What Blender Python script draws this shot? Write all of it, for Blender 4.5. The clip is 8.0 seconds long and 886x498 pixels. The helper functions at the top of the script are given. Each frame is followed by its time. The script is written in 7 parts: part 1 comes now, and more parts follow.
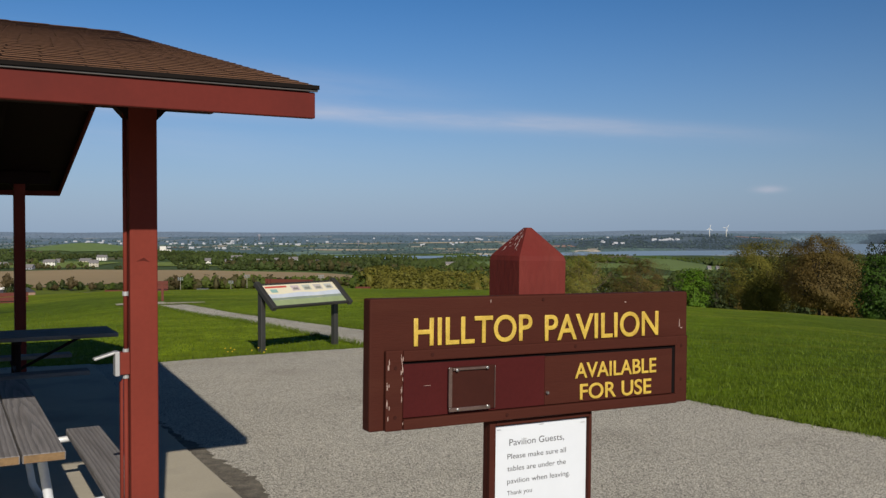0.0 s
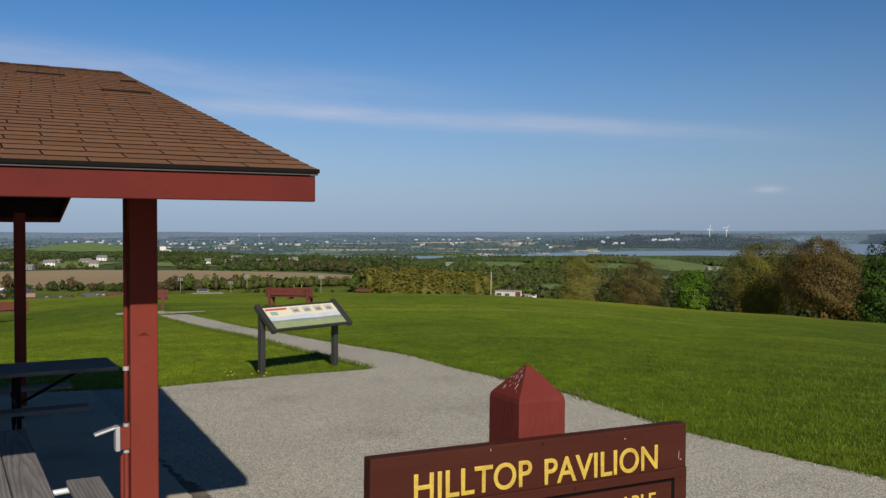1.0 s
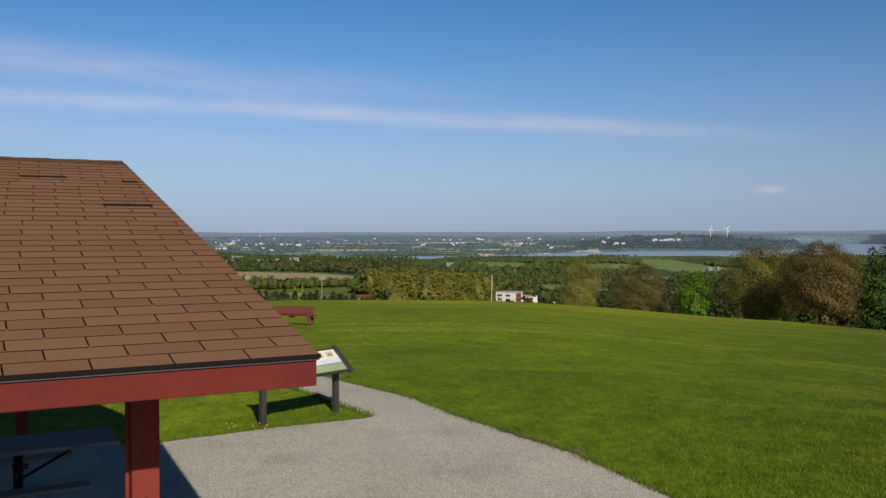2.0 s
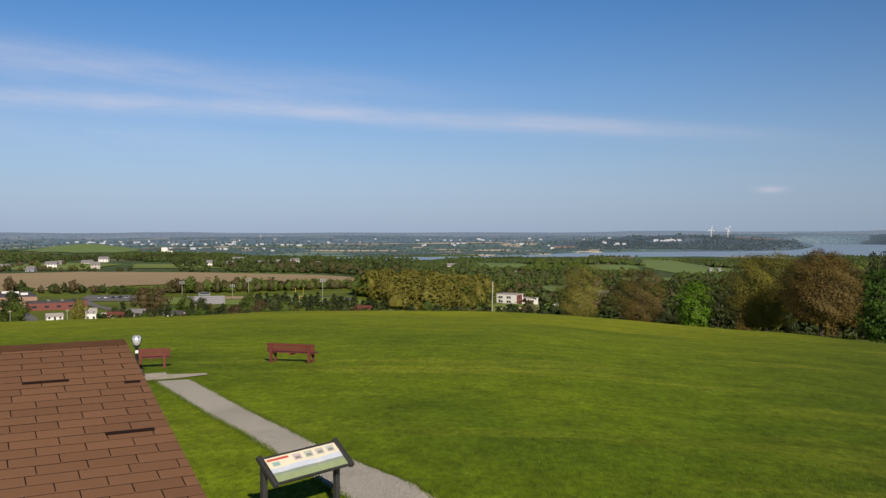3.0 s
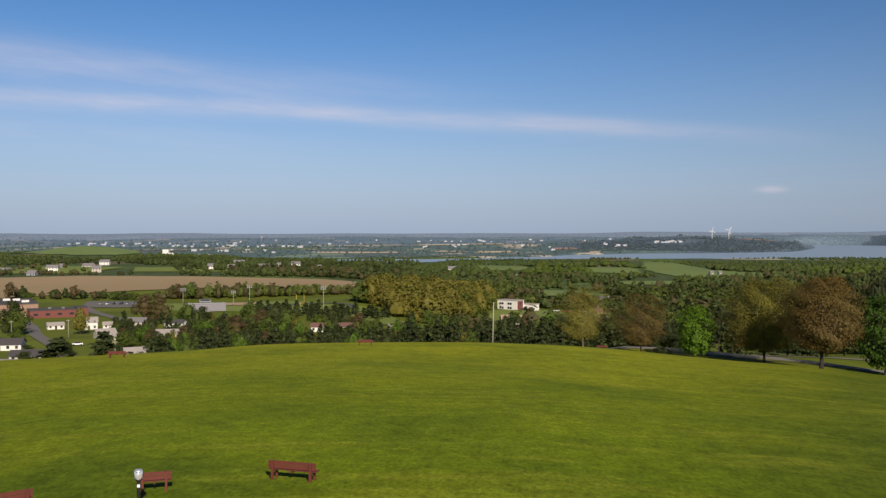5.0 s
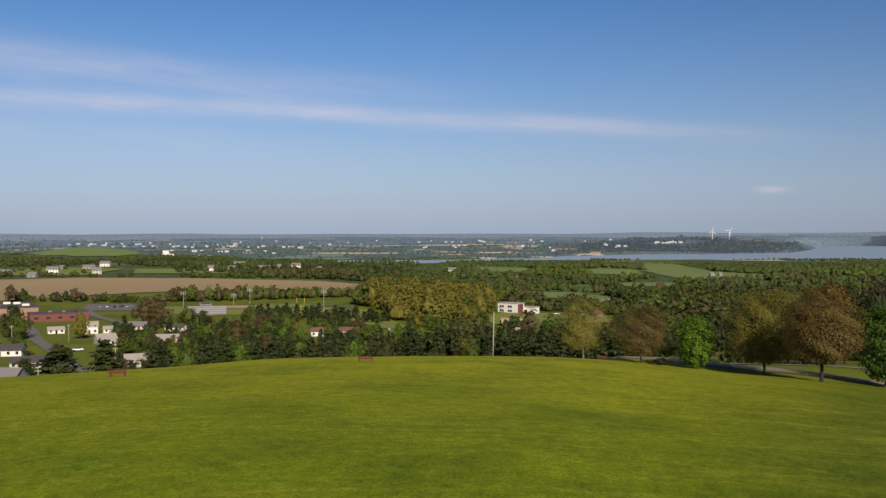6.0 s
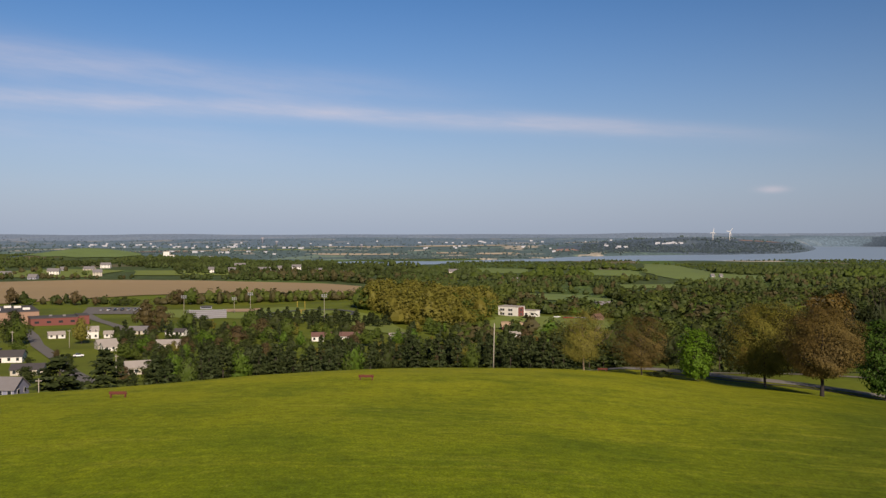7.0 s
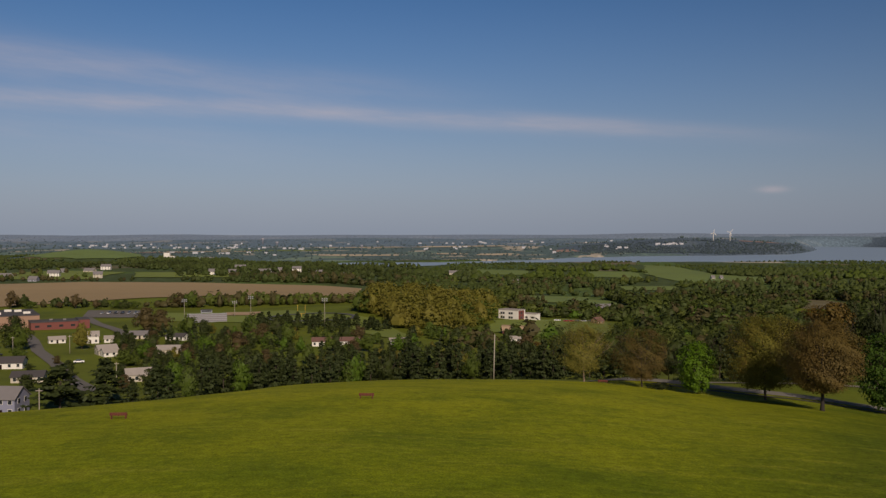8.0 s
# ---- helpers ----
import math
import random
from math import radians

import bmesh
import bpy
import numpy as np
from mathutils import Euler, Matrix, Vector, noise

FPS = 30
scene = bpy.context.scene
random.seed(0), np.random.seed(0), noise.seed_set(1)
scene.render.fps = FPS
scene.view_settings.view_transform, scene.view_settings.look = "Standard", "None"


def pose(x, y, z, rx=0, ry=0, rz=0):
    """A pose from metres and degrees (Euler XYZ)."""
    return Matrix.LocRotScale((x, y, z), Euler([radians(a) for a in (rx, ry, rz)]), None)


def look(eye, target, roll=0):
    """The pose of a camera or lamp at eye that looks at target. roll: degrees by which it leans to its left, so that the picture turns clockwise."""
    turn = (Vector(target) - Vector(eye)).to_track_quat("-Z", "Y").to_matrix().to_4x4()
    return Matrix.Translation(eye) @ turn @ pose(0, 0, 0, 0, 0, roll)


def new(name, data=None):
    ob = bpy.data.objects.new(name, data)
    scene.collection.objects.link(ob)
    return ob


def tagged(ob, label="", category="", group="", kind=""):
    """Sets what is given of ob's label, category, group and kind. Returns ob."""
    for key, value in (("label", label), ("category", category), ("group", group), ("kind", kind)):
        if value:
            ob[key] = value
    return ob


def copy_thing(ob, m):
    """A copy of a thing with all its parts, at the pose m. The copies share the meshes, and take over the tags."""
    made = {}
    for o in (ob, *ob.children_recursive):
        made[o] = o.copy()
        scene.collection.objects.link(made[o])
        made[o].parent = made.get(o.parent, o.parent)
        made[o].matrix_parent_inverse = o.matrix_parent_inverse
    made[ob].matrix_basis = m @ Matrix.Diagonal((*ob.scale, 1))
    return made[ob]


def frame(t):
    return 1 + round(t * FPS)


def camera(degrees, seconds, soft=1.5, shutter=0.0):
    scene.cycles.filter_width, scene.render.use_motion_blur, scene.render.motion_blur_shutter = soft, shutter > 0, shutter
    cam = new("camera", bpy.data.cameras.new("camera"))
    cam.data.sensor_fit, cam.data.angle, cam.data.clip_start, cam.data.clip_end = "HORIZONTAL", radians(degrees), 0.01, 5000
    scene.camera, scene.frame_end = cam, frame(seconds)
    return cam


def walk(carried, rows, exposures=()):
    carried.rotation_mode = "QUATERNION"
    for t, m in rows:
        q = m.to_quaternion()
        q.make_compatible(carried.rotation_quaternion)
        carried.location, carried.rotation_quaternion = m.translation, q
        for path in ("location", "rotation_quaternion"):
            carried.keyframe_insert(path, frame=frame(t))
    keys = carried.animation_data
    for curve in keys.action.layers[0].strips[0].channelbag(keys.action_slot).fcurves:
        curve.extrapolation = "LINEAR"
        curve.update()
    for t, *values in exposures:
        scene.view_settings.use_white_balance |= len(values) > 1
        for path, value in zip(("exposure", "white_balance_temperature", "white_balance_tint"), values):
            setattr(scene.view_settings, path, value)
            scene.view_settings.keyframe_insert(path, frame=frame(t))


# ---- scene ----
cam = camera(52.2, 8.0, soft=1.4)
EYE = 1.81
CLIMB = [
    (0.0, 0.0, 0.0), (0.5, 0.113, 0.0), (1.0, 0.353, 0.0), (1.5, 0.716, 0.02), (2.0, 1.137, 0.05),
    (2.2, 1.32, 0.06), (3.3, 3.425, 0.11), (3.5, 3.926, 0.12), (4.0, 5.209, 0.13), (4.5, 6.485, 0.14),
    (4.7, 6.98, 0.145), (6.0, 10.10, 0.17), (6.5, 11.405, 0.18), (7.0, 12.76, 0.20), (7.5, 14.10, 0.21), (8.0, 15.43, 0.22)]
EXPOSURES = [(0.0, 0.03, 6150, 10), (1.0, 0.09, 6150, 10), (2.0, 0.22, 6250, 11), (3.5, 0.27, 6450, 14), (6.5, 0.24, 6800, 17), (7.0, 0.22, 6900, 18), (7.5, 0.16, 6950, 18), (8.0, -0.36, 7050, 19)]
walk(cam, [(t, pose(0, 0, EYE + z, 88.93, 0, yaw)) for t, z, yaw in CLIMB], EXPOSURES)

# ---- sky and sun ----
SUN_EL, SUN_AZ = 30.0, 163.7          # azimuth clockwise from +y
world = bpy.data.worlds.new("sky")
scene.world = world
world.use_nodes = True
wn, wl = world.node_tree.nodes, world.node_tree.links
wn.clear()
w_out = wn.new("ShaderNodeOutputWorld")
w_bg = wn.new("ShaderNodeBackground")
w_bg.inputs["Strength"].default_value = 0.064
w_sky = wn.new("ShaderNodeTexSky")
w_sky.sky_type, w_sky.sun_disc = "NISHITA", False
w_sky.sun_elevation, w_sky.sun_rotation = radians(SUN_EL), radians(SUN_AZ)
w_sky.altitude, w_sky.air_density, w_sky.dust_density, w_sky.ozone_density = 200.0, 1.0, 0.3, 4.0


def wmath(op, a, b=None, c=None):
    n = wn.new("ShaderNodeMath")
    n.operation = op
    for i, v in enumerate((a, b, c)):
        if v is None:
            continue
        if isinstance(v, (int, float)):
            n.inputs[i].default_value = v
        else:
            wl.new(v, n.inputs[i])
    return n.outputs[0]


# high thin cloud: long streaks in azimuth and elevation
w_tc = wn.new("ShaderNodeTexCoord")
w_sep = wn.new("ShaderNodeSeparateXYZ")
wl.new(w_tc.outputs["Generated"], w_sep.inputs[0])
az = wmath("ARCTAN2", w_sep.outputs[0], w_sep.outputs[1])
el = wmath("ARCSINE", w_sep.outputs[2])


def streak(slope, base, width, az_fade0, az_fade1, amount, bend=0.0):
    """A streak of cirrus whose elevation falls with azimuth, fading out along its length."""
    line = wmath("MULTIPLY_ADD", az, wmath("MULTIPLY_ADD", az, bend, slope), base)
    off = wmath("DIVIDE", wmath("SUBTRACT", el, line), width)
    bell = wmath("POWER", 2.718, wmath("MULTIPLY", wmath("MULTIPLY", off, off), -1.0))
    ramp = wn.new("ShaderNodeMapRange")
    ramp.interpolation_type = "SMOOTHSTEP"
    ramp.inputs["From Min"].default_value, ramp.inputs["From Max"].default_value = az_fade0, az_fade1
    ramp.inputs["To Min"].default_value, ramp.inputs["To Max"].default_value = 1.0, 0.0
    wl.new(az, ramp.inputs["Value"])
    return wmath("MULTIPLY", wmath("MULTIPLY", bell, ramp.outputs[0]), amount)


w_comb = wn.new("ShaderNodeCombineXYZ")
wl.new(wmath("MULTIPLY", az, 6.0), w_comb.inputs[0])
wl.new(wmath("MULTIPLY", wmath("MULTIPLY_ADD", az, 0.07, el), 42.0), w_comb.inputs[1])
w_noise = wn.new("ShaderNodeTexNoise")
w_noise.inputs["Scale"].default_value, w_noise.inputs["Detail"].default_value, w_noise.inputs["Roughness"].default_value = 1.0, 6.0, 0.6
wl.new(w_comb.outputs[0], w_noise.inputs["Vector"])
wisps = wn.new("ShaderNodeMapRange")
wisps.inputs["From Min"].default_value, wisps.inputs["From Max"].default_value = 0.40, 0.75
wl.new(w_noise.outputs["Fac"], wisps.inputs["Value"])
veil = wmath("ADD", streak(-0.05, 0.1240, 0.0095, 0.10, 0.46, 0.60, -0.06), streak(-0.055, 0.1475, 0.020, -0.34, 0.14, 0.40))
veil = wmath("ADD", veil, streak(-0.05, 0.082, 0.022, -0.50, 0.10, 0.20))
puff = wmath("ADD", wmath("POWER", wmath("MULTIPLY", wmath("SUBTRACT", az, 0.346), 75.0), 2.0), wmath("POWER", wmath("MULTIPLY", wmath("SUBTRACT", el, 0.0445), 300.0), 2.0))
veil = wmath("ADD", veil, wmath("MULTIPLY", wmath("POWER", 2.718, wmath("MULTIPLY", puff, -1.0)), 0.85))
veil = wmath("MULTIPLY", veil, wmath("MULTIPLY_ADD", wisps.outputs[0], 0.75, 0.45))
w_mix = wn.new("ShaderNodeMix")
w_mix.data_type, w_mix.clamp_factor = "RGBA", True
wl.new(veil, w_mix.inputs["Factor"])
# clear spring air: deep blue overhead, pale blue haze all round the horizon
w_hsv = wn.new("ShaderNodeHueSaturation")
w_hsv.inputs["Saturation"].default_value, w_hsv.inputs["Value"].default_value = 1.45, 1.0
wl.new(w_sky.outputs[0], w_hsv.inputs["Color"])
w_haze = wn.new("ShaderNodeMix")
w_haze.data_type = "RGBA"
wl.new(wmath("MULTIPLY", wmath("POWER", 2.718, wmath("MULTIPLY", wmath("ABSOLUTE", el), -5.6)), 0.92), w_haze.inputs["Factor"])
w_tint = wn.new("ShaderNodeMix")
w_tint.data_type, w_tint.blend_type = "RGBA", "MULTIPLY"
w_tint.inputs["Factor"].default_value = 1.0
w_tint.inputs["B"].default_value = (1.02, 1.0, 1.13, 1.0)
wl.new(w_hsv.outputs[0], w_tint.inputs["A"])
w_deep = wn.new("ShaderNodeMapRange")
w_deep.interpolation_type = "SMOOTHSTEP"
w_deep.inputs["From Min"].default_value, w_deep.inputs["From Max"].default_value = 0.2, 0.95
w_deep.inputs["To Min"].default_value, w_deep.inputs["To Max"].default_value = 1.0, 0.15
wl.new(el, w_deep.inputs["Value"])
wl.new(w_deep.outputs[0], w_hsv.inputs["Value"])
wl.new(w_tint.outputs["Result"], w_haze.inputs["A"])
w_haze.inputs["B"].default_value = (4.55, 6.0, 8.1, 1.0)
# the lowest air is murky and grey
w_murk = wn.new("ShaderNodeMix")
w_murk.data_type = "RGBA"
wl.new(wmath("MULTIPLY", wmath("POWER", 2.718, wmath("MULTIPLY", wmath("ABSOLUTE", el), -20.0)), 0.58), w_murk.inputs["Factor"])
wl.new(w_haze.outputs["Result"], w_murk.inputs["A"])
w_murk.inputs["B"].default_value = (3.45, 4.35, 5.35, 1.0)
wl.new(w_murk.outputs["Result"], w_mix.inputs["A"])
w_mix.inputs["B"].default_value = (8.0, 8.0, 9.0, 1.0)
# scattered light is weakest at right angles to the sun
w_dot = wn.new("ShaderNodeVectorMath")
w_dot.operation = "DOT_PRODUCT"
wl.new(w_tc.outputs["Generated"], w_dot.inputs[0])
w_dot.inputs[1].default_value = (math.sin(radians(SUN_AZ)) * math.cos(radians(SUN_EL)), math.cos(radians(SUN_AZ)) * math.cos(radians(SUN_EL)), math.sin(radians(SUN_EL)))
w_phase = wn.new("ShaderNodeVectorMath")
w_phase.operation = "SCALE"
wl.new(w_mix.outputs["Result"], w_phase.inputs[0])
wl.new(wmath("MULTIPLY_ADD", wmath("POWER", w_dot.outputs["Value"], 2.0), 0.64, 0.655), w_phase.inputs["Scale"])
wl.new(w_phase.outputs[0], w_bg.inputs["Color"])
wl.new(w_bg.outputs[0], w_out.inputs[0])

sun = new("sun", bpy.data.lights.new("sun", "SUN"))
sun.data.energy, sun.data.angle, sun.data.color = 5.0, radians(0.55), (1.0, 0.90, 0.76)
_sx, _sy = math.sin(radians(SUN_AZ)) * math.cos(radians(SUN_EL)), math.cos(radians(SUN_AZ)) * math.cos(radians(SUN_EL))
sun.matrix_world = look((_sx * 60, _sy * 60, math.sin(radians(SUN_EL)) * 60), (0, 0, 0))


# ---- materials ----
def material(name, colour, rough=0.7, spread=0.25, scale=6.0, fine=60.0, bump=0.0, metal=0.0, spec=0.4,
             stain=None, stain_amount=0.0, stain_scale=1.5, stretch=(1, 1, 1), per_object=0.0, per_island=0.0, hue=0.0, space="Object"):
    """A node material: base colour varied at two scales, optional stains, relief, and change from piece to piece."""
    m = bpy.data.materials.new(name)
    m.use_nodes = True
    nt = m.node_tree
    n, l = nt.nodes, nt.links
    b = n["Principled BSDF"]
    b.inputs["Roughness"].default_value = rough
    b.inputs["Metallic"].default_value = metal
    b.inputs["Specular IOR Level"].default_value = spec
    tc = n.new("ShaderNodeTexCoord")
    mp = n.new("ShaderNodeMapping")
    mp.inputs["Scale"].default_value = stretch
    if space == "World":
        g = n.new("ShaderNodeNewGeometry")
        l.new(g.outputs["Position"], mp.inputs["Vector"])
    else:
        l.new(tc.outputs["Object"], mp.inputs["Vector"])

    def tex(s, detail):
        t = n.new("ShaderNodeTexNoise")
        t.inputs["Scale"].default_value, t.inputs["Detail"].default_value = s, detail
        l.new(mp.outputs[0], t.inputs["Vector"])
        return t.outputs["Fac"]

    def calc(op, a, c, d=None):
        t = n.new("ShaderNodeMath")
        t.operation = op
        for i, v in enumerate((a, c, d)):
            if v is None:
                continue
            if isinstance(v, (int, float)):
                t.inputs[i].default_value = v
            else:
                l.new(v, t.inputs[i])
        return t.outputs[0]

    big, small = tex(scale, 4.0), tex(fine, 3.0)
    value = calc("MULTIPLY_ADD", calc("SUBTRACT", big, 0.5), spread * 2.4, 1.0)
    value = calc("MULTIPLY", value, calc("MULTIPLY_ADD", calc("SUBTRACT", small, 0.5), spread * 1.6, 1.0))
    if per_object:
        oi = n.new("ShaderNodeObjectInfo")
        value = calc("MULTIPLY", value, calc("MULTIPLY_ADD", calc("SUBTRACT", oi.outputs["Random"], 0.5), per_object * 2, 1.0))
    if per_island:
        gi = n.new("ShaderNodeNewGeometry")
        value = calc("MULTIPLY", value, calc("MULTIPLY_ADD", calc("SUBTRACT", gi.outputs["Random Per Island"], 0.5), per_island * 2, 1.0))
    hsv = n.new("ShaderNodeHueSaturation")
    hsv.inputs["Color"].default_value = (*colour, 1)
    l.new(value, hsv.inputs["Value"])
    if hue:
        l.new(calc("MULTIPLY_ADD", calc("SUBTRACT", tex(scale * 0.6, 2.0), 0.5), hue, 0.5), hsv.inputs["Hue"])
    out = hsv.outputs[0]
    if stain:
        mx = n.new("ShaderNodeMix")
        mx.data_type = "RGBA"
        mr = n.new("ShaderNodeMapRange")
        mr.inputs["From Min"].default_value, mr.inputs["From Max"].default_value = 0.52, 0.68
        mr.inputs["To Max"].default_value = stain_amount
        l.new(tex(stain_scale, 6.0), mr.inputs["Value"])
        l.new(mr.outputs[0], mx.inputs["Factor"])
        l.new(out, mx.inputs["A"])
        mx.inputs["B"].default_value = (*stain, 1)
        out = mx.outputs["Result"]
    l.new(out, b.inputs["Base Color"])
    if bump:
        bp = n.new("ShaderNodeBump")
        bp.inputs["Strength"].default_value, bp.inputs["Distance"].default_value = min(1.0, bump), 0.01
        l.new(small, bp.inputs["Height"])
        l.new(bp.outputs[0], b.inputs["Normal"])
    return m


def leaf_material(name, colour, spread=0.5, scale=0.07, tint=0.035):
    """Foliage: tone by clump and by leaf, a little light through the leaf."""
    m = material(name, colour, 0.65, spread * 0.4, scale, 0.5, per_island=spread * 0.35, hue=tint, spec=0.25, space="World")
    n, l = m.node_tree.nodes, m.node_tree.links
    b = n["Principled BSDF"]
    tr = n.new("ShaderNodeBsdfTranslucent")
    l.new(b.inputs["Base Color"].links[0].from_socket, tr.inputs["Color"])
    mx = n.new("ShaderNodeMixShader")
    mx.inputs[0].default_value = 0.38
    l.new(b.outputs[0], mx.inputs[1])
    l.new(tr.outputs[0], mx.inputs[2])
    l.new(mx.outputs[0], n["Material Output"].inputs[0])
    return m


M_BARN = material("red_barn_paint", (0.155, 0.027, 0.0165), 0.75, 0.13, 3.0, 45.0, 0.03, spec=0.15, stain=(0.12, 0.022, 0.016), stain_amount=0.5, stain_scale=2.0)
M_FASCIA = material("dark_red_fascia_paint", (0.108, 0.0165, 0.0115), 0.75, 0.14, 2.0, 45.0, 0.02, spec=0.15, stain=(0.075, 0.013, 0.010), stain_amount=0.5, stain_scale=1.5)
M_SCUFF = material("dull_red_scuff", (0.085, 0.016, 0.011), 0.85, 0.3, 30.0, 90.0, spec=0.1)
# near-black: pavilion shade put into the timber colour; doors share it
M_BARN_DARK = material("near_black_finish", (0.014, 0.007, 0.006), 0.8, 0.3, 3.0, 40.0, 0.15, spec=0.1)
M_SIGN = material("maroon_sign_paint", (0.049, 0.0115, 0.0062), 0.75, 0.14, 5.0, 90.0, 0.10, spec=0.15, stretch=(0.4, 1, 3), stain=(0.060, 0.017, 0.009), stain_amount=0.6, stain_scale=6.0)
M_SLIDER = material("dark_red_slider_paint", (0.052, 0.006, 0.0055), 0.75, 0.16, 5.0, 90.0, 0.08, spec=0.15)
M_CAP = material("faded_red_post_paint", (0.120, 0.020, 0.0145), 0.7, 0.22, 7.0, 90.0, 0.15, spec=0.2, stain=(0.12, 0.015, 0.012), stain_amount=0.7, stain_scale=9.0, stretch=(1, 1, 0.3))
M_WHITE_CHIP = material("exposed_primer", (0.34, 0.24, 0.20), 0.8, 0.2, 30.0, 120.0)
M_BARE_WOOD = material("bleached_bare_wood", (0.58, 0.47, 0.43), 0.8, 0.25, 30.0, 120.0)
M_YELLOW = material("yellow_sign_paint", (0.49, 0.335, 0.048), 0.5, 0.28, 25.0, 140.0, 0.2, stain=(0.36, 0.21, 0.028), stain_amount=0.6, stain_scale=30.0)
M_PAPER = material("white_paper", (0.60, 0.62, 0.64), 0.35, 0.03, 5.0, 40.0, 0.03, spec=0.5)
M_INK = material("black_ink", (0.10, 0.10, 0.10), 0.6, 0.1)
M_CARD = material("brown_card", (0.036, 0.0095, 0.006), 0.6, 0.15, 10.0, 80.0, spec=0.12)
M_STEEL = material("dull_steel", (0.42, 0.41, 0.39), 0.35, 0.15, 20.0, 120.0, metal=0.9)
M_GALV = material("white_galvanised_pipe", (0.62, 0.63, 0.63), 0.45, 0.12, 8.0, 60.0, metal=0.2)
M_GREYBOX = material("grey_outlet_metal", (0.36, 0.36, 0.35), 0.5, 0.15, 12.0, 80.0, metal=0.3)
M_DRIP = material("grey_drip_edge", (0.075, 0.068, 0.062), 0.6, 0.2, 4.0, 40.0, metal=0.2)
M_SHINGLE = material("brown_asphalt_shingle", (0.180, 0.094, 0.051), 0.95, 0.26, 1.2, 220.0, 0.6, per_object=0.09, spec=0.08)
M_SHINGLE_ALL = material("brown_asphalt_shingle_course", (0.180, 0.094, 0.051), 0.95, 0.26, 1.2, 220.0, 0.6, per_island=0.09, spec=0.08)
# black stands in for the shade the overhanging shingles cast on the starter
M_EAVE_SHADE = material("shaded_asphalt_edge", (0.009, 0.007, 0.006), 0.9, 0.2, 4.0, 80.0, 0.2, spec=0.1)
# roof felt, darkened further to hold the shade on the deck's underside
M_FELT = material("black_felt_and_shade", (0.016, 0.008, 0.006), 0.9, 0.2, 4.0, 80.0, 0.2, spec=0.1)
M_PLANK = material("weathered_grey_plank", (0.172, 0.157, 0.148), 0.8, 0.24, 6.0, 28.0, 0.45, stretch=(9, 0.55, 9), stain=(0.115, 0.100, 0.090), stain_amount=0.6, stain_scale=2.2, per_object=0.12)
# flat-sawn figure: long rings about the heart of the board
_n, _l = M_PLANK.node_tree.nodes, M_PLANK.node_tree.links
_b = _n["Principled BSDF"]
_tc, _mp, _wv, _mr, _hs = (_n.new("ShaderNode" + k) for k in ("TexCoord", "Mapping", "TexWave", "MapRange", "HueSaturation"))
_mp.inputs["Scale"].default_value, _mp.inputs["Rotation"].default_value, _mp.inputs["Location"].default_value = (1.0, 0.045, 1.0), (radians(90), 0, 0), (-0.300, 0, 0.044)
_l.new(_tc.outputs["Object"], _mp.inputs["Vector"])
_wv.wave_type, _wv.rings_direction, _wv.wave_profile = "RINGS", "Y", "SAW"
for _k, _v in (("Scale", 13.0), ("Distortion", 5.0), ("Detail", 3.0), ("Detail Scale", 1.6), ("Detail Roughness", 0.65)):
    _wv.inputs[_k].default_value = _v
_l.new(_mp.outputs[0], _wv.inputs["Vector"])
_mr.inputs["From Max"].default_value = 0.7
_mr.inputs["To Min"].default_value, _mr.inputs["To Max"].default_value = 0.62, 1.10
_l.new(_wv.outputs["Fac"], _mr.inputs["Value"])
_l.new(_b.inputs["Base Color"].links[0].from_socket, _hs.inputs["Color"])
_l.new(_mr.outputs[0], _hs.inputs["Value"])
_l.new(_hs.outputs[0], _b.inputs["Base Color"])
M_ENDGRAIN = material("warm_end_grain", (0.175, 0.108, 0.048), 0.8, 0.3, 20.0, 90.0, 0.3)
M_SLAB = material("pale_concrete", (0.40, 0.355, 0.265), 0.85, 0.14, 1.5, 60.0, 0.2, stain=(0.22, 0.20, 0.16), stain_amount=0.5, stain_scale=1.2)
M_BENCH = material("red_bench_paint", (0.108, 0.024, 0.014), 0.75, 0.18, 2.0, 30.0, 0.1)
M_PANELFRAME = material("dark_bronze_metal", (0.060, 0.058, 0.054), 0.45, 0.15, 6.0, 60.0, metal=0.5)
M_BLACKIRON = material("black_gloss_iron", (0.012, 0.012, 0.014), 0.3, 0.2, 8.0, 60.0, spec=0.6)
M_SILVER = material("silver_enamel", (0.62, 0.63, 0.65), 0.3, 0.1, 8.0, 60.0, metal=0.6)
M_TIMBERPOLE = material("pale_weathered_pole", (0.32, 0.285, 0.235), 0.8, 0.2, 1.0, 20.0)
M_BARK = material("grey_brown_bark", (0.055, 0.041, 0.031), 0.9, 0.35, 1.2, 12.0, 0.5, stretch=(2, 2, 0.5))
# the crown's shade on the russet tree's trunk is put into this bark
M_BARK_DARK = material("shade_dark_bark", (0.022, 0.017, 0.014), 0.9, 0.35, 1.2, 12.0, 0.5, stretch=(2, 2, 0.5))
# sunlight on the golden tree's trunk is put into this paler bark
M_BARK_PALE = material("pale_lit_bark", (0.16, 0.12, 0.085), 0.9, 0.35, 1.2, 12.0, 0.5, stretch=(2, 2, 0.5))
M_ROAD = material("worn_grey_asphalt", (0.132, 0.122, 0.108), 0.9, 0.12, 0.3, 6.0, 0.1, space="World")
M_GLASS_DARK = material("dark_window_glass", (0.02, 0.025, 0.03), 0.08, 0.1, spec=0.8)


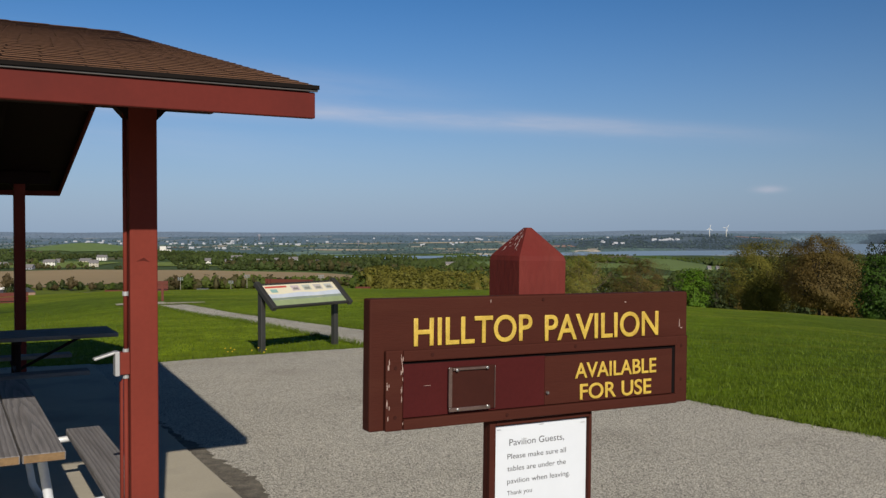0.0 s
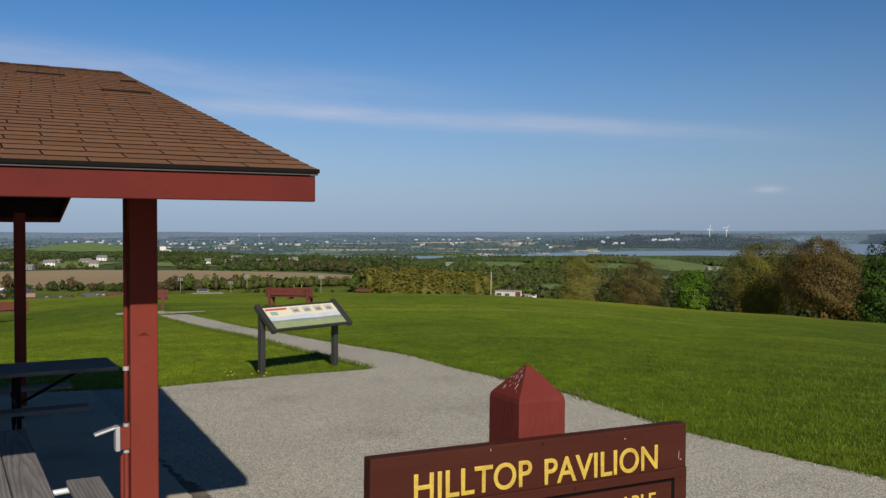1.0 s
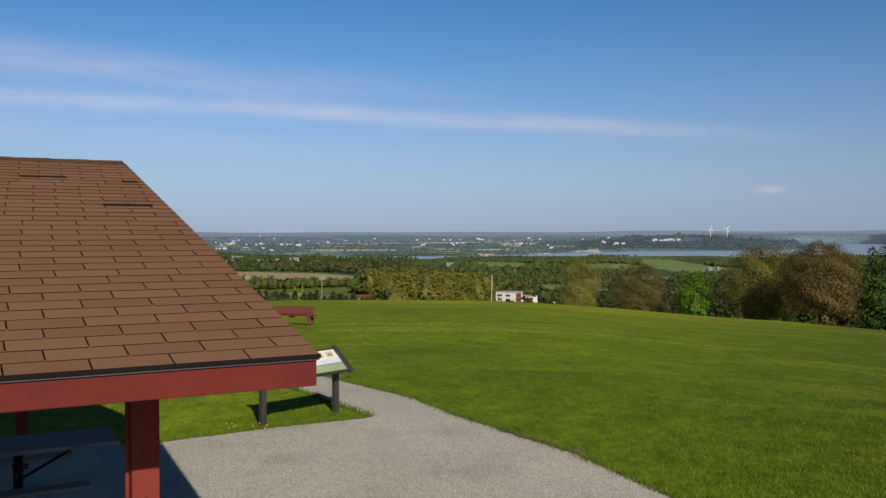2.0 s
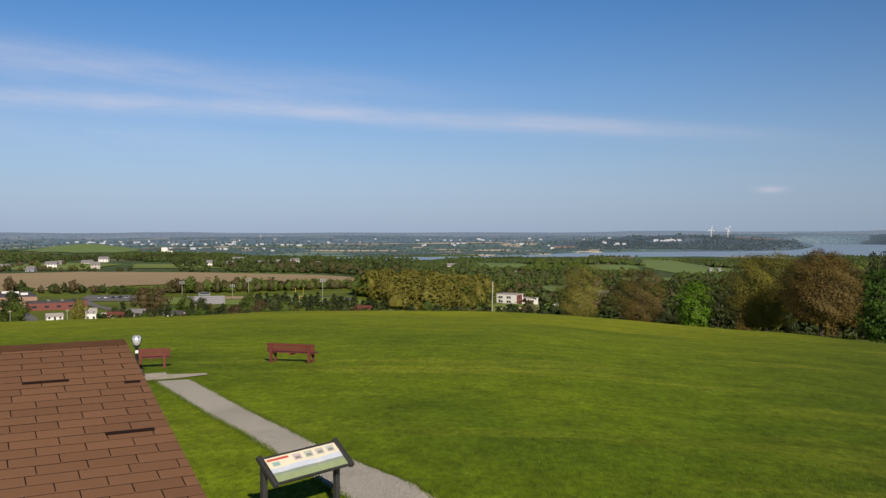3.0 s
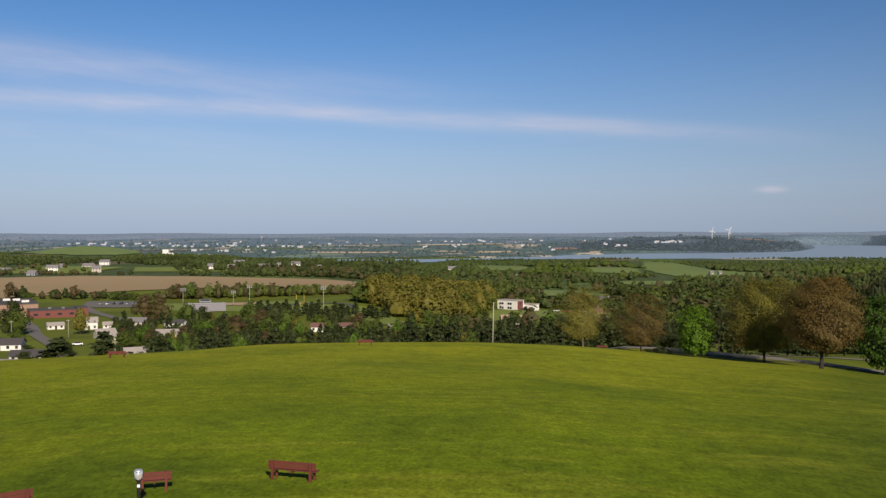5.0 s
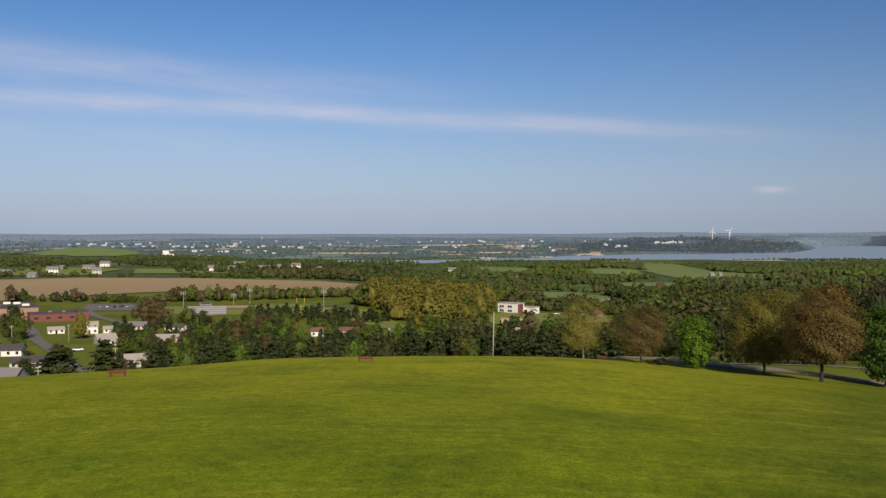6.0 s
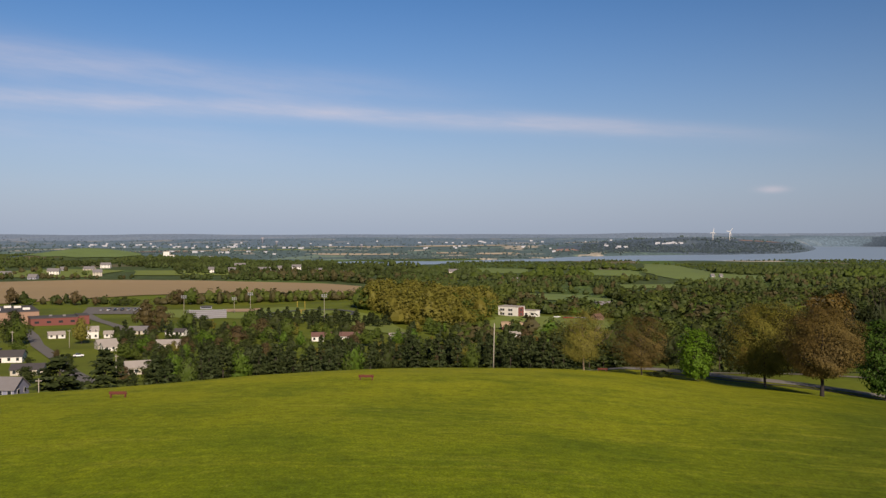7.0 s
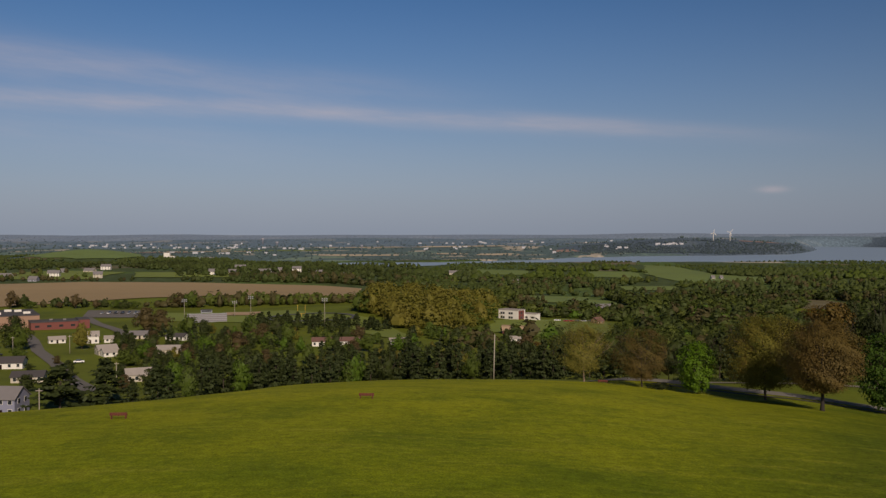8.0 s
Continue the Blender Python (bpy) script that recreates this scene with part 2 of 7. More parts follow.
# ---- small building helpers ----
def shape(name, verts, faces, mat, slots=None, smooth=False):
    me = bpy.data.meshes.new(name)
    me.from_pydata([tuple(v) for v in verts], [], [tuple(f) for f in faces])
    for m in (mat if isinstance(mat, (list, tuple)) else [mat]):
        me.materials.append(m)
    if slots is not None:
        me.polygons.foreach_set("material_index", slots)
    if smooth:
        me.polygons.foreach_set("use_smooth", [True] * len(me.polygons))
    me.update()
    return me


def quads_mesh(name, corners, mat, slots=None, smooth=False):
    """A mesh from an (n, 4, 3) array of quads, quickly."""
    corners = np.asarray(corners, dtype=np.float32)
    n = len(corners)
    me = bpy.data.meshes.new(name)
    me.vertices.add(4 * n)
    me.vertices.foreach_set("co", corners.reshape(-1))
    me.loops.add(4 * n)
    me.loops.foreach_set("vertex_index", np.arange(4 * n, dtype=np.int32))
    me.polygons.add(n)
    me.polygons.foreach_set("loop_start", np.arange(0, 4 * n, 4, dtype=np.int32))
    me.polygons.foreach_set("loop_total", np.full(n, 4, dtype=np.int32))
    for m in (mat if isinstance(mat, (list, tuple)) else [mat]):
        me.materials.append(m)
    if slots is not None:
        me.polygons.foreach_set("material_index", np.asarray(slots, dtype=np.int32))
    me.update(calc_edges=True)
    me.validate()
    return me


def put(name, data, parent=None, m=None, label="", category="", group="", kind=""):
    ob = new(name, data)
    if parent is not None:
        ob.parent = parent
    if m is not None:
        ob.matrix_basis = m
    return tagged(ob, label, category, group, kind)


def thing(name, m, label, category, group="", kind=""):
    ob = put(name, None, None, m, label, category, group, kind)
    ob.empty_display_size = 0.2
    return ob


def add_box(bm, lo, hi, bevel=0.0, m=None):
    c = [(a + b) / 2 for a, b in zip(lo, hi)]
    s = [abs(b - a) for a, b in zip(lo, hi)]
    mat = Matrix.Translation(c) @ Matrix.Diagonal((*s, 1))
    made = bmesh.ops.create_cube(bm, size=1.0, matrix=mat)
    if bevel:
        edges = list({e for v in made["verts"] for e in v.link_edges})
        made = bmesh.ops.bevel(bm, geom=edges, offset=bevel, segments=2, affect="EDGES", profile=0.5)
        vs = list({v for f in made["faces"] for v in f.verts})
        vs = list({v for f in bm.faces for v in f.verts if f in set(made["faces"])} | set(vs))
    return made


def finish(bm, name, mat, smooth=False):
    me = bpy.data.meshes.new(name)
    bm.normal_update()
    bm.to_mesh(me)
    bm.free()
    for m in (mat if isinstance(mat, (list, tuple)) else [mat]):
        me.materials.append(m)
    if smooth:
        me.polygons.foreach_set("use_smooth", [True] * len(me.polygons))
    return me


def part(name, bm, mat, parent, label="", m=None, smooth=False):
    """Links a bmesh as ONE mesh object under a thing or a part."""
    return put(name, finish(bm, name, mat, smooth), parent, m, label)


def box_part(name, lo, hi, mat, parent, bevel=0.004, label="", m=None):
    bm = bmesh.new()
    add_box(bm, lo, hi, bevel)
    return part(name, bm, mat, parent, label, m)


def tube(bm, points, radius, sides=10, radius_end=None):
    """A capped round bar through the points."""
    pts = [Vector(p) for p in points]
    rings = []
    for i, p in enumerate(pts):
        d = (pts[min(i + 1, len(pts) - 1)] - pts[max(i - 1, 0)]).normalized()
        a = d.orthogonal().normalized() if abs(d.z) > 0.9 else d.cross(Vector((0, 0, 1))).normalized()
        b = d.cross(a)
        r = radius if radius_end is None else radius + (radius_end - radius) * i / max(1, len(pts) - 1)
        rings.append([bm.verts.new(p + (a * math.cos(k * 2 * math.pi / sides) + b * math.sin(k * 2 * math.pi / sides)) * r) for k in range(sides)])
    for r0, r1 in zip(rings, rings[1:]):
        for k in range(sides):
            bm.faces.new((r0[k], r0[(k + 1) % sides], r1[(k + 1) % sides], r1[k]))
    bm.faces.new(rings[0])
    bm.faces.new(rings[-1][::-1])
    bmesh.ops.recalc_face_normals(bm, faces=bm.faces[:])


def lathe(bm, profile, sides=20, centre=(0, 0)):
    """Turns (radius, height) pairs about the upright axis."""
    rings = [[bm.verts.new((centre[0] + r * math.cos(k * 2 * math.pi / sides), centre[1] + r * math.sin(k * 2 * math.pi / sides), z)) for k in range(sides)] for r, z in profile]
    for r0, r1 in zip(rings, rings[1:]):
        for k in range(sides):
            bm.faces.new((r0[k], r0[(k + 1) % sides], r1[(k + 1) % sides], r1[k]))
    bm.faces.new(rings[0][::-1])
    bm.faces.new(rings[-1])


def lettering(name, text, width, height, mat, parent, m, thick=0.0, deep=0.002, bevel=0.0):
    """Built-in letters scaled to a width and a height, as a mesh."""
    cu = bpy.data.curves.new(name, "FONT")
    cu.body, cu.extrude, cu.offset, cu.bevel_depth, cu.bevel_resolution, cu.resolution_u = text, 0.02, thick, bevel, 3, 6
    tmp = bpy.data.objects.new(name, cu)
    scene.collection.objects.link(tmp)
    bpy.context.view_layer.update()
    me = bpy.data.meshes.new_from_object(tmp.evaluated_get(bpy.context.evaluated_depsgraph_get()))
    bpy.data.objects.remove(tmp)
    bpy.data.curves.remove(cu)
    co = np.empty(len(me.vertices) * 3)
    me.vertices.foreach_get("co", co)
    co = co.reshape(-1, 3)
    lo, hi = co.min(0), co.max(0)
    co = (co - lo) / (hi - lo) * np.array([width, height, deep])
    me.vertices.foreach_set("co", co.reshape(-1))
    me.materials.clear()
    me.materials.append(mat)
    me.update()
    return put(name, me, parent, m)


def smooth01(a, b, x):
    t = np.clip((np.asarray(x, dtype=float) - a) / (b - a), 0, 1)
    return t * t * (3 - 2 * t)


# ---- the lie of the land ----
LEFT_D = [200, 250, 270, 300, 375, 500, 640, 800, 1100, 1400, 1700, 2000, 2500, 3000, 3600, 4200, 4600, 5000, 7000]
LEFT_Z = [-15, -26, -31, -36, -40, -44, -48, -50, -47, -48, -47.5, -47, -49, -45, -38, -27, -13, 2, 2]
RIGHT_Z = [-15, -22.5, -26.5, -32.5, -40, -47, -54, -61, -63, -62, -58, -54.5, -52, -50, -40, -27, -13, 2, 2]
RIVER = [(1940, 4380, 90), (1800, 3950, 140), (1600, 3400, 190), (1330, 2760, 230), (1000, 2540, 240), (700, 2490, 215), (490, 2400, 160), (305, 2265, 78),
         (143, 2160, 82), (0, 2085, 62), (-115, 2030, 100), (-175, 2060, 62), (-235, 2135, 22)]
WATER_Z = -55.0


def land(x, y):
    """Height of the ground at x, y."""
    x, y = np.asarray(x, dtype=float), np.asarray(y, dtype=float)
    r = np.hypot(x, y)
    az = np.arctan2(x, y)
    b = 0.0128 + 0.013 * smooth01(0.10, 0.36, az) + 0.010 * smooth01(0.34, 0.50, az)
    drop = 0.0009 * smooth01(0.15, 0.42, -az) * np.maximum(r - 125, 0) ** 2
    near = -(0.000325 * r * r + b * r) * smooth01(8, 29, r) - drop - 2.0 * (1 - smooth01(0.13, 0.2, az)) * smooth01(208, 236, r)
    near = near - 0.95 * smooth01(0.02, 0.22, -az) * smooth01(150, 215, r)
    near = near - 0.5 * smooth01(0.02, 0.2, az) * np.exp(-((r - 75) / 32.0) ** 2)
    near = near - 0.35 * smooth01(0.33, 0.46, -az) * smooth01(20, 36, r) * (1 - smooth01(60, 110, r))
    near = near + 0.55 * np.exp(-((r - 142) / 22.0) ** 2) * smooth01(-0.30, -0.18, az) * (1 - smooth01(0.02, 0.16, az))
    near = near - 0.68 * np.exp(-((r - 100) / 27.0) ** 2) * smooth01(-0.16, 0.06, az) * (1 - 0.35 * smooth01(0.2, 0.34, az)) * (1 - smooth01(0.38, 0.46, az))
    d = r * np.cos(np.minimum(np.abs(az), 0.55))
    shift = 0.17 * smooth01(1300, 1800, d)
    side = smooth01(-0.15 - shift, 0.06 - shift, np.tan(np.clip(az, -1.2, 1.2)))
    far = np.interp(d, LEFT_D, LEFT_Z) * (1 - side) + np.interp(d, LEFT_D, RIGHT_Z) * side
    far = far + 8.0 * np.exp(-(((x + 15) / 110) ** 2 + ((y - 780) / 130) ** 2))
    far = far + 21.0 * np.exp(-(((x + 850) / 120) ** 2 + ((y - 2150) / 150) ** 2))
    far = far + 36.0 * np.exp(-(((x - 900) / 420) ** 2 + ((y - 3450) / 330) ** 2))
    far = far + 9.0 * np.exp(-(((x - 1500) / 900) ** 2 + ((y - 4900) / 300) ** 2))
    far = far + 20.0 * np.exp(-(((x - 2560) / 260) ** 2 + ((y - 4750) / 400) ** 2))
    roll = 3.0 * np.sin(x / 170 + 1.0) * np.sin(y / 260 + x / 900) * smooth01(600, 1500, d)
    far = far + roll
    t = smooth01(190, 290, d)
    z = near * (1 - t) + far * t
    # the bench cut for the park road
    road_y = np.interp(x, [12, 30, 46, 60, 72, 84, 96, 110, 150], [228, 226, 219, 209.5, 200, 191, 183, 173, 146])
    on_road = smooth01(24, 56, x) * (1 - smooth01(105, 140, x))
    z = z + (1.6 * np.exp(-((y - road_y) / 15.0) ** 2) + 0.10 * (y - road_y) * np.exp(-((y - road_y) / 9.0) ** 2)) * on_road
    bed = np.full(np.shape(z), 9e9)
    for (x0, y0, w0), (x1, y1, w1) in zip(RIVER, RIVER[1:]):
        k = np.clip(((x - x0) * (x1 - x0) + (y - y0) * (y1 - y0)) / ((x1 - x0) ** 2 + (y1 - y0) ** 2), 0, 1)
        q = np.hypot(x - x0 - k * (x1 - x0), y - y0 - k * (y1 - y0)) / (w0 + k * (w1 - w0))
        bed = np.minimum(bed, q)
    cut = 1 - smooth01(0.85, 1.35 + 1.6 * smooth01(3700, 4300, y), bed)
    return z * (1 - cut) + (-74.0) * cut


def ground(x, y):
    return float(land(x, y))


# ---- ground materials ----
def lawn_material():
    """Mown turf: yellower dry shoulder, lush patches, mower streaks, tussocks and fine blades."""
    m = material("mown_grass", (0.102, 0.156, 0.005), 0.9, 0.30, 0.05, 0.22, 0.0, spec=0.05, hue=0.03, space="World",
                 stain=(0.165, 0.198, 0.008), stain_amount=0.6, stain_scale=0.05)
    n, l = m.node_tree.nodes, m.node_tree.links
    b = n["Principled BSDF"]
    g = n.new("ShaderNodeNewGeometry")
    pos = g.outputs["Position"]

    def noise_of(scale, detail=4.0, rough=0.5, stretch=None, turn=0.0):
        v = pos
        if stretch:
            mp = n.new("ShaderNodeMapping")
            mp.inputs["Scale"].default_value, mp.inputs["Rotation"].default_value = stretch, (0, 0, turn)
            l.new(v, mp.inputs["Vector"])
            v = mp.outputs[0]
        t = n.new("ShaderNodeTexNoise")
        t.inputs["Scale"].default_value, t.inputs["Detail"].default_value, t.inputs["Roughness"].default_value = scale, detail, rough
        l.new(v, t.inputs["Vector"])
        return t.outputs["Fac"]

    def ranged(v, a, c, lo, hi, soft=False):
        t = n.new("ShaderNodeMapRange")
        if soft:
            t.interpolation_type = "SMOOTHSTEP"
        for k, x in (("From Min", a), ("From Max", c), ("To Min", lo), ("To Max", hi)):
            t.inputs[k].default_value = x
        l.new(v, t.inputs["Value"])
        return t.outputs[0]

    def calc(op, a, c):
        t = n.new("ShaderNodeMath")
        t.operation = op
        for i, v in enumerate((a, c)):
            if isinstance(v, (int, float)):
                t.inputs[i].default_value = v
            else:
                l.new(v, t.inputs[i])
        return t.outputs[0]

    def mixed(fac, a, colour):
        t = n.new("ShaderNodeMix")
        t.data_type = "RGBA"
        l.new(fac, t.inputs["Factor"])
        l.new(a, t.inputs["A"])
        t.inputs["B"].default_value = (*colour, 1)
        return t.outputs["Result"]

    col = b.inputs["Base Color"].links[0].from_socket
    ln = n.new("ShaderNodeVectorMath")
    ln.operation = "LENGTH"
    l.new(pos, ln.inputs[0])
    # the dry shoulder of the hill is yellower than the turf round the pavilion
    far = calc("ADD", ln.outputs["Value"], calc("MULTIPLY", noise_of(0.06), 70.0))
    col = mixed(ranged(far, 55.0, 125.0, 0.0, 0.85), col, (0.178, 0.212, 0.007))
    col = mixed(ranged(far, 110.0, 185.0, 0.0, 0.80), col, (0.268, 0.276, 0.012))
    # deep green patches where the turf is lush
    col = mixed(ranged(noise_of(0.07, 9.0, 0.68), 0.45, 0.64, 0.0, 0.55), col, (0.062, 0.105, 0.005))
    # lens fall-off towards the right is put into the turf colour here
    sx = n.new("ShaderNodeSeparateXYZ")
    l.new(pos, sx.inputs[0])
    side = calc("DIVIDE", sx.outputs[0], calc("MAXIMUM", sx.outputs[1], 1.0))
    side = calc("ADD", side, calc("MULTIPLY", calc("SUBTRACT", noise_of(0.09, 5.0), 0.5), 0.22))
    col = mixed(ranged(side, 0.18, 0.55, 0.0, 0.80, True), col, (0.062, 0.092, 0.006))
    # sunlit brightness of the level turf left of the footpath, put into its colour
    col = mixed(calc("MULTIPLY", ranged(side, -0.30, 0.04, 0.75, 0.0, True), ranged(far, 55.0, 95.0, 1.0, 0.0)), col, (0.170, 0.225, 0.008))
    # darker green patch of turf by the end of the footpath
    path_end = n.new("ShaderNodeVectorMath")
    path_end.operation = "DISTANCE"
    l.new(pos, path_end.inputs[0])
    path_end.inputs[1].default_value = (-16.0, 35.0, -0.9)
    near = calc("ADD", path_end.outputs["Value"], calc("MULTIPLY", calc("SUBTRACT", noise_of(0.2, 5.0), 0.5), 14.0))
    col = mixed(ranged(near, 5.0, 13.0, 0.60, 0.0, True), col, (0.058, 0.094, 0.005))
    # mower streaks, pale and dark
    st = noise_of(1.0, 6.0, 0.62, (0.035, 0.32, 1), 0.30)
    col = mixed(ranged(st, 0.53, 0.70, 0.0, 0.55), col, (0.235, 0.250, 0.020))
    st = noise_of(1.0, 9.0, 0.70, (0.20, 0.26, 1), -0.3)
    col = mixed(ranged(st, 0.30, 0.46, 0.55, 0.0), col, (0.066, 0.102, 0.005))
    # pale dry clippings and thin spots
    col = mixed(ranged(noise_of(0.45, 8.0, 0.75), 0.60, 0.76, 0.0, 0.35), col, (0.26, 0.245, 0.05))
    tuft, fine = noise_of(0.9, 7.0, 0.70), noise_of(5.5, 9.0, 0.66, (1.0, 0.5, 1))
    value = calc("MULTIPLY", ranged(tuft, 0.32, 0.68, 0.72, 1.28), ranged(fine, 0.3, 0.7, 0.60, 1.38))
    hs = n.new("ShaderNodeHueSaturation")
    l.new(col, hs.inputs["Color"])
    l.new(value, hs.inputs["Value"])
    l.new(hs.outputs[0], b.inputs["Base Color"])
    bp = n.new("ShaderNodeBump")
    bp.inputs["Strength"].default_value, bp.inputs["Distance"].default_value = 0.9, 0.06
    l.new(calc("ADD", fine, tuft), bp.inputs["Height"])
    l.new(bp.outputs[0], b.inputs["Normal"])
    return m


def country_material(name, colours, cell, rough=0.9, wood=(0.03, 0.045, 0.022), wood_share=0.5):
    """Farmland: uneven field parcels of several crops, broken by woodland."""
    m = bpy.data.materials.new(name)
    m.use_nodes = True
    n, l = m.node_tree.nodes, m.node_tree.links
    b = n["Principled BSDF"]
    b.inputs["Roughness"].default_value, b.inputs["Specular IOR Level"].default_value = rough, 0.1
    g = n.new("ShaderNodeNewGeometry")
    mp = n.new("ShaderNodeMapping")
    mp.inputs["Scale"].default_value = (1 / cell, 0.55 / cell, 0)
    mp.inputs["Rotation"].default_value = (0, 0, 0.35)
    l.new(g.outputs["Position"], mp.inputs["Vector"])
    vo = n.new("ShaderNodeTexVoronoi")
    vo.inputs["Scale"].default_value, vo.inputs["Randomness"].default_value = 1.0, 0.9
    l.new(mp.outputs[0], vo.inputs["Vector"])
    sp = n.new("ShaderNodeSeparateColor")
    l.new(vo.outputs["Color"], sp.inputs[0])
    cr = n.new("ShaderNodeValToRGB")
    cr.color_ramp.interpolation = "CONSTANT"
    els = cr.color_ramp.elements
    while len(els) < len(colours):
        els.new(0.5)
    for i, c in enumerate(colours):
        els[i].position, els[i].color = i / len(colours), (*c, 1)
    l.new(sp.outputs[0], cr.inputs[0])
    nz = n.new("ShaderNodeTexNoise")
    nz.inputs["Scale"].default_value, nz.inputs["Detail"].default_value = 0.9, 5.0
    l.new(mp.outputs[0], nz.inputs["Vector"])
    nf = n.new("ShaderNodeTexNoise")
    nf.inputs["Scale"].default_value, nf.inputs["Detail"].default_value = 14.0, 4.0
    l.new(mp.outputs[0], nf.inputs["Vector"])
    wm = n.new("ShaderNodeMapRange")
    wm.inputs["From Min"].default_value, wm.inputs["From Max"].default_value = 0.62 - 0.25 * wood_share, 0.65 - 0.25 * wood_share
    l.new(nz.outputs["Fac"], wm.inputs["Value"])
    mx = n.new("ShaderNodeMix")
    mx.data_type = "RGBA"
    l.new(wm.outputs[0], mx.inputs["Factor"])
    l.new(cr.outputs[0], mx.inputs["A"])
    mx.inputs["B"].default_value = (*wood, 1)
    hs = n.new("ShaderNodeHueSaturation")
    mr = n.new("ShaderNodeMapRange")
    mr.inputs["From Min"].default_value, mr.inputs["From Max"].default_value = 0.25, 0.75
    mr.inputs["To Min"].default_value, mr.inputs["To Max"].default_value = 0.6, 1.4
    l.new(nf.outputs["Fac"], mr.inputs["Value"])
    l.new(mr.outputs[0], hs.inputs["Value"])
    l.new(mx.outputs["Result"], hs.inputs["Color"])
    l.new(hs.outputs[0], b.inputs["Base Color"])
    return m


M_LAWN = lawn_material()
M_MEADOW = material("rough_meadow", (0.108, 0.134, 0.015), 0.9, 0.3, 0.02, 0.4, spec=0.1, hue=0.05, space="World", stain=(0.068, 0.090, 0.015), stain_amount=0.6, stain_scale=0.03)
M_COUNTRY = country_material("near_country", [(0.085, 0.130, 0.035), (0.065, 0.10, 0.03), (0.14, 0.125, 0.07), (0.075, 0.12, 0.03)], 210, wood=(0.060, 0.085, 0.030), wood_share=0.65)
# blue distance haze is mixed into these four far ground colours
M_DISTANT = country_material("hazed_country", [(0.135, 0.195, 0.165), (0.38, 0.345, 0.275), (0.116, 0.176, 0.150), (0.160, 0.222, 0.168), (0.28, 0.28, 0.235)], 130, wood=(0.088, 0.134, 0.134), wood_share=0.75)
M_HORIZON = country_material("hazed_horizon_country", [(0.150, 0.206, 0.245), (0.230, 0.252, 0.265), (0.140, 0.196, 0.238), (0.160, 0.216, 0.245)], 150, wood=(0.120, 0.176, 0.222), wood_share=0.8)
M_SKYLINE = country_material("hazed_skyline_country", [(0.205, 0.262, 0.330), (0.220, 0.268, 0.328), (0.197, 0.256, 0.326), (0.210, 0.264, 0.330)], 200, wood=(0.186, 0.244, 0.318), wood_share=0.85)
M_FARWOOD = country_material("hazed_wooded_hill", [(0.090, 0.126, 0.158), (0.100, 0.134, 0.164)], 120, wood=(0.082, 0.116, 0.150), wood_share=0.9)
M_WATER = material("river_water", (0.24, 0.30, 0.345), 0.35, 0.06, 0.002, 0.02, 0.0, spec=0.6, space="World")
M_SOIL = material("tilled_soil", (0.272, 0.198, 0.098), 0.95, 0.18, 0.01, 0.3, space="World", stretch=(0.3, 1.2, 1))
M_CROP = material("spring_crop", (0.140, 0.182, 0.024), 0.9, 0.16, 0.01, 0.3, space="World")
M_PASTURE = material("hazy_green_pasture", (0.124, 0.174, 0.034), 0.9, 0.2, 0.01, 0.12, space="World", stain=(0.085, 0.130, 0.042), stain_amount=0.6, stain_scale=0.02)
M_INFIELD = material("infield_dirt", (0.36, 0.25, 0.15), 0.9, 0.1, 0.1, 1.0, space="World")

M_PAVE = material("pebbled_asphalt", (0.384, 0.357, 0.296), 0.9, 0.14, 0.5, 60.0, 0.8, spec=0.2, space="World", stain=(0.28, 0.255, 0.205), stain_amount=0.5, stain_scale=0.7)
_n, _l = M_PAVE.node_tree.nodes, M_PAVE.node_tree.links
_g = _n.new("ShaderNodeNewGeometry")
_v = _n.new("ShaderNodeTexVoronoi")
_v.inputs["Scale"].default_value = 150.0
_l.new(_g.outputs["Position"], _v.inputs["Vector"])
_sp = _n.new("ShaderNodeSeparateColor")
_l.new(_v.outputs["Color"], _sp.inputs[0])
_mr = _n.new("ShaderNodeMapRange")
_mr.inputs["To Min"].default_value, _mr.inputs["To Max"].default_value = 0.12, 1.95
_l.new(_sp.outputs[0], _mr.inputs["Value"])
_hs = _n.new("ShaderNodeHueSaturation")
_b = _n["Principled BSDF"]
_l.new(_b.inputs["Base Color"].links[0].from_socket, _hs.inputs["Color"])
_l.new(_mr.outputs[0], _hs.inputs["Value"])
_l.new(_hs.outputs[0], _b.inputs["Base Color"])
_bp = _n.new("ShaderNodeBump")
_bp.inputs["Strength"].default_value, _bp.inputs["Distance"].default_value = 0.7, 0.006
_l.new(_v.outputs["Distance"], _bp.inputs["Height"])
_l.new(_bp.outputs[0], _b.inputs["Normal"])


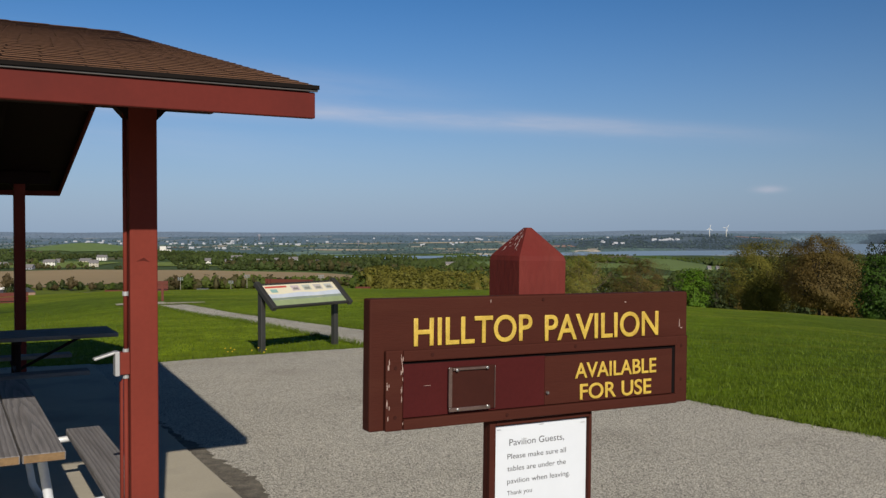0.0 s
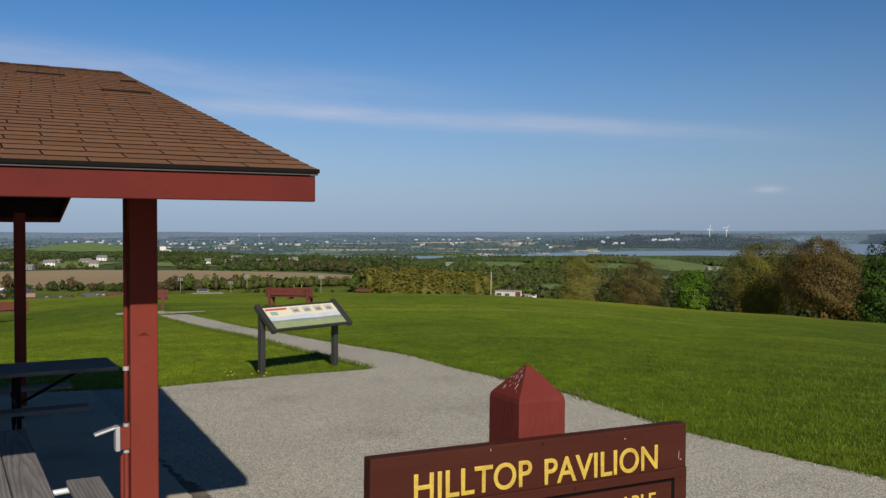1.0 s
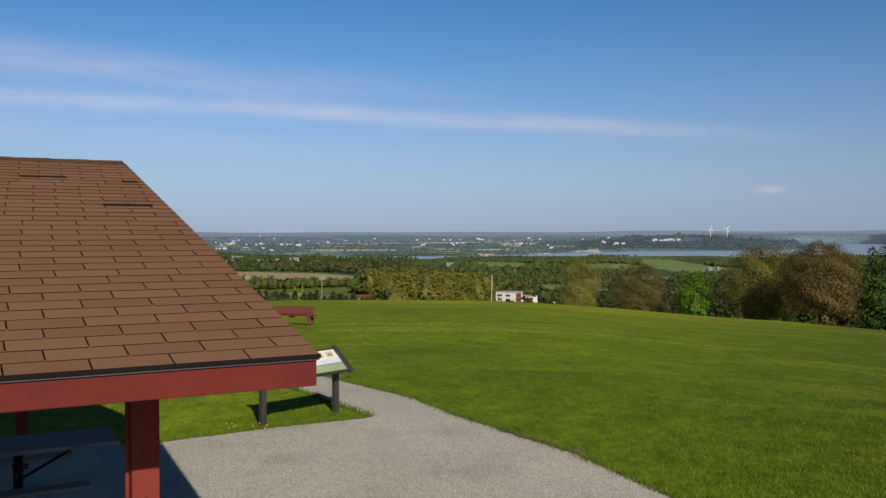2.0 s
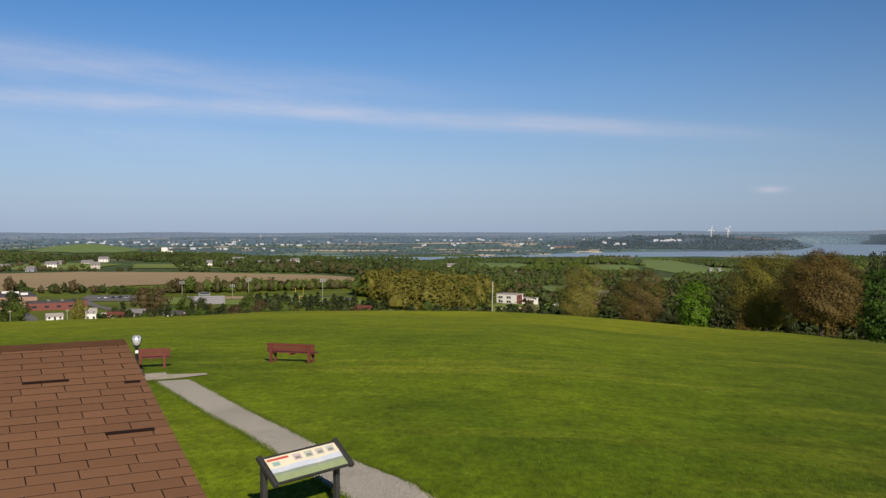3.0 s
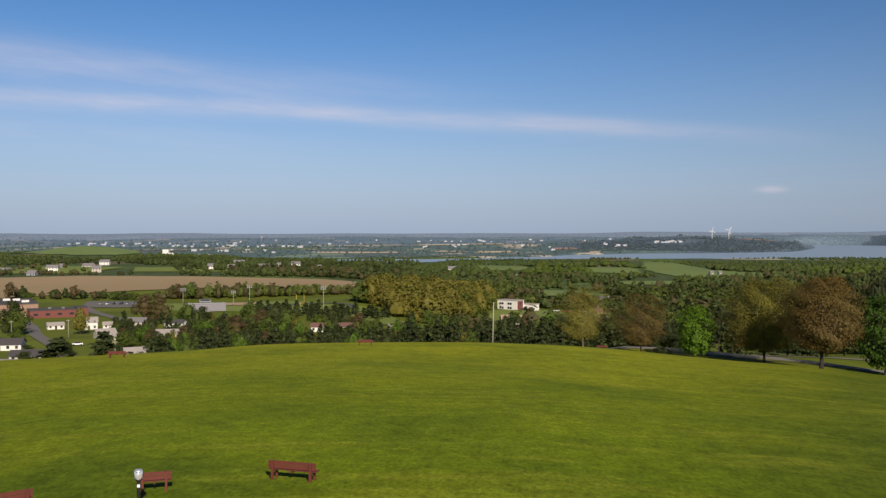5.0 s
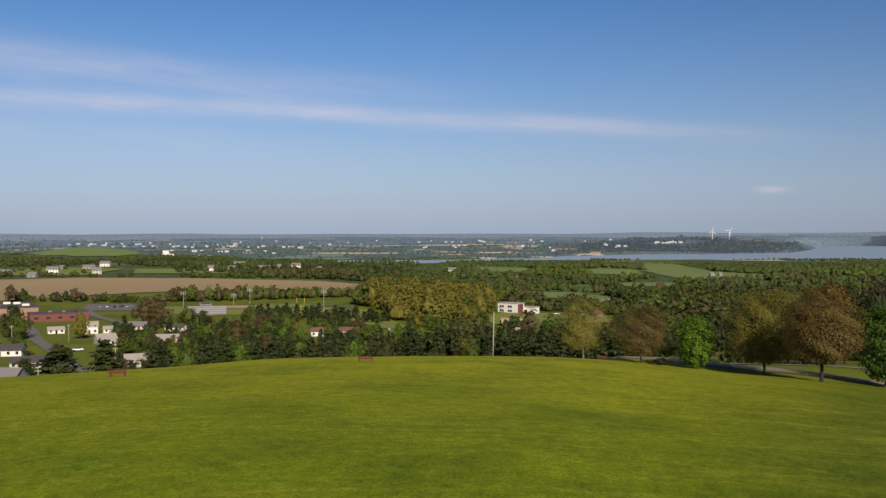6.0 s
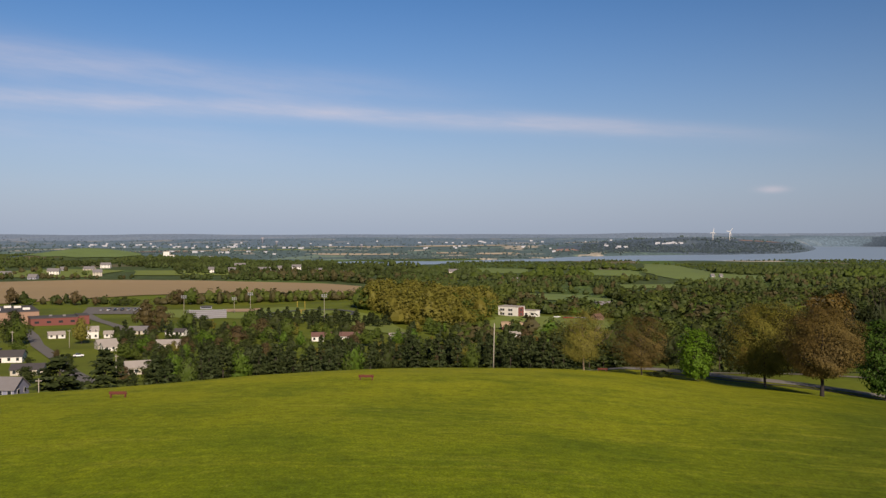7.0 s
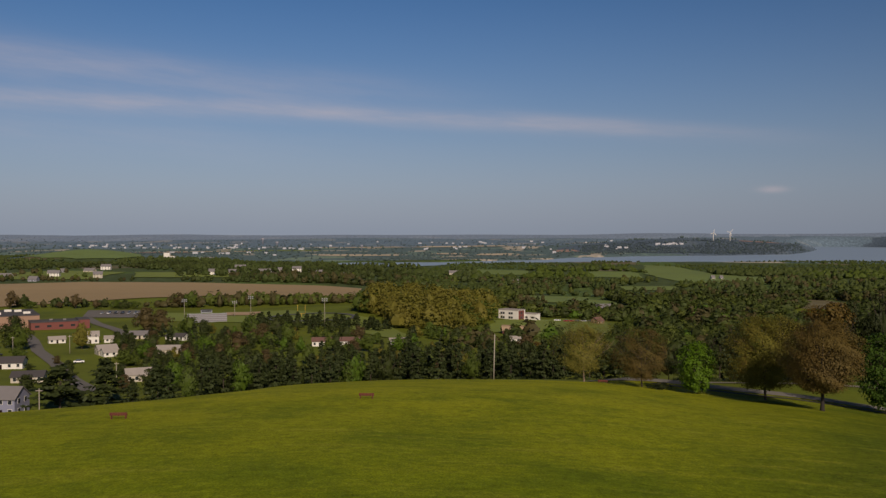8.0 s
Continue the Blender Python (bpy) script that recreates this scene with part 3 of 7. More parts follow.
# ---- ground: one sheet to the horizon ----
def build_ground():
    radii = np.concatenate([np.linspace(0, 40, 41), np.geomspace(41.5, 300, 70), np.geomspace(306, 6400, 190)])
    azs = np.concatenate([np.linspace(-math.pi, -0.66, 40, endpoint=False), np.linspace(-0.66, 0.66, 330), np.linspace(0.66, math.pi, 41)[1:-1]])
    R, A = np.meshgrid(radii, azs, indexing="ij")
    X, Y = R * np.sin(A), R * np.cos(A)
    Z = land(X, Y)
    nr, na = R.shape
    verts = np.stack([X, Y, Z], -1).reshape(-1, 3)
    i, j = np.meshgrid(np.arange(nr - 1), np.arange(na), indexing="ij")
    j2 = (j + 1) % na
    faces = np.stack([i * na + j, i * na + j2, (i + 1) * na + j2, (i + 1) * na + j], -1).reshape(-1, 4)
    rr = (R[:-1, :] + R[1:, :]).reshape(-1) / 2
    aa = A[:-1, :].reshape(-1)
    # farther rings take bluer, paler materials with the haze put in
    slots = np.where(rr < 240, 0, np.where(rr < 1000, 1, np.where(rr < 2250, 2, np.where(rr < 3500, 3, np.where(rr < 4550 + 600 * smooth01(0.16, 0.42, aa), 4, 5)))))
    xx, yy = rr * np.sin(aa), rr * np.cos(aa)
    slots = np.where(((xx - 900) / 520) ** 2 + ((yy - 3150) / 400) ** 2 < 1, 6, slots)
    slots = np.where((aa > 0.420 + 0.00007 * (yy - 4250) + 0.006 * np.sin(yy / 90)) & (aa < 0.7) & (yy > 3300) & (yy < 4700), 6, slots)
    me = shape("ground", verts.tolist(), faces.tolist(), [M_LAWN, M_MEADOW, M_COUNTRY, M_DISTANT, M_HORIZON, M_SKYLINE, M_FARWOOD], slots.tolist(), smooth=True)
    put("ground", me, label="mown green hilltop lawn falling to farmland and river valley", category="ground", kind="structure")


build_ground()


def draped(name, outline, mat, lift, label, category, kind="structure", step=None):
    """A sheet that lies on the land inside an outline of (x, y), cut fine enough to follow it."""
    bm = bmesh.new()
    vs = [bm.verts.new((x, y, 0)) for x, y in outline]
    bm.faces.new(vs)
    size = max(max(p[0] for p in outline) - min(p[0] for p in outline), max(p[1] for p in outline) - min(p[1] for p in outline))
    step = step or size / 24
    xs = [p[0] for p in outline]
    ys = [p[1] for p in outline]
    for axis, lo, hi in ((0, min(xs), max(xs)), (1, min(ys), max(ys))):
        k = lo + step
        while k < hi:
            co, no = ((k, 0, 0), (1, 0, 0)) if axis == 0 else ((0, k, 0), (0, 1, 0))
            bmesh.ops.bisect_plane(bm, geom=bm.verts[:] + bm.edges[:] + bm.faces[:], plane_co=co, plane_no=no)
            k += step
    zs = land([v.co.x for v in bm.verts], [v.co.y for v in bm.verts])
    for v, z in zip(bm.verts, zs):
        v.co.z = z + lift
    bm.normal_update()
    if bm.faces and sum(f_.normal.z for f_ in bm.faces) < 0:
        bmesh.ops.reverse_faces(bm, faces=bm.faces[:])
    return put(name, finish(bm, name, mat, True), None, None, label, category, kind=kind)


def wavy(points, amp, step, seed):
    """The outline through the points, with small uneven bites along it."""
    rnd = random.Random(seed)
    out = []
    for (x0, y0), (x1, y1) in zip(points, points[1:] + points[:1]):
        n = max(1, int(math.hypot(x1 - x0, y1 - y0) / step))
        for k in range(n):
            t = k / n
            out.append((x0 + (x1 - x0) * t + rnd.uniform(-amp, amp), y0 + (y1 - y0) * t + rnd.uniform(-amp, amp)))
    return out


# river
def river_sheet():
    """The water lies flat between the banks and follows the bends."""
    vs = []
    for i, (x, y, w) in enumerate(RIVER):
        x0, y0, _ = RIVER[max(0, i - 1)]
        x1, y1, _ = RIVER[min(len(RIVER) - 1, i + 1)]
        d = Vector((x1 - x0, y1 - y0)).normalized()
        wide = w * 1.4 * (1.0 + 0.9 * (y > 3700))
        vs += [(x - d.y * wide, y + d.x * wide, WATER_Z), (x + d.y * wide, y - d.x * wide, WATER_Z)]
    return shape("water", vs, [(2 * i, 2 * i + 1, 2 * i + 3, 2 * i + 2) for i in range(len(RIVER) - 1)], M_WATER)


put("water", river_sheet(), label="broad blue-grey river winding through the valley", category="river", kind="structure")

# paved apron and path: right edge, path, grass tongue, far edge of apron
APRON = [(6.6, -6.0), (6.3, 0.0), (5.1, 5.2), (3.95, 7.8), (3.3, 8.7), (2.6, 9.85), (1.72, 12.1), (0.85, 13.6), (0.1, 14.9), (-0.55, 16.5), (-1.9, 18.6), (-2.9, 20.3),
         (-4.0, 22.5), (-5.4, 25.2), (-7.1, 28.6), (-9.2, 32.6), (-10.4, 32.1), (-8.4, 28.4), (-6.7, 25.1), (-5.3, 22.5), (-4.2, 20.4), (-2.9, 17.7), (-1.15, 14.6), (-2.6, 13.75), (-4.0, 12.75), (-5.8, 12.3), (-9.5, 10.5),
         (-14.0, 3.0), (-10.0, -6.0)]
draped("pavement", wavy(APRON, 0.03, 0.35, 3), M_PAVE, 0.012, "grey pebbled asphalt apron and footpath", "pavement", step=1.0)


# ---- pavilion ----
PAV = pose(-0.55, 3.86, 0, 0, 0, 29.0)      # x along the near eave, y across the span, origin under the eave corner
SPAN, LENGTH, EAVE, RIDGE = 9.44, 7.6, 2.42, 3.555
PITCH = math.atan2(RIDGE - EAVE, SPAN / 2)
SLAB_TOP = 0.03


def build_pavilion():
    pav = thing("pavilion", PAV, "open picnic pavilion with red posts and brown shingle gable roof", "pavilion")
    # roof body: two deck slopes with thickness, joined at the ridge
    bm = bmesh.new()
    th = 0.05
    prof = [(0.02, EAVE - 0.012), (SPAN / 2, RIDGE - 0.012), (SPAN - 0.02, EAVE - 0.012), (SPAN - 0.02, EAVE - 0.012 - th), (SPAN / 2, RIDGE - 0.012 - th), (0.02, EAVE - 0.012 - th)]
    a = [bm.verts.new((-LENGTH, y, z)) for y, z in prof]
    b = [bm.verts.new((-0.01, y, z)) for y, z in prof]
    for i in range(6):
        j = (i + 1) % 6
        bm.faces.new((a[i], a[j], b[j], b[i]))
    for q in (a, b):
        bm.faces.new((q[0], q[1], q[4], q[5]))
        bm.faces.new((q[1], q[2], q[3], q[4]))
    bmesh.ops.recalc_face_normals(bm, faces=bm.faces[:])
    # deck underside is near-black: the roof's shade is put into its colour
    roof = part("roof", bm, M_FELT, pav, "brown three-tab asphalt shingle roof")
    # fascia boards, drip edges, rake boards
    for y0, y1, dy in ((-0.018, 0.016, -1), (SPAN - 0.016, SPAN + 0.018, 1)):
        box_part("fascia", (-LENGTH, y0, 2.292), (0.0, y1, 2.402), M_FASCIA, pav, 0.004)
        yo = y0 - 0.012 if dy < 0 else y1
        box_part("drip_edge", (-LENGTH, yo, 2.4025), (0.008, yo + 0.012, 2.411), M_DRIP, pav, 0.002, "grey metal drip edge")
        box_part("starter_course", (-LENGTH, yo - 0.008, 2.4115), (0.012, yo + 0.03, 2.4290), M_EAVE_SHADE, pav, 0.001, "starter shingle edge, blackened by painted overhang shade")
    for x in (-LENGTH, -0.03):
        for s in (0, 1):
            bm = bmesh.new()
            add_box(bm, (0, 0.03, -0.115), (0.03, math.hypot(SPAN / 2, RIDGE - EAVE) - 0.03, -0.012), 0.003)
            m = pose(x, 0, EAVE - 0.006, math.degrees(PITCH)) if s == 0 else pose(x + 0.03, SPAN, EAVE - 0.006, math.degrees(PITCH), 0, 180)
            part("rake_board", bm, M_FASCIA, pav, "", m)
    # rafters and beams, with the shade under the roof in their colour
    for y in (0.845, SPAN - 0.845):
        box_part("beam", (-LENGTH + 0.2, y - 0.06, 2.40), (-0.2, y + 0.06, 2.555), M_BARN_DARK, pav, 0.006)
    for x in (-0.85, -2.05, -3.25, -4.45, -5.65, -6.85):
        for s in (0, 1):
            bm = bmesh.new()
            add_box(bm, (-0.02, 0.34, -0.19), (0.02, 4.72, -0.066), 0.003)
            m = pose(x, 0, EAVE, math.degrees(PITCH)) if s == 0 else pose(x, SPAN, EAVE, math.degrees(PITCH), 0, 180)
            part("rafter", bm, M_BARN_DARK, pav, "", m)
    # posts
    for x in (-0.555, -6.9):
        for y in (0.845, SPAN - 0.845):
            bm = bmesh.new()
            add_box(bm, (x - 0.064, y - 0.064, SLAB_TOP), (x + 0.064, y + 0.064, 2.40), 0.007)
            post = part("post", bm, M_BARN, pav, "red-painted square timber post")
            for sx in (-1, 1):      # knee blocks under the beam
                bm = bmesh.new()
                vs = [bm.verts.new((x + sx * px_, y + py_, z)) for py_ in (-0.05, 0.05) for px_, z in ((0.064, 2.40), (0.12, 2.40), (0.064, 2.34))]
                bm.faces.new(vs[:3])
                bm.faces.new(vs[5:2:-1])
                for i in range(3):
                    j = (i + 1) % 3
                    bm.faces.new((vs[i], vs[3 + i], vs[3 + j], vs[j]))
                bmesh.ops.recalc_face_normals(bm, faces=bm.faces[:])
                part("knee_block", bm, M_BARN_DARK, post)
    # conduit and outlet on the corner post
    cx, cy = -0.555 - 0.064 - 0.016, 0.845 - 0.035
    bm = bmesh.new()
    tube(bm, [(cx, cy, 1.25), (cx, cy, 2.40)], 0.0105)
    part("conduit", bm, M_BARN, pav, "red-painted electrical conduit pipe", smooth=True)
    bm = bmesh.new()
    tube(bm, [(cx, cy, SLAB_TOP), (cx, cy, 1.13)], 0.0105)
    tube(bm, [(cx - 0.018, cy + 0.02, SLAB_TOP), (cx - 0.018, cy + 0.02, 1.10), (cx, cy + 0.02, 1.13)], 0.009)
    part("conduit", bm, M_BARN, pav, "red-painted electrical conduit pipe", smooth=True)
    for z in (1.13, 1.25, 1.52):
        bm = bmesh.new()
        lathe(bm, [(0.0145, z - 0.010), (0.0145, z + 0.010)], 12, (cx, cy))
        part("coupling", bm, M_GREYBOX, pav, "bare grey metal conduit coupling")
    outlet = box_part("outlet_box", (cx - 0.030, cy - 0.025, 1.14), (cx + 0.015, cy + 0.03, 1.245), M_BARN, pav, 0.004, "red outlet box with raised grey weather cover")
    box_part("cover_plate", (cx - 0.052, cy - 0.028, 1.135), (cx - 0.031, cy + 0.033, 1.25), M_GREYBOX, outlet, 0.003, "scuffed grey cover plate")
    bm = bmesh.new()
    add_box(bm, (-0.098, -0.022, -0.006), (0.0, 0.022, 0.006), 0.004)
    part("cover_flap", bm, M_GREYBOX, outlet, "open grey flap", pose(cx - 0.050, cy, 1.245, 0, -16, 0))
    # faint scuff on the post face
    bm = bmesh.new()
    vs = [bm.verts.new(p) for p in ((-0.590, 0.779, 1.672), (-0.555, 0.779, 1.690), (-0.530, 0.779, 1.668), (-0.556, 0.779, 1.676))]
    bm.faces.new(vs)
    part("scuff", bm, M_SCUFF, pav, "dark scuff on the red post")
    return pav, roof


pavilion, pavilion_roof = build_pavilion()
put("floor", finish((lambda bm: (add_box(bm, (-LENGTH - 0.3, -0.45, -0.15), (0.36, 9.35, SLAB_TOP), 0.012), bm)[1])(bmesh.new()), "floor", M_SLAB), None, PAV,
    "pale concrete pavilion floor slab", "floor", kind="structure")


# ---- picnic tables ----
def build_table(m, plank_mat, label, frame_mat, end=1.14, legs=(-0.85, 0.75), brace_to=(-0.21, 0.19)):
    t = thing("picnic_table", m, label, "picnic table", "pavilion picnic tables")
    for i in range(4):
        x = -0.39 + i * 0.197
        bm = bmesh.new()
        add_box(bm, (x, -1.26, 0.705), (x + 0.188, end, 0.748), 0.005)
        board = part("plank", bm, plank_mat, t)
        box_part("end_grain", (x + 0.006, -1.2625, 0.709), (x + 0.182, -1.2605, 0.744), M_ENDGRAIN, board, 0.0, "raw warm end grain")
    for sx in (-1, 1):
        x = sx * 0.71
        box_part("bench_plank", (x - 0.095, -1.26, 0.395), (x + 0.125, end - 0.34, 0.435), plank_mat, t, 0.006)
    for y, yb in zip(legs, brace_to):
        for sx in (-1, 1):
            bm = bmesh.new()
            tube(bm, [(sx * 0.30, y, 0.70), (sx * 0.32, y, 0.62), (sx * 0.40, y, 0.10), (sx * 0.45, y, 0.0)], 0.024, 12)
            part("leg", bm, frame_mat, t, "white-painted pipe leg", smooth=True)
            bm = bmesh.new()
            tube(bm, [(sx * 0.36, y, 0.36), (sx * 0.80, y, 0.385)], 0.021, 10)
            part("bench_arm", bm, frame_mat, t, smooth=True)
        bm = bmesh.new()
        tube(bm, [(-0.36, y, 0.36), (0.36, y, 0.36)], 0.021, 10)
        part("crossbar", bm, frame_mat, t, smooth=True)
        bm = bmesh.new()
        tube(bm, [(0, y, 0.36), (0, yb, 0.69)], 0.016, 10)
        part("brace", bm, frame_mat, t, smooth=True)
        box_part("batten", (-0.36, y - 0.03, 0.672), (0.36, y + 0.03, 0.704), frame_mat, t, 0.003)
    return t


build_table(PAV @ pose(-1.275, 2.20, SLAB_TOP), M_PLANK, "weathered grey plank picnic table with white pipe frame", M_GALV)
# this table's pipes are near-black: the shade is put into their colour
build_table(PAV @ pose(-1.07, 6.66, SLAB_TOP - 0.02, 0, 0, -90), M_PLANK, "weathered picnic table in pavilion shade, frame coloured near-black for it", M_BARN_DARK, 1.29, (-0.85, 0.34), (-0.25, 0.98))


# ---- wooden sign ----
# flat black that paints the shade inside the slider's slot
M_SLOT = material("shaded_slot_black", (0.007, 0.005, 0.005), 0.95, 0.2, spec=0.05)
M_RIM = material("scratched_clear_plastic", (0.085, 0.055, 0.045), 0.3, 0.4, 40.0, 150.0, spec=0.7)


def build_sign():
    sign = thing("pavilion_sign", pose(-0.179, 1.97, 0, 0, 0.75, 28.5), "maroon wooden pavilion sign with yellow routed letters on post", "sign")
    up = lambda x, z, y: pose(x, y, z, 90, 0, 0)
    bm = bmesh.new()
    add_box(bm, (0, 0, 1.369), (0.928, 0.038, 1.663), 0.004)
    board = part("board", bm, M_SIGN, sign)
    for name, lo, hi in (("upper_rail", (0.078, -0.012, 1.522), (0.884, -0.0005, 1.547)), ("stile", (0.034, -0.014, 1.3695), (0.0765, -0.0005, 1.549)),
                         ("lower_rail", (0.078, -0.0155, 1.3695), (0.884, -0.0005, 1.394)), ("stile", (0.8845, -0.004, 1.3695), (0.926, -0.0005, 1.547))):
        box_part(name, lo, hi, M_SIGN, board, 0.003)
    box_part("dark_groove", (0.0775, -0.0022, 1.395), (0.884, -0.0005, 1.5215), M_SLOT, board, 0.0, "black plate for the shade in the slot behind the slider")
    box_part("slider", (0.079, -0.0095, 1.396), (0.4605, -0.0035, 1.5160), M_SLIDER, board, 0.001, "dark red slider panel")
    plate = box_part("slider", (0.461, -0.0095, 1.396), (0.868, -0.0035, 1.5140), M_SIGN, board, 0.001, "brown slider panel with yellow letters")
    lettering("letters", "HILLTOP", 0.320, 0.065, M_YELLOW, board, up(0.107, 1.5535, 0.0), -0.010, 0.004, 0.024)
    lettering("letters", "PAVILION", 0.361, 0.065, M_YELLOW, board, up(0.464, 1.550, 0.0), -0.010, 0.004, 0.024)
    lettering("letters", "AVAILABLE", 0.262, 0.0385, M_YELLOW, plate, up(0.550, 1.4545, -0.0095), -0.008, 0.003, 0.024)
    lettering("letters", "FOR USE", 0.230, 0.0400, M_YELLOW, plate, up(0.566, 1.4005, -0.0095), -0.008, 0.003, 0.024)
    # card holder on the slider
    holder = box_part("card_holder", (0.191, -0.0150, 1.402), (0.315, -0.0125, 1.504), M_CARD, board, 0.001, "clear card holder with brown card")
    for lo, hi in (((0.190, -0.021, 1.402), (0.300, -0.0152, 1.411)), ((0.200, -0.021, 1.496), (0.296, -0.0152, 1.502)), ((0.189, -0.021, 1.412), (0.198, -0.0152, 1.504)), ((0.313, -0.018, 1.402), (0.3155, -0.0152, 1.503))):
        box_part("holder_rim", lo, hi, M_RIM, holder, 0.0015, "scratched clear plastic rim")
    for x, z in ((0.212, 1.407), (0.292, 1.409), (0.210, 1.497), (0.290, 1.499)):
        bm = bmesh.new()
        lathe(bm, [(0.0035, 0), (0.0035, 0.002), (0.002, 0.003)], 10)
        part("screw", bm, M_STEEL, holder, "", up(x, z, -0.021))
    bm = bmesh.new()
    lathe(bm, [(0.004, 0), (0.0045, 0.004), (0.003, 0.007)], 12)
    part("knob", bm, M_STEEL, board, "small steel knob", up(0.467, 1.426, -0.0095))
    for x, z in ((0.057, 1.51), (0.057, 1.40), (0.46, 1.652), (0.905, 1.52), (0.905, 1.43), (0.15, 1.535), (0.55, 1.535), (0.35, 1.382)):
        bm = bmesh.new()
        y = -0.014 if x < 0.07 else (0.0 if z > 1.6 else (-0.004 if x > 0.89 else (-0.0155 if z < 1.39 else -0.012)))
        lathe(bm, [(0.0045, 0), (0.004, 0.0012), (0.002, 0.0012)], 10)
        part("screw_head", bm, M_CARD, board, "", up(x, z, y))
    rnd = random.Random(5)
    for x, z, w, h in ((0.900, 1.578, 0.003, 0.030), (0.907, 1.567, 0.010, 0.004), (0.715, 1.640, 0.010, 0.003), (0.075, 1.53, 0.003, 0.016), (0.074, 1.505, 0.004, 0.02), (0.036, 1.47, 0.003, 0.02), (0.036, 1.43, 0.003, 0.024), (0.31, 1.652, 0.003, 0.01), (0.135, 1.466, 0.03, 0.001)):
        bm = bmesh.new()
        n = 7
        vs = [bm.verts.new((x + w * 0.5 * math.cos(k * 2 * math.pi / n) * rnd.uniform(0.5, 1), 0, z + h * 0.5 * math.sin(k * 2 * math.pi / n) * rnd.uniform(0.6, 1))) for k in range(n)]
        bm.faces.new(vs)
        y = -0.0152 if x < 0.08 else (-0.0050 if (x > 0.88 and z < 1.547) else (-0.0135 if z < 1.5 else -0.0012))
        part("paint_chip", bm, M_WHITE_CHIP, board, "", pose(0, y, 0))
    for i in range(22):        # fine scratches down the worn stile
        x, z, w, h = rnd.choice((0.0365, 0.0745, 0.070, 0.041, 0.072)) + rnd.uniform(-0.002, 0.002), rnd.uniform(1.375, 1.542), rnd.uniform(0.0008, 0.0022), rnd.uniform(0.004, 0.020)
        bm = bmesh.new()
        bm.faces.new([bm.verts.new(q) for q in ((x, 0, z), (x + w, 0, z + h * 0.2), (x + w * 0.7, 0, z + h), (x - w * 0.2, 0, z + h * 0.7))])
        part("paint_chip", bm, M_WHITE_CHIP, board, "", pose(0, -0.0152, 0))
    # post with a pyramid cap, behind the board
    bm = bmesh.new()
    x0, x1, y0, y1 = 0.415, 0.554, 0.0395, 0.178
    rings = []
    for z, s in ((0.0, 0.0), (1.745, 0.0), (1.757, 0.003)):
        rings.append([bm.verts.new(p) for p in ((x0 + s, y0 + s, z), (x1 - s, y0 + s, z), (x1 - s, y1 - s, z), (x0 + s, y1 - s, z))])
    for r0, r1 in zip(rings, rings[1:]):
        for k in range(4):
            bm.faces.new((r0[k], r0[(k + 1) % 4], r1[(k + 1) % 4], r1[k]))
    xm, ym, s = (x0 + x1) / 2, (y0 + y1) / 2, 0.007
    top = [bm.verts.new(p) for p in ((xm - s, ym - s, 1.828), (xm + s, ym - s, 1.828), (xm + s, ym + s, 1.828), (xm - s, ym + s, 1.828))]
    for k in range(4):
        bm.faces.new((rings[-1][k], rings[-1][(k + 1) % 4], top[(k + 1) % 4], top[k]))
    bm.faces.new(top)
    bm.faces.new(rings[0][::-1])
    bmesh.ops.recalc_face_normals(bm, faces=bm.faces[:])
    post = part("post", bm, M_CAP, sign, "faded red square post with pyramid top")
    for i in range(46):        # worn streaks on the left slope of the cap
        t = rnd.uniform(0.03, 0.93)
        q0 = rnd.uniform(0.05, 0.85) ** 0.7
        q1 = q0 + rnd.uniform(0.02, 0.12)
        wid = rnd.uniform(0.008, 0.045)

        def slope_point(t, q):
            base = Vector((x0, y1 + (y0 - y1) * t, 1.757))
            apex = Vector((xm - s, ym, 1.828))
            return base.lerp(apex, q) + Vector((-0.0009, 0, 0.0014))
        bm = bmesh.new()
        bm.faces.new([bm.verts.new(slope_point(*p)) for p in ((t, q0), (t + wid, q0 + 0.08), (t + wid * 1.3, q1), (t + wid * 0.3, q1 + 0.05))])
        part("paint_chip", bm, M_BARE_WOOD, post)
    # notice in a frame below the board
    notice = box_part("notice_board", (0.315, 0.018, 1.108), (0.617, 0.036, 1.3655), M_SIGN, sign, 0.002, "framed paper notice")
    for lo, hi in (((0.315, 0.004, 1.108), (0.332, 0.0178, 1.3655)), ((0.609, 0.004, 1.108), (0.617, 0.0178, 1.3655)), ((0.3325, 0.004, 1.353), (0.6085, 0.0178, 1.3655)), ((0.3325, 0.004, 1.108), (0.6085, 0.0178, 1.120))):
        box_part("frame_strip", lo, hi, M_SIGN, notice, 0.002)
    paper = box_part("paper", (0.3345, 0.0155, 1.128), (0.6075, 0.0172, 1.349), M_PAPER, notice, 0.0, "white paper notice")
    for text, x, w, z, h in (("Pavilion Guests,", 0.377, 0.162, 1.297, 0.0185), ("Please make sure all", 0.372, 0.173, 1.2675, 0.0125), ("tables are under the", 0.372, 0.173, 1.238, 0.0125),
                             ("pavilion when leaving.", 0.372, 0.186, 1.2035, 0.0165), ("Thank you", 0.372, 0.072, 1.177, 0.0135)):
        lettering("printed_line", text, w, h, M_INK, paper, up(x, z, 0.0154), 0.0, 0.0004)
    for x, z in ((0.347, 1.340), (0.470, 1.344), (0.595, 1.338)):
        box_part("staple", (x - 0.006, 0.0142, z), (x + 0.006, 0.0153, z + 0.0012), M_STEEL, paper, 0.0, "", None)
    return sign


build_sign()


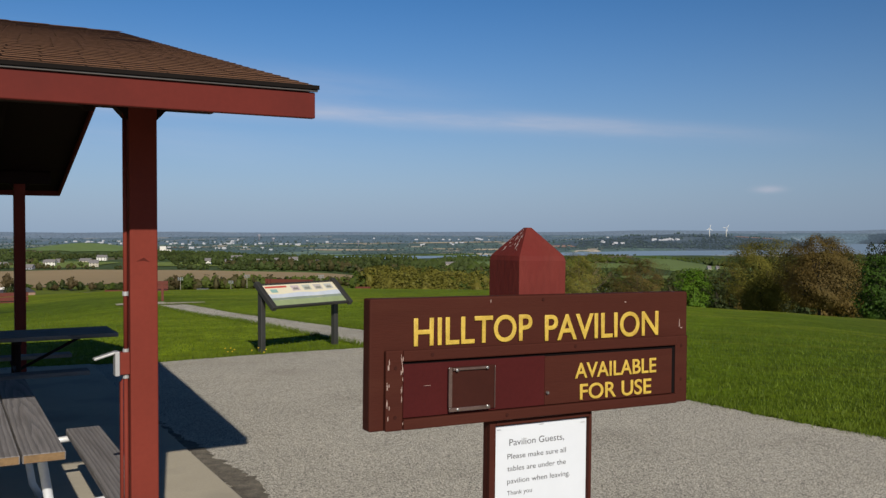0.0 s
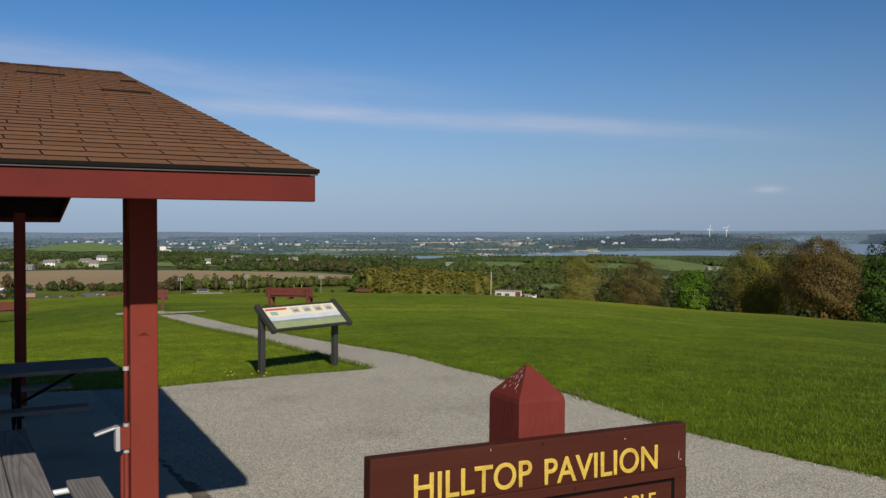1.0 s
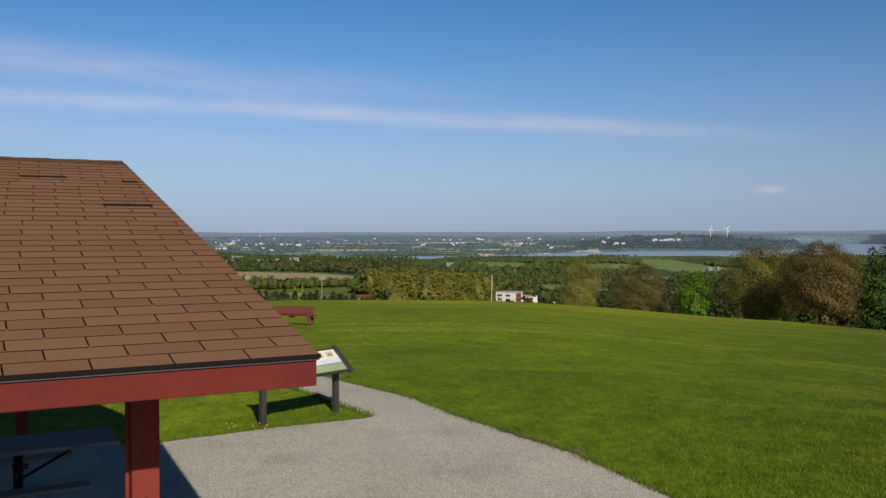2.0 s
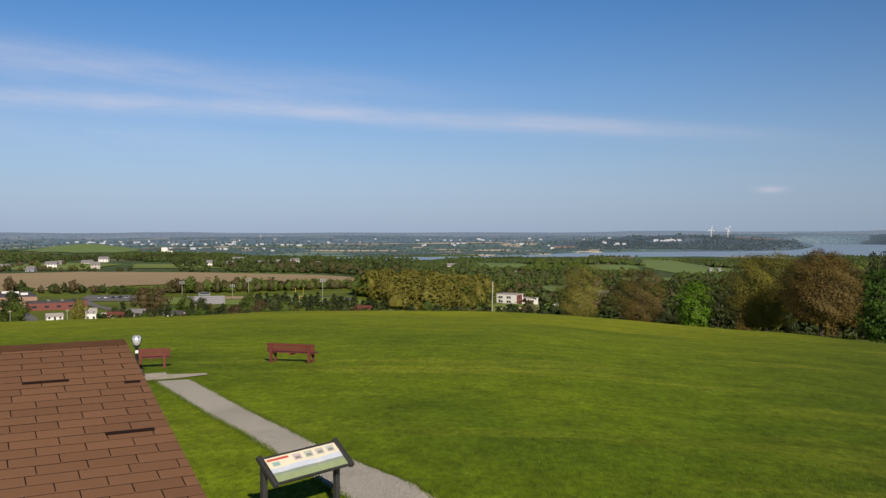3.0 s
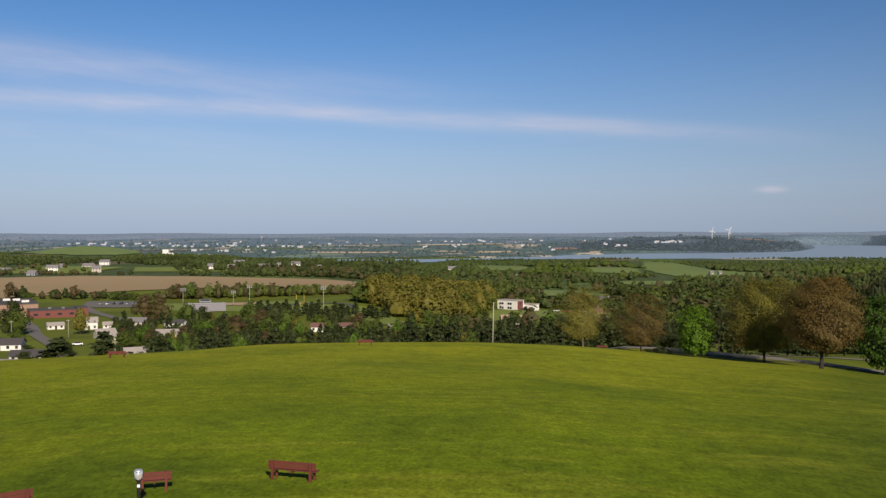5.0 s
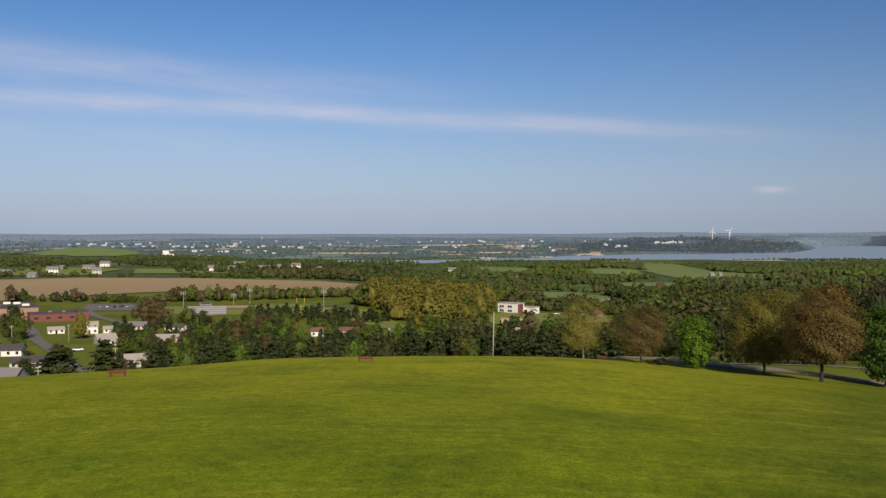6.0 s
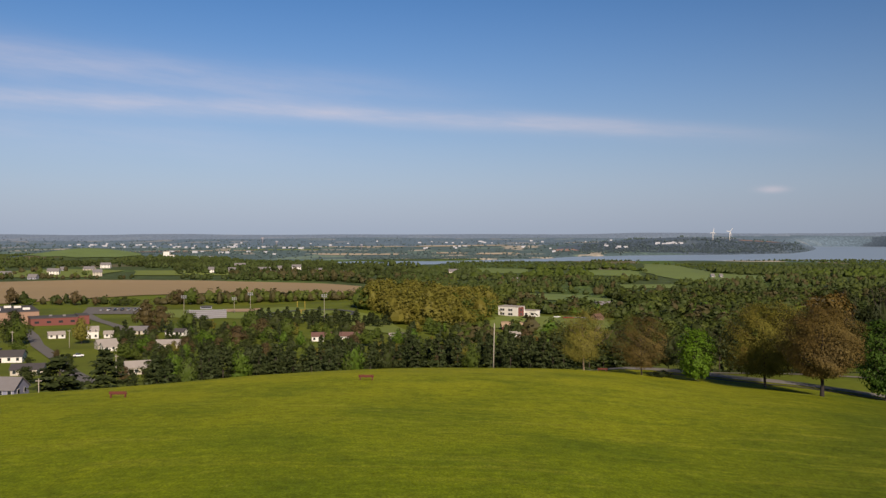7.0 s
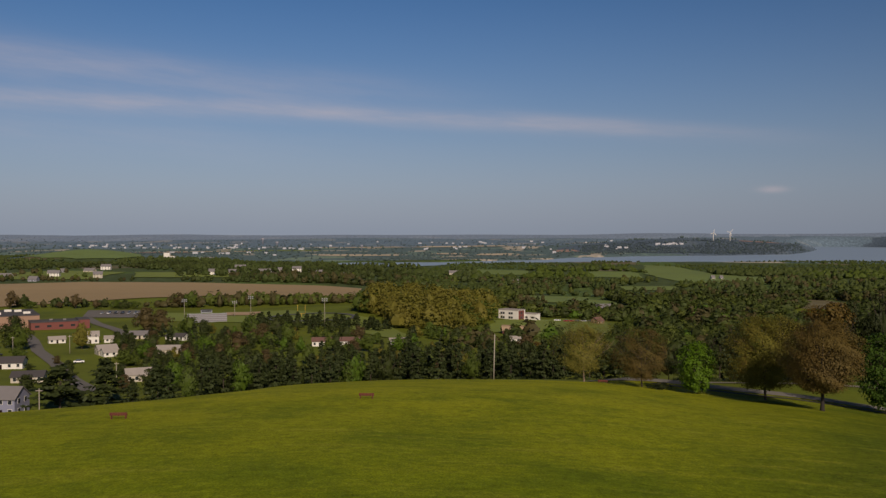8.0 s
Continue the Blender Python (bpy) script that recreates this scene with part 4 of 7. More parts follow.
# ---- wayside information panel ----
def build_panel():
    p = thing("information_panel", pose(-2.28, 14.54, ground(-2.265, 14.54), 0, 0, 50.3) @ Matrix.Diagonal((0.965, 0.97, 0.985, 1)), "wayside information panel on dark bronze legs beside path", "information panel")
    for x in (-0.80, 0.80):
        box_part("leg", (x - 0.045, 0.0, -0.1), (x + 0.045, 0.09, 0.98), M_PANELFRAME, p, 0.008)
    tilt = pose(0, -0.08, 0.895, 40, 0, 0)
    for x in (-0.83, 0.83):
        box_part("side_rail", (x - 0.045, -0.30, -0.03), (x + 0.045, 0.30, 0.05), M_PANELFRAME, p, 0.010, "", tilt)
    box_part("front_rail", (-0.784, -0.27, -0.025), (0.784, -0.235, 0.02), M_PANELFRAME, p, 0.004, "", tilt)
    box_part("back_rail", (-0.784, 0.235, -0.025), (0.784, 0.27, 0.02), M_PANELFRAME, p, 0.004, "", tilt)
    art = box_part("panel_sheet", (-0.784, -0.234, -0.010), (0.784, 0.234, 0.012), material("panel_cream_print", (0.62, 0.57, 0.42), 0.3, 0.06, 3.0, 30.0, spec=0.5), p, 0.0, "printed cream, blue and green landscape sheet", tilt)
    rnd = random.Random(8)

    def ink(name, x0, y0, x1, y1, col, z=0.0132, wave=0.0):
        n = 14
        up_ = [(x1 + (x0 - x1) * k / n, y1 + (wave * math.sin(k * 0.9 + rnd.random()) if wave else 0)) for k in range(n + 1)]
        bm = bmesh.new()
        bm.faces.new([bm.verts.new((x, y, z)) for x, y in [(x0, y0), (x1, y0)] + up_])
        part(name, bm, material("print_" + name, col, 0.3, 0.15, 6.0, 40.0, spec=0.5), art)
    ink("green_field", -0.783, -0.233, 0.783, -0.11, (0.24, 0.29, 0.15), 0.0130, 0.006)
    ink("dark_ridge", -0.783, -0.112, 0.783, -0.055, (0.20, 0.24, 0.19), 0.0134, 0.012)
    ink("blue_haze", -0.783, -0.06, 0.783, 0.03, (0.46, 0.50, 0.56), 0.0138, 0.014)
    ink("title_bar", -0.73, 0.165, -0.28, 0.205, (0.45, 0.07, 0.05), 0.0136)
    ink("teal_picture", -0.66, 0.06, -0.52, 0.135, (0.22, 0.36, 0.33), 0.0144)
    for x in (-0.20, 0.05, 0.30, 0.54):
        ink("photo", x, 0.08, x + 0.17, 0.20, (rnd.uniform(0.36, 0.46), rnd.uniform(0.36, 0.44), rnd.uniform(0.32, 0.40)), 0.0136)
        ink("photo_detail", x + 0.03, 0.10, x + 0.14, 0.15, (0.20, rnd.uniform(0.18, 0.24), 0.17), 0.0142, 0.006)
    return p


build_panel()


# ---- benches ----
def build_bench(length=2.2, label="red-painted slatted park bench on the lawn"):
    b = thing("park_bench", Matrix.Identity(4), label, "bench", "lawn benches")
    for x in (-length / 2 + 0.22, length / 2 - 0.22):
        bm = bmesh.new()
        add_box(bm, (x - 0.05, -0.06, -0.1), (x + 0.05, 0.05, 0.80), 0.008)
        bm2 = bmesh.new()
        add_box(bm2, (x - 0.045, 0.36, -0.1), (x + 0.045, 0.45, 0.40), 0.008)
        part("back_leg", bm, M_BENCH, b)
        part("front_leg", bm2, M_BENCH, b)
        box_part("seat_bearer", (x - 0.04, 0.052, 0.32), (x + 0.04, 0.47, 0.40), M_BENCH, b, 0.006)
    box_part("centre_bearer", (-0.04, 0.0, 0.32), (0.04, 0.47, 0.40), M_BENCH, b, 0.006)
    for y in (0.06, 0.205, 0.35):
        box_part("seat_slat", (-length / 2, y, 0.402), (length / 2, y + 0.135, 0.442), M_BENCH, b, 0.006)
    for z in (0.475, 0.645):
        box_part("back_slat", (-length / 2, 0.052, z), (length / 2, 0.092, z + 0.155), M_BENCH, b, 0.006)
    return b


def on_land(x, y, yaw, sink=0.0):
    return pose(x, y, ground(x, y) - sink, 0, 0, yaw)


bench = build_bench()
bench.matrix_basis = on_land(-6.50, 37.9, -17)
copy_thing(bench, on_land(-17.0, 34.5, 38))
for x, y, yaw in ((-41.3, 113.2, 4), (-11.6, 130.5, -3), (35.0, 202.0, -12)):
    copy_thing(bench, on_land(x, y, yaw))
short_bench = build_bench(1.35, "short red-painted slatted bench behind the viewer")
short_bench.matrix_basis = on_land(-11.72, 36.2, 17)

# ---- viewer on its slab ----
draped("viewer_slab", [(-12.2, 33.6), (-11.65, 32.25), (-10.5, 32.2), (-9.8, 32.65), (-8.9, 33.75), (-9.0, 34.2), (-10.45, 33.95), (-10.7, 34.65)], M_SLAB, 0.035,
       "pale concrete slab at the end of the footpath", "slab", step=0.4)


def build_viewer():
    v = thing("coin_viewer", on_land(-11.40, 33.40, 18, -0.035), "coin-operated binocular viewer, silver head on black iron pedestal", "viewer")
    bm = bmesh.new()
    lathe(bm, [(0.29, 0.0), (0.29, 0.05), (0.24, 0.08), (0.22, 0.16), (0.15, 0.24), (0.10, 0.30), (0.075, 0.36)], 24)
    part("foot", bm, M_BLACKIRON, v, "black ribbed iron foot", smooth=False)
    for k in range(6):
        a = k * math.pi / 3
        bm = bmesh.new()
        add_box(bm, (0.06, -0.02, 0.05), (0.23, 0.02, 0.24), 0.012)
        part("foot_rib", bm, M_BLACKIRON, v, "", pose(0, 0, 0, 0, 0, math.degrees(a)))
    bm = bmesh.new()
    lathe(bm, [(0.075, 0.34), (0.062, 0.40), (0.058, 0.86), (0.075, 0.90), (0.075, 0.93)], 20)
    part("column", bm, M_BLACKIRON, v, smooth=True)
    box_part("coin_box", (-0.055, -0.085, 0.86), (0.055, 0.075, 0.97), M_PAPER, v, 0.012, "white coin plate")
    bm = bmesh.new()
    lathe(bm, [(0.06, 0.93), (0.055, 1.05), (0.10, 1.12), (0.15, 1.17)], 20)
    part("neck", bm, M_BLACKIRON, v, smooth=True)
    # heart-shaped silver head: rounded top, narrowing to the neck, with two hooded eyepieces
    bm = bmesh.new()
    outline = [(0.0, 1.13), (0.09, 1.16), (0.16, 1.25), (0.19, 1.36), (0.185, 1.45), (0.12, 1.515), (0.0, 1.52), (-0.12, 1.515), (-0.185, 1.45), (-0.19, 1.36), (-0.16, 1.25), (-0.09, 1.16)]
    rings = [[bm.verts.new((x * k * 0.86, y, 1.32 + (z - 1.32) * k)) for x, z in outline] for y, k in ((-0.15, 0.78), (-0.12, 0.95), (0.0, 1.0), (0.16, 0.95), (0.20, 0.8))]
    for r0, r1 in zip(rings, rings[1:]):
        for i in range(12):
            bm.faces.new((r0[i], r0[(i + 1) % 12], r1[(i + 1) % 12], r1[i]))
    bm.faces.new(rings[0][::-1])
    bm.faces.new(rings[-1])
    bmesh.ops.recalc_face_normals(bm, faces=bm.faces[:])
    head = part("head", bm, M_SILVER, v, "silver enamel head", smooth=True)
    for x in (-0.045, 0.045):
        bm = bmesh.new()
        lathe(bm, [(0.016, 0), (0.018, 0.03), (0.014, 0.05), (0.008, 0.05)], 14)
        part("eyepiece", bm, M_BLACKIRON, head, "black eyepiece", pose(x, -0.145, 1.435, 90))
    box_part("face_plate", (-0.075, -0.160, 1.26), (0.075, -0.150, 1.36), M_GREYBOX, head, 0.004, "grey instruction plate")
    box_part("brow", (-0.10, -0.185, 1.462), (0.10, -0.10, 1.478), M_BLACKIRON, head, 0.004, "black brow hood")
    bm = bmesh.new()
    lathe(bm, [(0.165, 0.0), (0.185, 0.02), (0.185, 0.05), (0.16, 0.07)], 20)
    part("rear_ring", bm, M_BLACKIRON, v, "black ring round the head", pose(0, 0.20, 1.33, 90))
    return v


build_viewer()


# ---- trees ----
L_OLIVE = leaf_material("spring_olive_leaves", (0.150, 0.139, 0.021))
L_GREEN = leaf_material("green_leaves", (0.072, 0.104, 0.014))
L_BRIGHT = leaf_material("bright_green_leaves", (0.075, 0.135, 0.012))
L_DEEP = leaf_material("deep_green_leaves", (0.042, 0.057, 0.012))
L_RUSSET = leaf_material("russet_bud_leaves", (0.092, 0.068, 0.026), 0.35)
L_GOLD = leaf_material("golden_green_leaves", (0.185, 0.165, 0.030))
L_MAPLE = leaf_material("vivid_maple_leaves", (0.090, 0.172, 0.008))
L_LIME = leaf_material("lime_spring_leaves", (0.082, 0.106, 0.017))
L_THICKET = leaf_material("dark_thicket_leaves", (0.030, 0.041, 0.010), 0.35)
L_PINE = leaf_material("dark_pine_needles", (0.045, 0.062, 0.018))
# far foliage, with blue haze mixed into the leaf colour
L_HAZE = leaf_material("hazed_wood_leaves", (0.094, 0.138, 0.134), 0.25, 0.01, 0.03)
L_DARKOLIVE = leaf_material("dark_olive_buds", (0.160, 0.144, 0.024), 0.22, 0.25, 0.04)
L_DARKRUSSET = leaf_material("dark_russet_buds", (0.130, 0.092, 0.024), 0.22, 0.25, 0.04)
L_DULL = leaf_material("dull_brown_buds", (0.078, 0.069, 0.024), 0.4)
L_AMBER = leaf_material("amber_bud_leaves", (0.118, 0.080, 0.015), 0.3)
L_ROADSIDE = leaf_material("roadside_green_leaves", (0.048, 0.092, 0.009))
L_VALE = leaf_material("valley_green_leaves", (0.058, 0.080, 0.013))
# horizon and bluff leaves: distance haze is put into both colours
L_FARHAZE = leaf_material("hazed_horizon_leaves", (0.126, 0.174, 0.208), 0.2, 0.01, 0.02)
L_BLUFF = leaf_material("hazed_bluff_leaves", (0.072, 0.104, 0.118), 0.12, 0.01, 0.03)
L_MID = leaf_material("valley_wood_leaves", (0.062, 0.086, 0.020), 0.5, 0.02, 0.04)


def facing_quads(rng, centres, normals, sizes, stretch=1.0):
    """One leaf spray, a bent-free quad, at each centre."""
    n = len(centres)
    normals = normals / (np.linalg.norm(normals, axis=1, keepdims=True) + 1e-9)
    t = rng.normal(size=(n, 3))
    a = np.cross(normals, t)
    a /= np.linalg.norm(a, axis=1, keepdims=True) + 1e-9
    b = np.cross(normals, a)
    a = a * sizes[:, None] * 0.5 * stretch
    b = b * sizes[:, None] * 0.5
    k = rng.uniform(0.55, 1.0, size=(4, n, 1))
    return np.stack([centres - a * k[0] - b * k[1], centres + a * k[1] - b * k[2], centres + a * k[2] + b * k[3], centres - a * k[3] + b * k[0]], 1)


def leafy_crown(rng, n, clumps, size, low=0.18, fat=0.45, open_=0.10, top=1.0):
    """Quads of a broad crown, 1 high and 1 wide: leaf sprays over the skins of uneven lobes, gaps between."""
    lobes = max(6, clumps // 6)
    R = (0.235 - 0.0045 * min(lobes, 24)) * rng.uniform(0.7, 1.25, lobes)
    f = rng.uniform(0.06, 0.95, lobes)
    f[:3] = (0.93, 0.55, 0.25)
    env = 0.5 * np.sin(np.pi * np.clip(f, 0.04, 0.97) ** (0.55 + fat * 0.3)) ** 0.55
    a = np.arange(lobes) * 2.4 + rng.uniform(-0.5, 0.5, lobes)
    rad = np.maximum(0, env * rng.uniform(0.72, 1.12, lobes) - R * 0.55)
    h = top - low
    c = np.stack([rad * np.cos(a), rad * np.sin(a), low + h * f * 0.92], 1)
    w = R ** 2 / np.sum(R ** 2)
    pick = rng.choice(lobes, n, p=w)
    d = rng.normal(size=(n, 3)) + np.array([0, 0, 0.25])
    d /= np.linalg.norm(d, axis=1, keepdims=True)
    p = c[pick] + d * (R[pick] * rng.uniform(0.62, 1.0 + open_, n))[:, None] * np.array([1, 1, 0.8])
    out = p - np.array([0, 0, low + 0.3 * h])
    out /= np.linalg.norm(out, axis=1, keepdims=True) + 1e-6
    nrm = d + 0.5 * out + rng.normal(size=(n, 3)) * 0.28
    return facing_quads(rng, p, nrm, size * rng.uniform(0.55, 1.4, n))


def soft_crown(rng, n, size, low=0.18, shape_=0.72, ragged=0.16, waves=26.0, thin=0.35, jitter=0.38):
    """Quads of a twiggy crown, 1 high and 1 wide: sprays through its whole outer half, thinning in soft patches."""
    m = int(n * 4.0) + 60
    f, a = rng.uniform(0.01, 0.99, m), rng.uniform(0, 2 * np.pi, m)
    bumps = sum(rng.uniform(0.4, 1) * np.sin(i * a + j * f * 3 + rng.uniform(0, 6.3)) for i, j in ((2, 1), (3, 3), (5, 4), (7, 7), (4, 9)))
    widest = 0.62 - 0.4 * shape_ + 0.12
    env = 0.46 * np.sqrt(np.clip(1 - np.where(f < widest, (widest - f) / (widest + 0.06), (f - widest) / (1.02 - widest)) ** 2, 0, 1)) * (1 + ragged * 0.5 * bumps)
    r = env * (0.25 + 0.80 * rng.random(m) ** 0.5) * (1 + 0.10 * rng.random(m) ** 6)
    p = np.stack([r * np.cos(a), r * np.sin(a), low + (0.985 - low) * f + 0.02 * bumps * f], 1) + rng.normal(0, 0.012, (m, 3))
    wave = sum(np.sin(p @ (rng.normal(size=3) * waves) + rng.uniform(0, 6.3)) for _ in range(5)) / 2.2
    keep = np.nonzero(rng.random(m) < thin + (1 - thin) / (1 + np.exp(-3.5 * wave)))[0][:n]
    p = p[keep]
    out = p - np.array([0, 0, low + 0.25])
    out /= np.linalg.norm(out, axis=1, keepdims=True) + 1e-6
    return facing_quads(rng, p, out + np.array([0, 0, 0.35]) + rng.normal(size=p.shape) * jitter, size * rng.uniform(0.5, 1.4, len(p)))


def lumpy_core(rng, sides=9, rings=6, low=0.1, fill=0.82):
    """The inner mass of a crown as quads: an uneven dome, 1 high and 1 wide."""
    a = np.linspace(0, 2 * np.pi, sides, endpoint=False)
    f = np.linspace(0.03, 0.985, rings + 1)
    env = 0.5 * fill * np.sin(np.pi * f ** 0.72) ** 0.6
    r = env[:, None] * (1 + 0.20 * rng.normal(size=(rings + 1, sides)).clip(-1.5, 1.5))
    z = low + (1 - low) * (0.04 + 0.9 * f)[:, None] + 0.025 * rng.normal(size=(rings + 1, sides))
    p = np.stack([r * np.cos(a), r * np.sin(a), z], -1)
    q = np.roll(p, -1, axis=1)
    return np.stack([p[:-1], q[:-1], q[1:], p[1:]], 2).reshape(-1, 4, 3)


def pine_crown(rng, n, size, full=0.5):
    """Quads of a layered pine, 1 high and 1 wide."""
    levels = 12
    out = []
    per = max(4, n // (levels * 7))
    for i in range(levels):
        z = 0.06 + 0.91 * (i / (levels - 1)) ** 0.92
        r = 0.5 * (1 - z) ** 0.72 * rng.uniform(0.75, 1.12) + 0.03
        for k in range(7):
            a = rng.uniform(0, 2 * np.pi)
            rr = r * rng.uniform(0.6, 1.12)
            t = rng.uniform(0.15, 1.0, per) ** 0.7
            p = np.stack([np.cos(a) * rr * t, np.sin(a) * rr * t, z + 0.05 * t * t * rng.uniform(-0.3, 1.2) - 0.035 * t + rng.normal(0, 0.007, per)], 1)
            p[:, :2] += rng.normal(0, 0.035, (per, 2)) * t[:, None]
            nrm = np.stack([np.cos(a) * np.ones(per) * 0.5, np.sin(a) * np.ones(per) * 0.5, np.ones(per)], 1) + rng.normal(size=(per, 3)) * 0.45
            out.append(facing_quads(rng, p, nrm, size * rng.uniform(0.6, 1.4, per), 1.8))
    return np.concatenate(out)


def trunk_mesh(seed, thick, mat, limbs=9, fork=0.30, spread=0.36, top=0.86):
    """Tapered trunk with rising limbs and side twigs, 1 high and 1 wide."""
    rnd = random.Random(seed)
    bm = bmesh.new()
    lean = rnd.uniform(-0.02, 0.02)
    tube(bm, [(0, 0, -0.04), (0, 0, 0.02), (lean, 0, fork), (lean * 2, 0.01, 0.6), (lean * 3, 0.0, top)], thick, 8, thick * 0.12)
    for i in range(limbs):
        a = i * 2.4 + rnd.uniform(-0.4, 0.4)
        z0 = fork * rnd.uniform(0.75, 1.1) + 0.35 * (i / limbs)
        L = spread * rnd.uniform(0.7, 1.1) * (1.05 - 0.6 * i / limbs)
        rise = rnd.uniform(0.16, 0.34)
        p0 = (lean, 0, z0)
        p1 = (math.cos(a) * L * 0.5, math.sin(a) * L * 0.5, z0 + rise * 0.6)
        p2 = (math.cos(a) * L, math.sin(a) * L, min(0.97, z0 + rise * 1.15))
        tube(bm, [p0, p1, p2], thick * 0.42, 6, thick * 0.08)
        for s, q, ln in ((-1, 0.0, 0.55), (1, 0.0, 0.55), (-1, 0.5, 0.40), (1, 0.45, 0.40), (0.3, 0.75, 0.35)):
            b = a + s * rnd.uniform(0.4, 0.9)
            c = [p1[j] + (p2[j] - p1[j]) * q for j in range(3)]
            tube(bm, [c, (c[0] + math.cos(b) * L * ln, c[1] + math.sin(b) * L * ln, min(0.98, c[2] + rise * rnd.uniform(0.3, 0.7)))], thick * 0.17, 4, thick * 0.05)
    return finish(bm, "trunk", mat, True)


def plant(name, trunk, crown, x, y, height, width, label, category="tree", group="", turn=0.0, sink=0.0):
    t = thing(name, Matrix.Translation((x, y, ground(x, y) - sink)) @ Matrix.Rotation(turn, 4, "Z") @ Matrix.Diagonal((width, width, height, 1)), label, category, group)
    put("trunk", trunk, t)
    put("crown", crown, t)
    return t


_rng = np.random.default_rng(21)
# single trees along the edge of the lawn
plant("tree", trunk_mesh(1, 0.022, M_BARK), quads_mesh("crown", soft_crown(_rng, 36000, 0.0126, 0.15, 0.56, 0.34, 10, 0.20, 0.25), L_DARKOLIVE), 65.7, 186.0, 17.6, 16.5, "spreading tree in olive spring leaf by the road")
plant("tree", trunk_mesh(2, 0.036, M_BARK_DARK, 11, 0.14, 0.42), quads_mesh("crown", soft_crown(_rng, 46000, 0.0122, 0.22, 0.46, 0.16, 12, 0.30, 0.25), L_DARKRUSSET), 69.0, 165.7, 16.6, 14.6, "large russet-budded tree with low forked trunk", turn=1.0)
plant("tree", trunk_mesh(3, 0.020, M_BARK_PALE, 11, 0.26, 0.42), quads_mesh("crown", soft_crown(_rng, 25000, 0.0108, 0.16, 0.60, 0.34, 9, 0.10, 0.25), L_GOLD), 32.0, 210.0, 14.6, 14.5, "thin-leaved golden tree with pale forked trunk")
plant("tree", trunk_mesh(4, 0.018, M_BARK, 12, 0.24, 0.42), quads_mesh("crown", soft_crown(_rng, 26000, 0.0108, 0.14, 0.6, 0.34, 9, 0.12, 0.25), L_DARKRUSSET), 43.2, 199.5, 13.2, 13.0, "brown-budded tree at the lawn's edge")
plant("tree", trunk_mesh(5, 0.016, M_BARK, 9, 0.18), quads_mesh("crown", soft_crown(_rng, 6000, 0.033, 0.08, 0.62, 0.26, 17, 0.10), L_MAPLE), 53.0, 191.5, 11.2, 8.3, "bright green maple in full new leaf")
plant("tree", trunk_mesh(6, 0.020, M_BARK, 9, 0.22), quads_mesh("crown", soft_crown(_rng, 7000, 0.030, 0.10, 0.62, 0.26, 17, 0.1), L_ROADSIDE), 86.7, 178.0, 16.2, 12.0, "bright green tree at the roadside")
# taller wood behind them
_wood = [(trunk_mesh(10 + i, 0.018, M_BARK), quads_mesh("crown", np.concatenate([leafy_crown(_rng, 4600, 120, 0.026, 0.10, 0.45, 0.10), lumpy_core(_rng, 10, 7, 0.12, 0.45) * np.array([1, 1, 0.84])]), mt)) for i, mt in enumerate((L_AMBER, L_THICKET, L_DARKOLIVE, L_THICKET))]
_pines = [(trunk_mesh(30 + i, 0.020, M_BARK, 4, 0.3, 0.1, 0.95), quads_mesh("crown", pine_crown(_rng, 1800, 0.049), L_PINE)) for i in range(4)]
for k, x, y, h, w in ((0, 113.0, 268, 24.6, 23.0), (1, 134.0, 270, 28, 17), (1, 128.0, 266, 27.0, 14), (1, 138.0, 275, 31, 18), (2, 97.0, 266, 18, 13), (1, 101.0, 266, 16.0, 12), (0, 87.0, 268, 13, 11),
                      (3, 74.0, 266, 12, 11), (1, 143.0, 268, 24, 16), (3, 121.0, 274, 25, 16), (1, 65.0, 264, 11, 10), (3, 106.0, 280, 20, 15), (1, 90.0, 278, 17, 13), (1, 80.0, 276, 14, 12), (3, 56.0, 262, 10, 10)):
    plant("tree", *_wood[k], x, y, h, w, ("tall russet tree in the roadside wood", "tall dark green tree in the roadside wood", "olive-leaved tree in the roadside wood", "green tree in the roadside wood")[k], "tree", "roadside wood", x)
for i, (x, y, h, w) in enumerate(((79.0, 261, 14.0, 9.0), (49.0, 252, 10, 8), (84.0, 264, 12, 9), (57.0, 256, 11, 9), (105.0, 262, 15, 10), (40.0, 252, 9.5, 8), (93.0, 262, 13, 9), (69.0, 261, 11, 9), (45.0, 258, 11, 9))):
    plant("pine_tree", *_pines[i % 4], x, y, h, w, "dark pine tree in the roadside wood", "tree", "roadside wood", i)

plant("shrub", *_wood[1], 46.6, 196.5, 1.9, 5.6, "low dark shrub at the edge of the lawn", "shrub", sink=0.2)

# belt of pines below the crest, with leafy trees between
_b = random.Random(4)
_leafy = [(trunk_mesh(50 + i, 0.020, M_BARK), quads_mesh("crown", np.concatenate([leafy_crown(_rng, 1300, 84, 0.046, 0.08, 0.45, 0.06), lumpy_core(_rng, 10, 7, 0.1, 0.50) * np.array([1, 1, 0.9])]), mt)) for i, mt in enumerate((L_GREEN, L_OLIVE, L_BRIGHT, L_RUSSET, L_DEEP, L_GOLD))]
_leafy_far = [(t_, quads_mesh("crown", np.concatenate([leafy_crown(_rng, 560, 60, 0.070, 0.08, 0.45, 0.06), lumpy_core(_rng, 9, 6, 0.1, 0.50)]), c_.materials[0])) for t_, c_ in _leafy]
_pines_far = [(t_, quads_mesh("crown", pine_crown(_rng, 850, 0.070), L_PINE)) for t_, c_ in _pines]
_leafy_label = ("leafy green tree", "olive-leaved tree", "bright green tree", "russet-budded tree", "dark green tree", "golden-green tree")
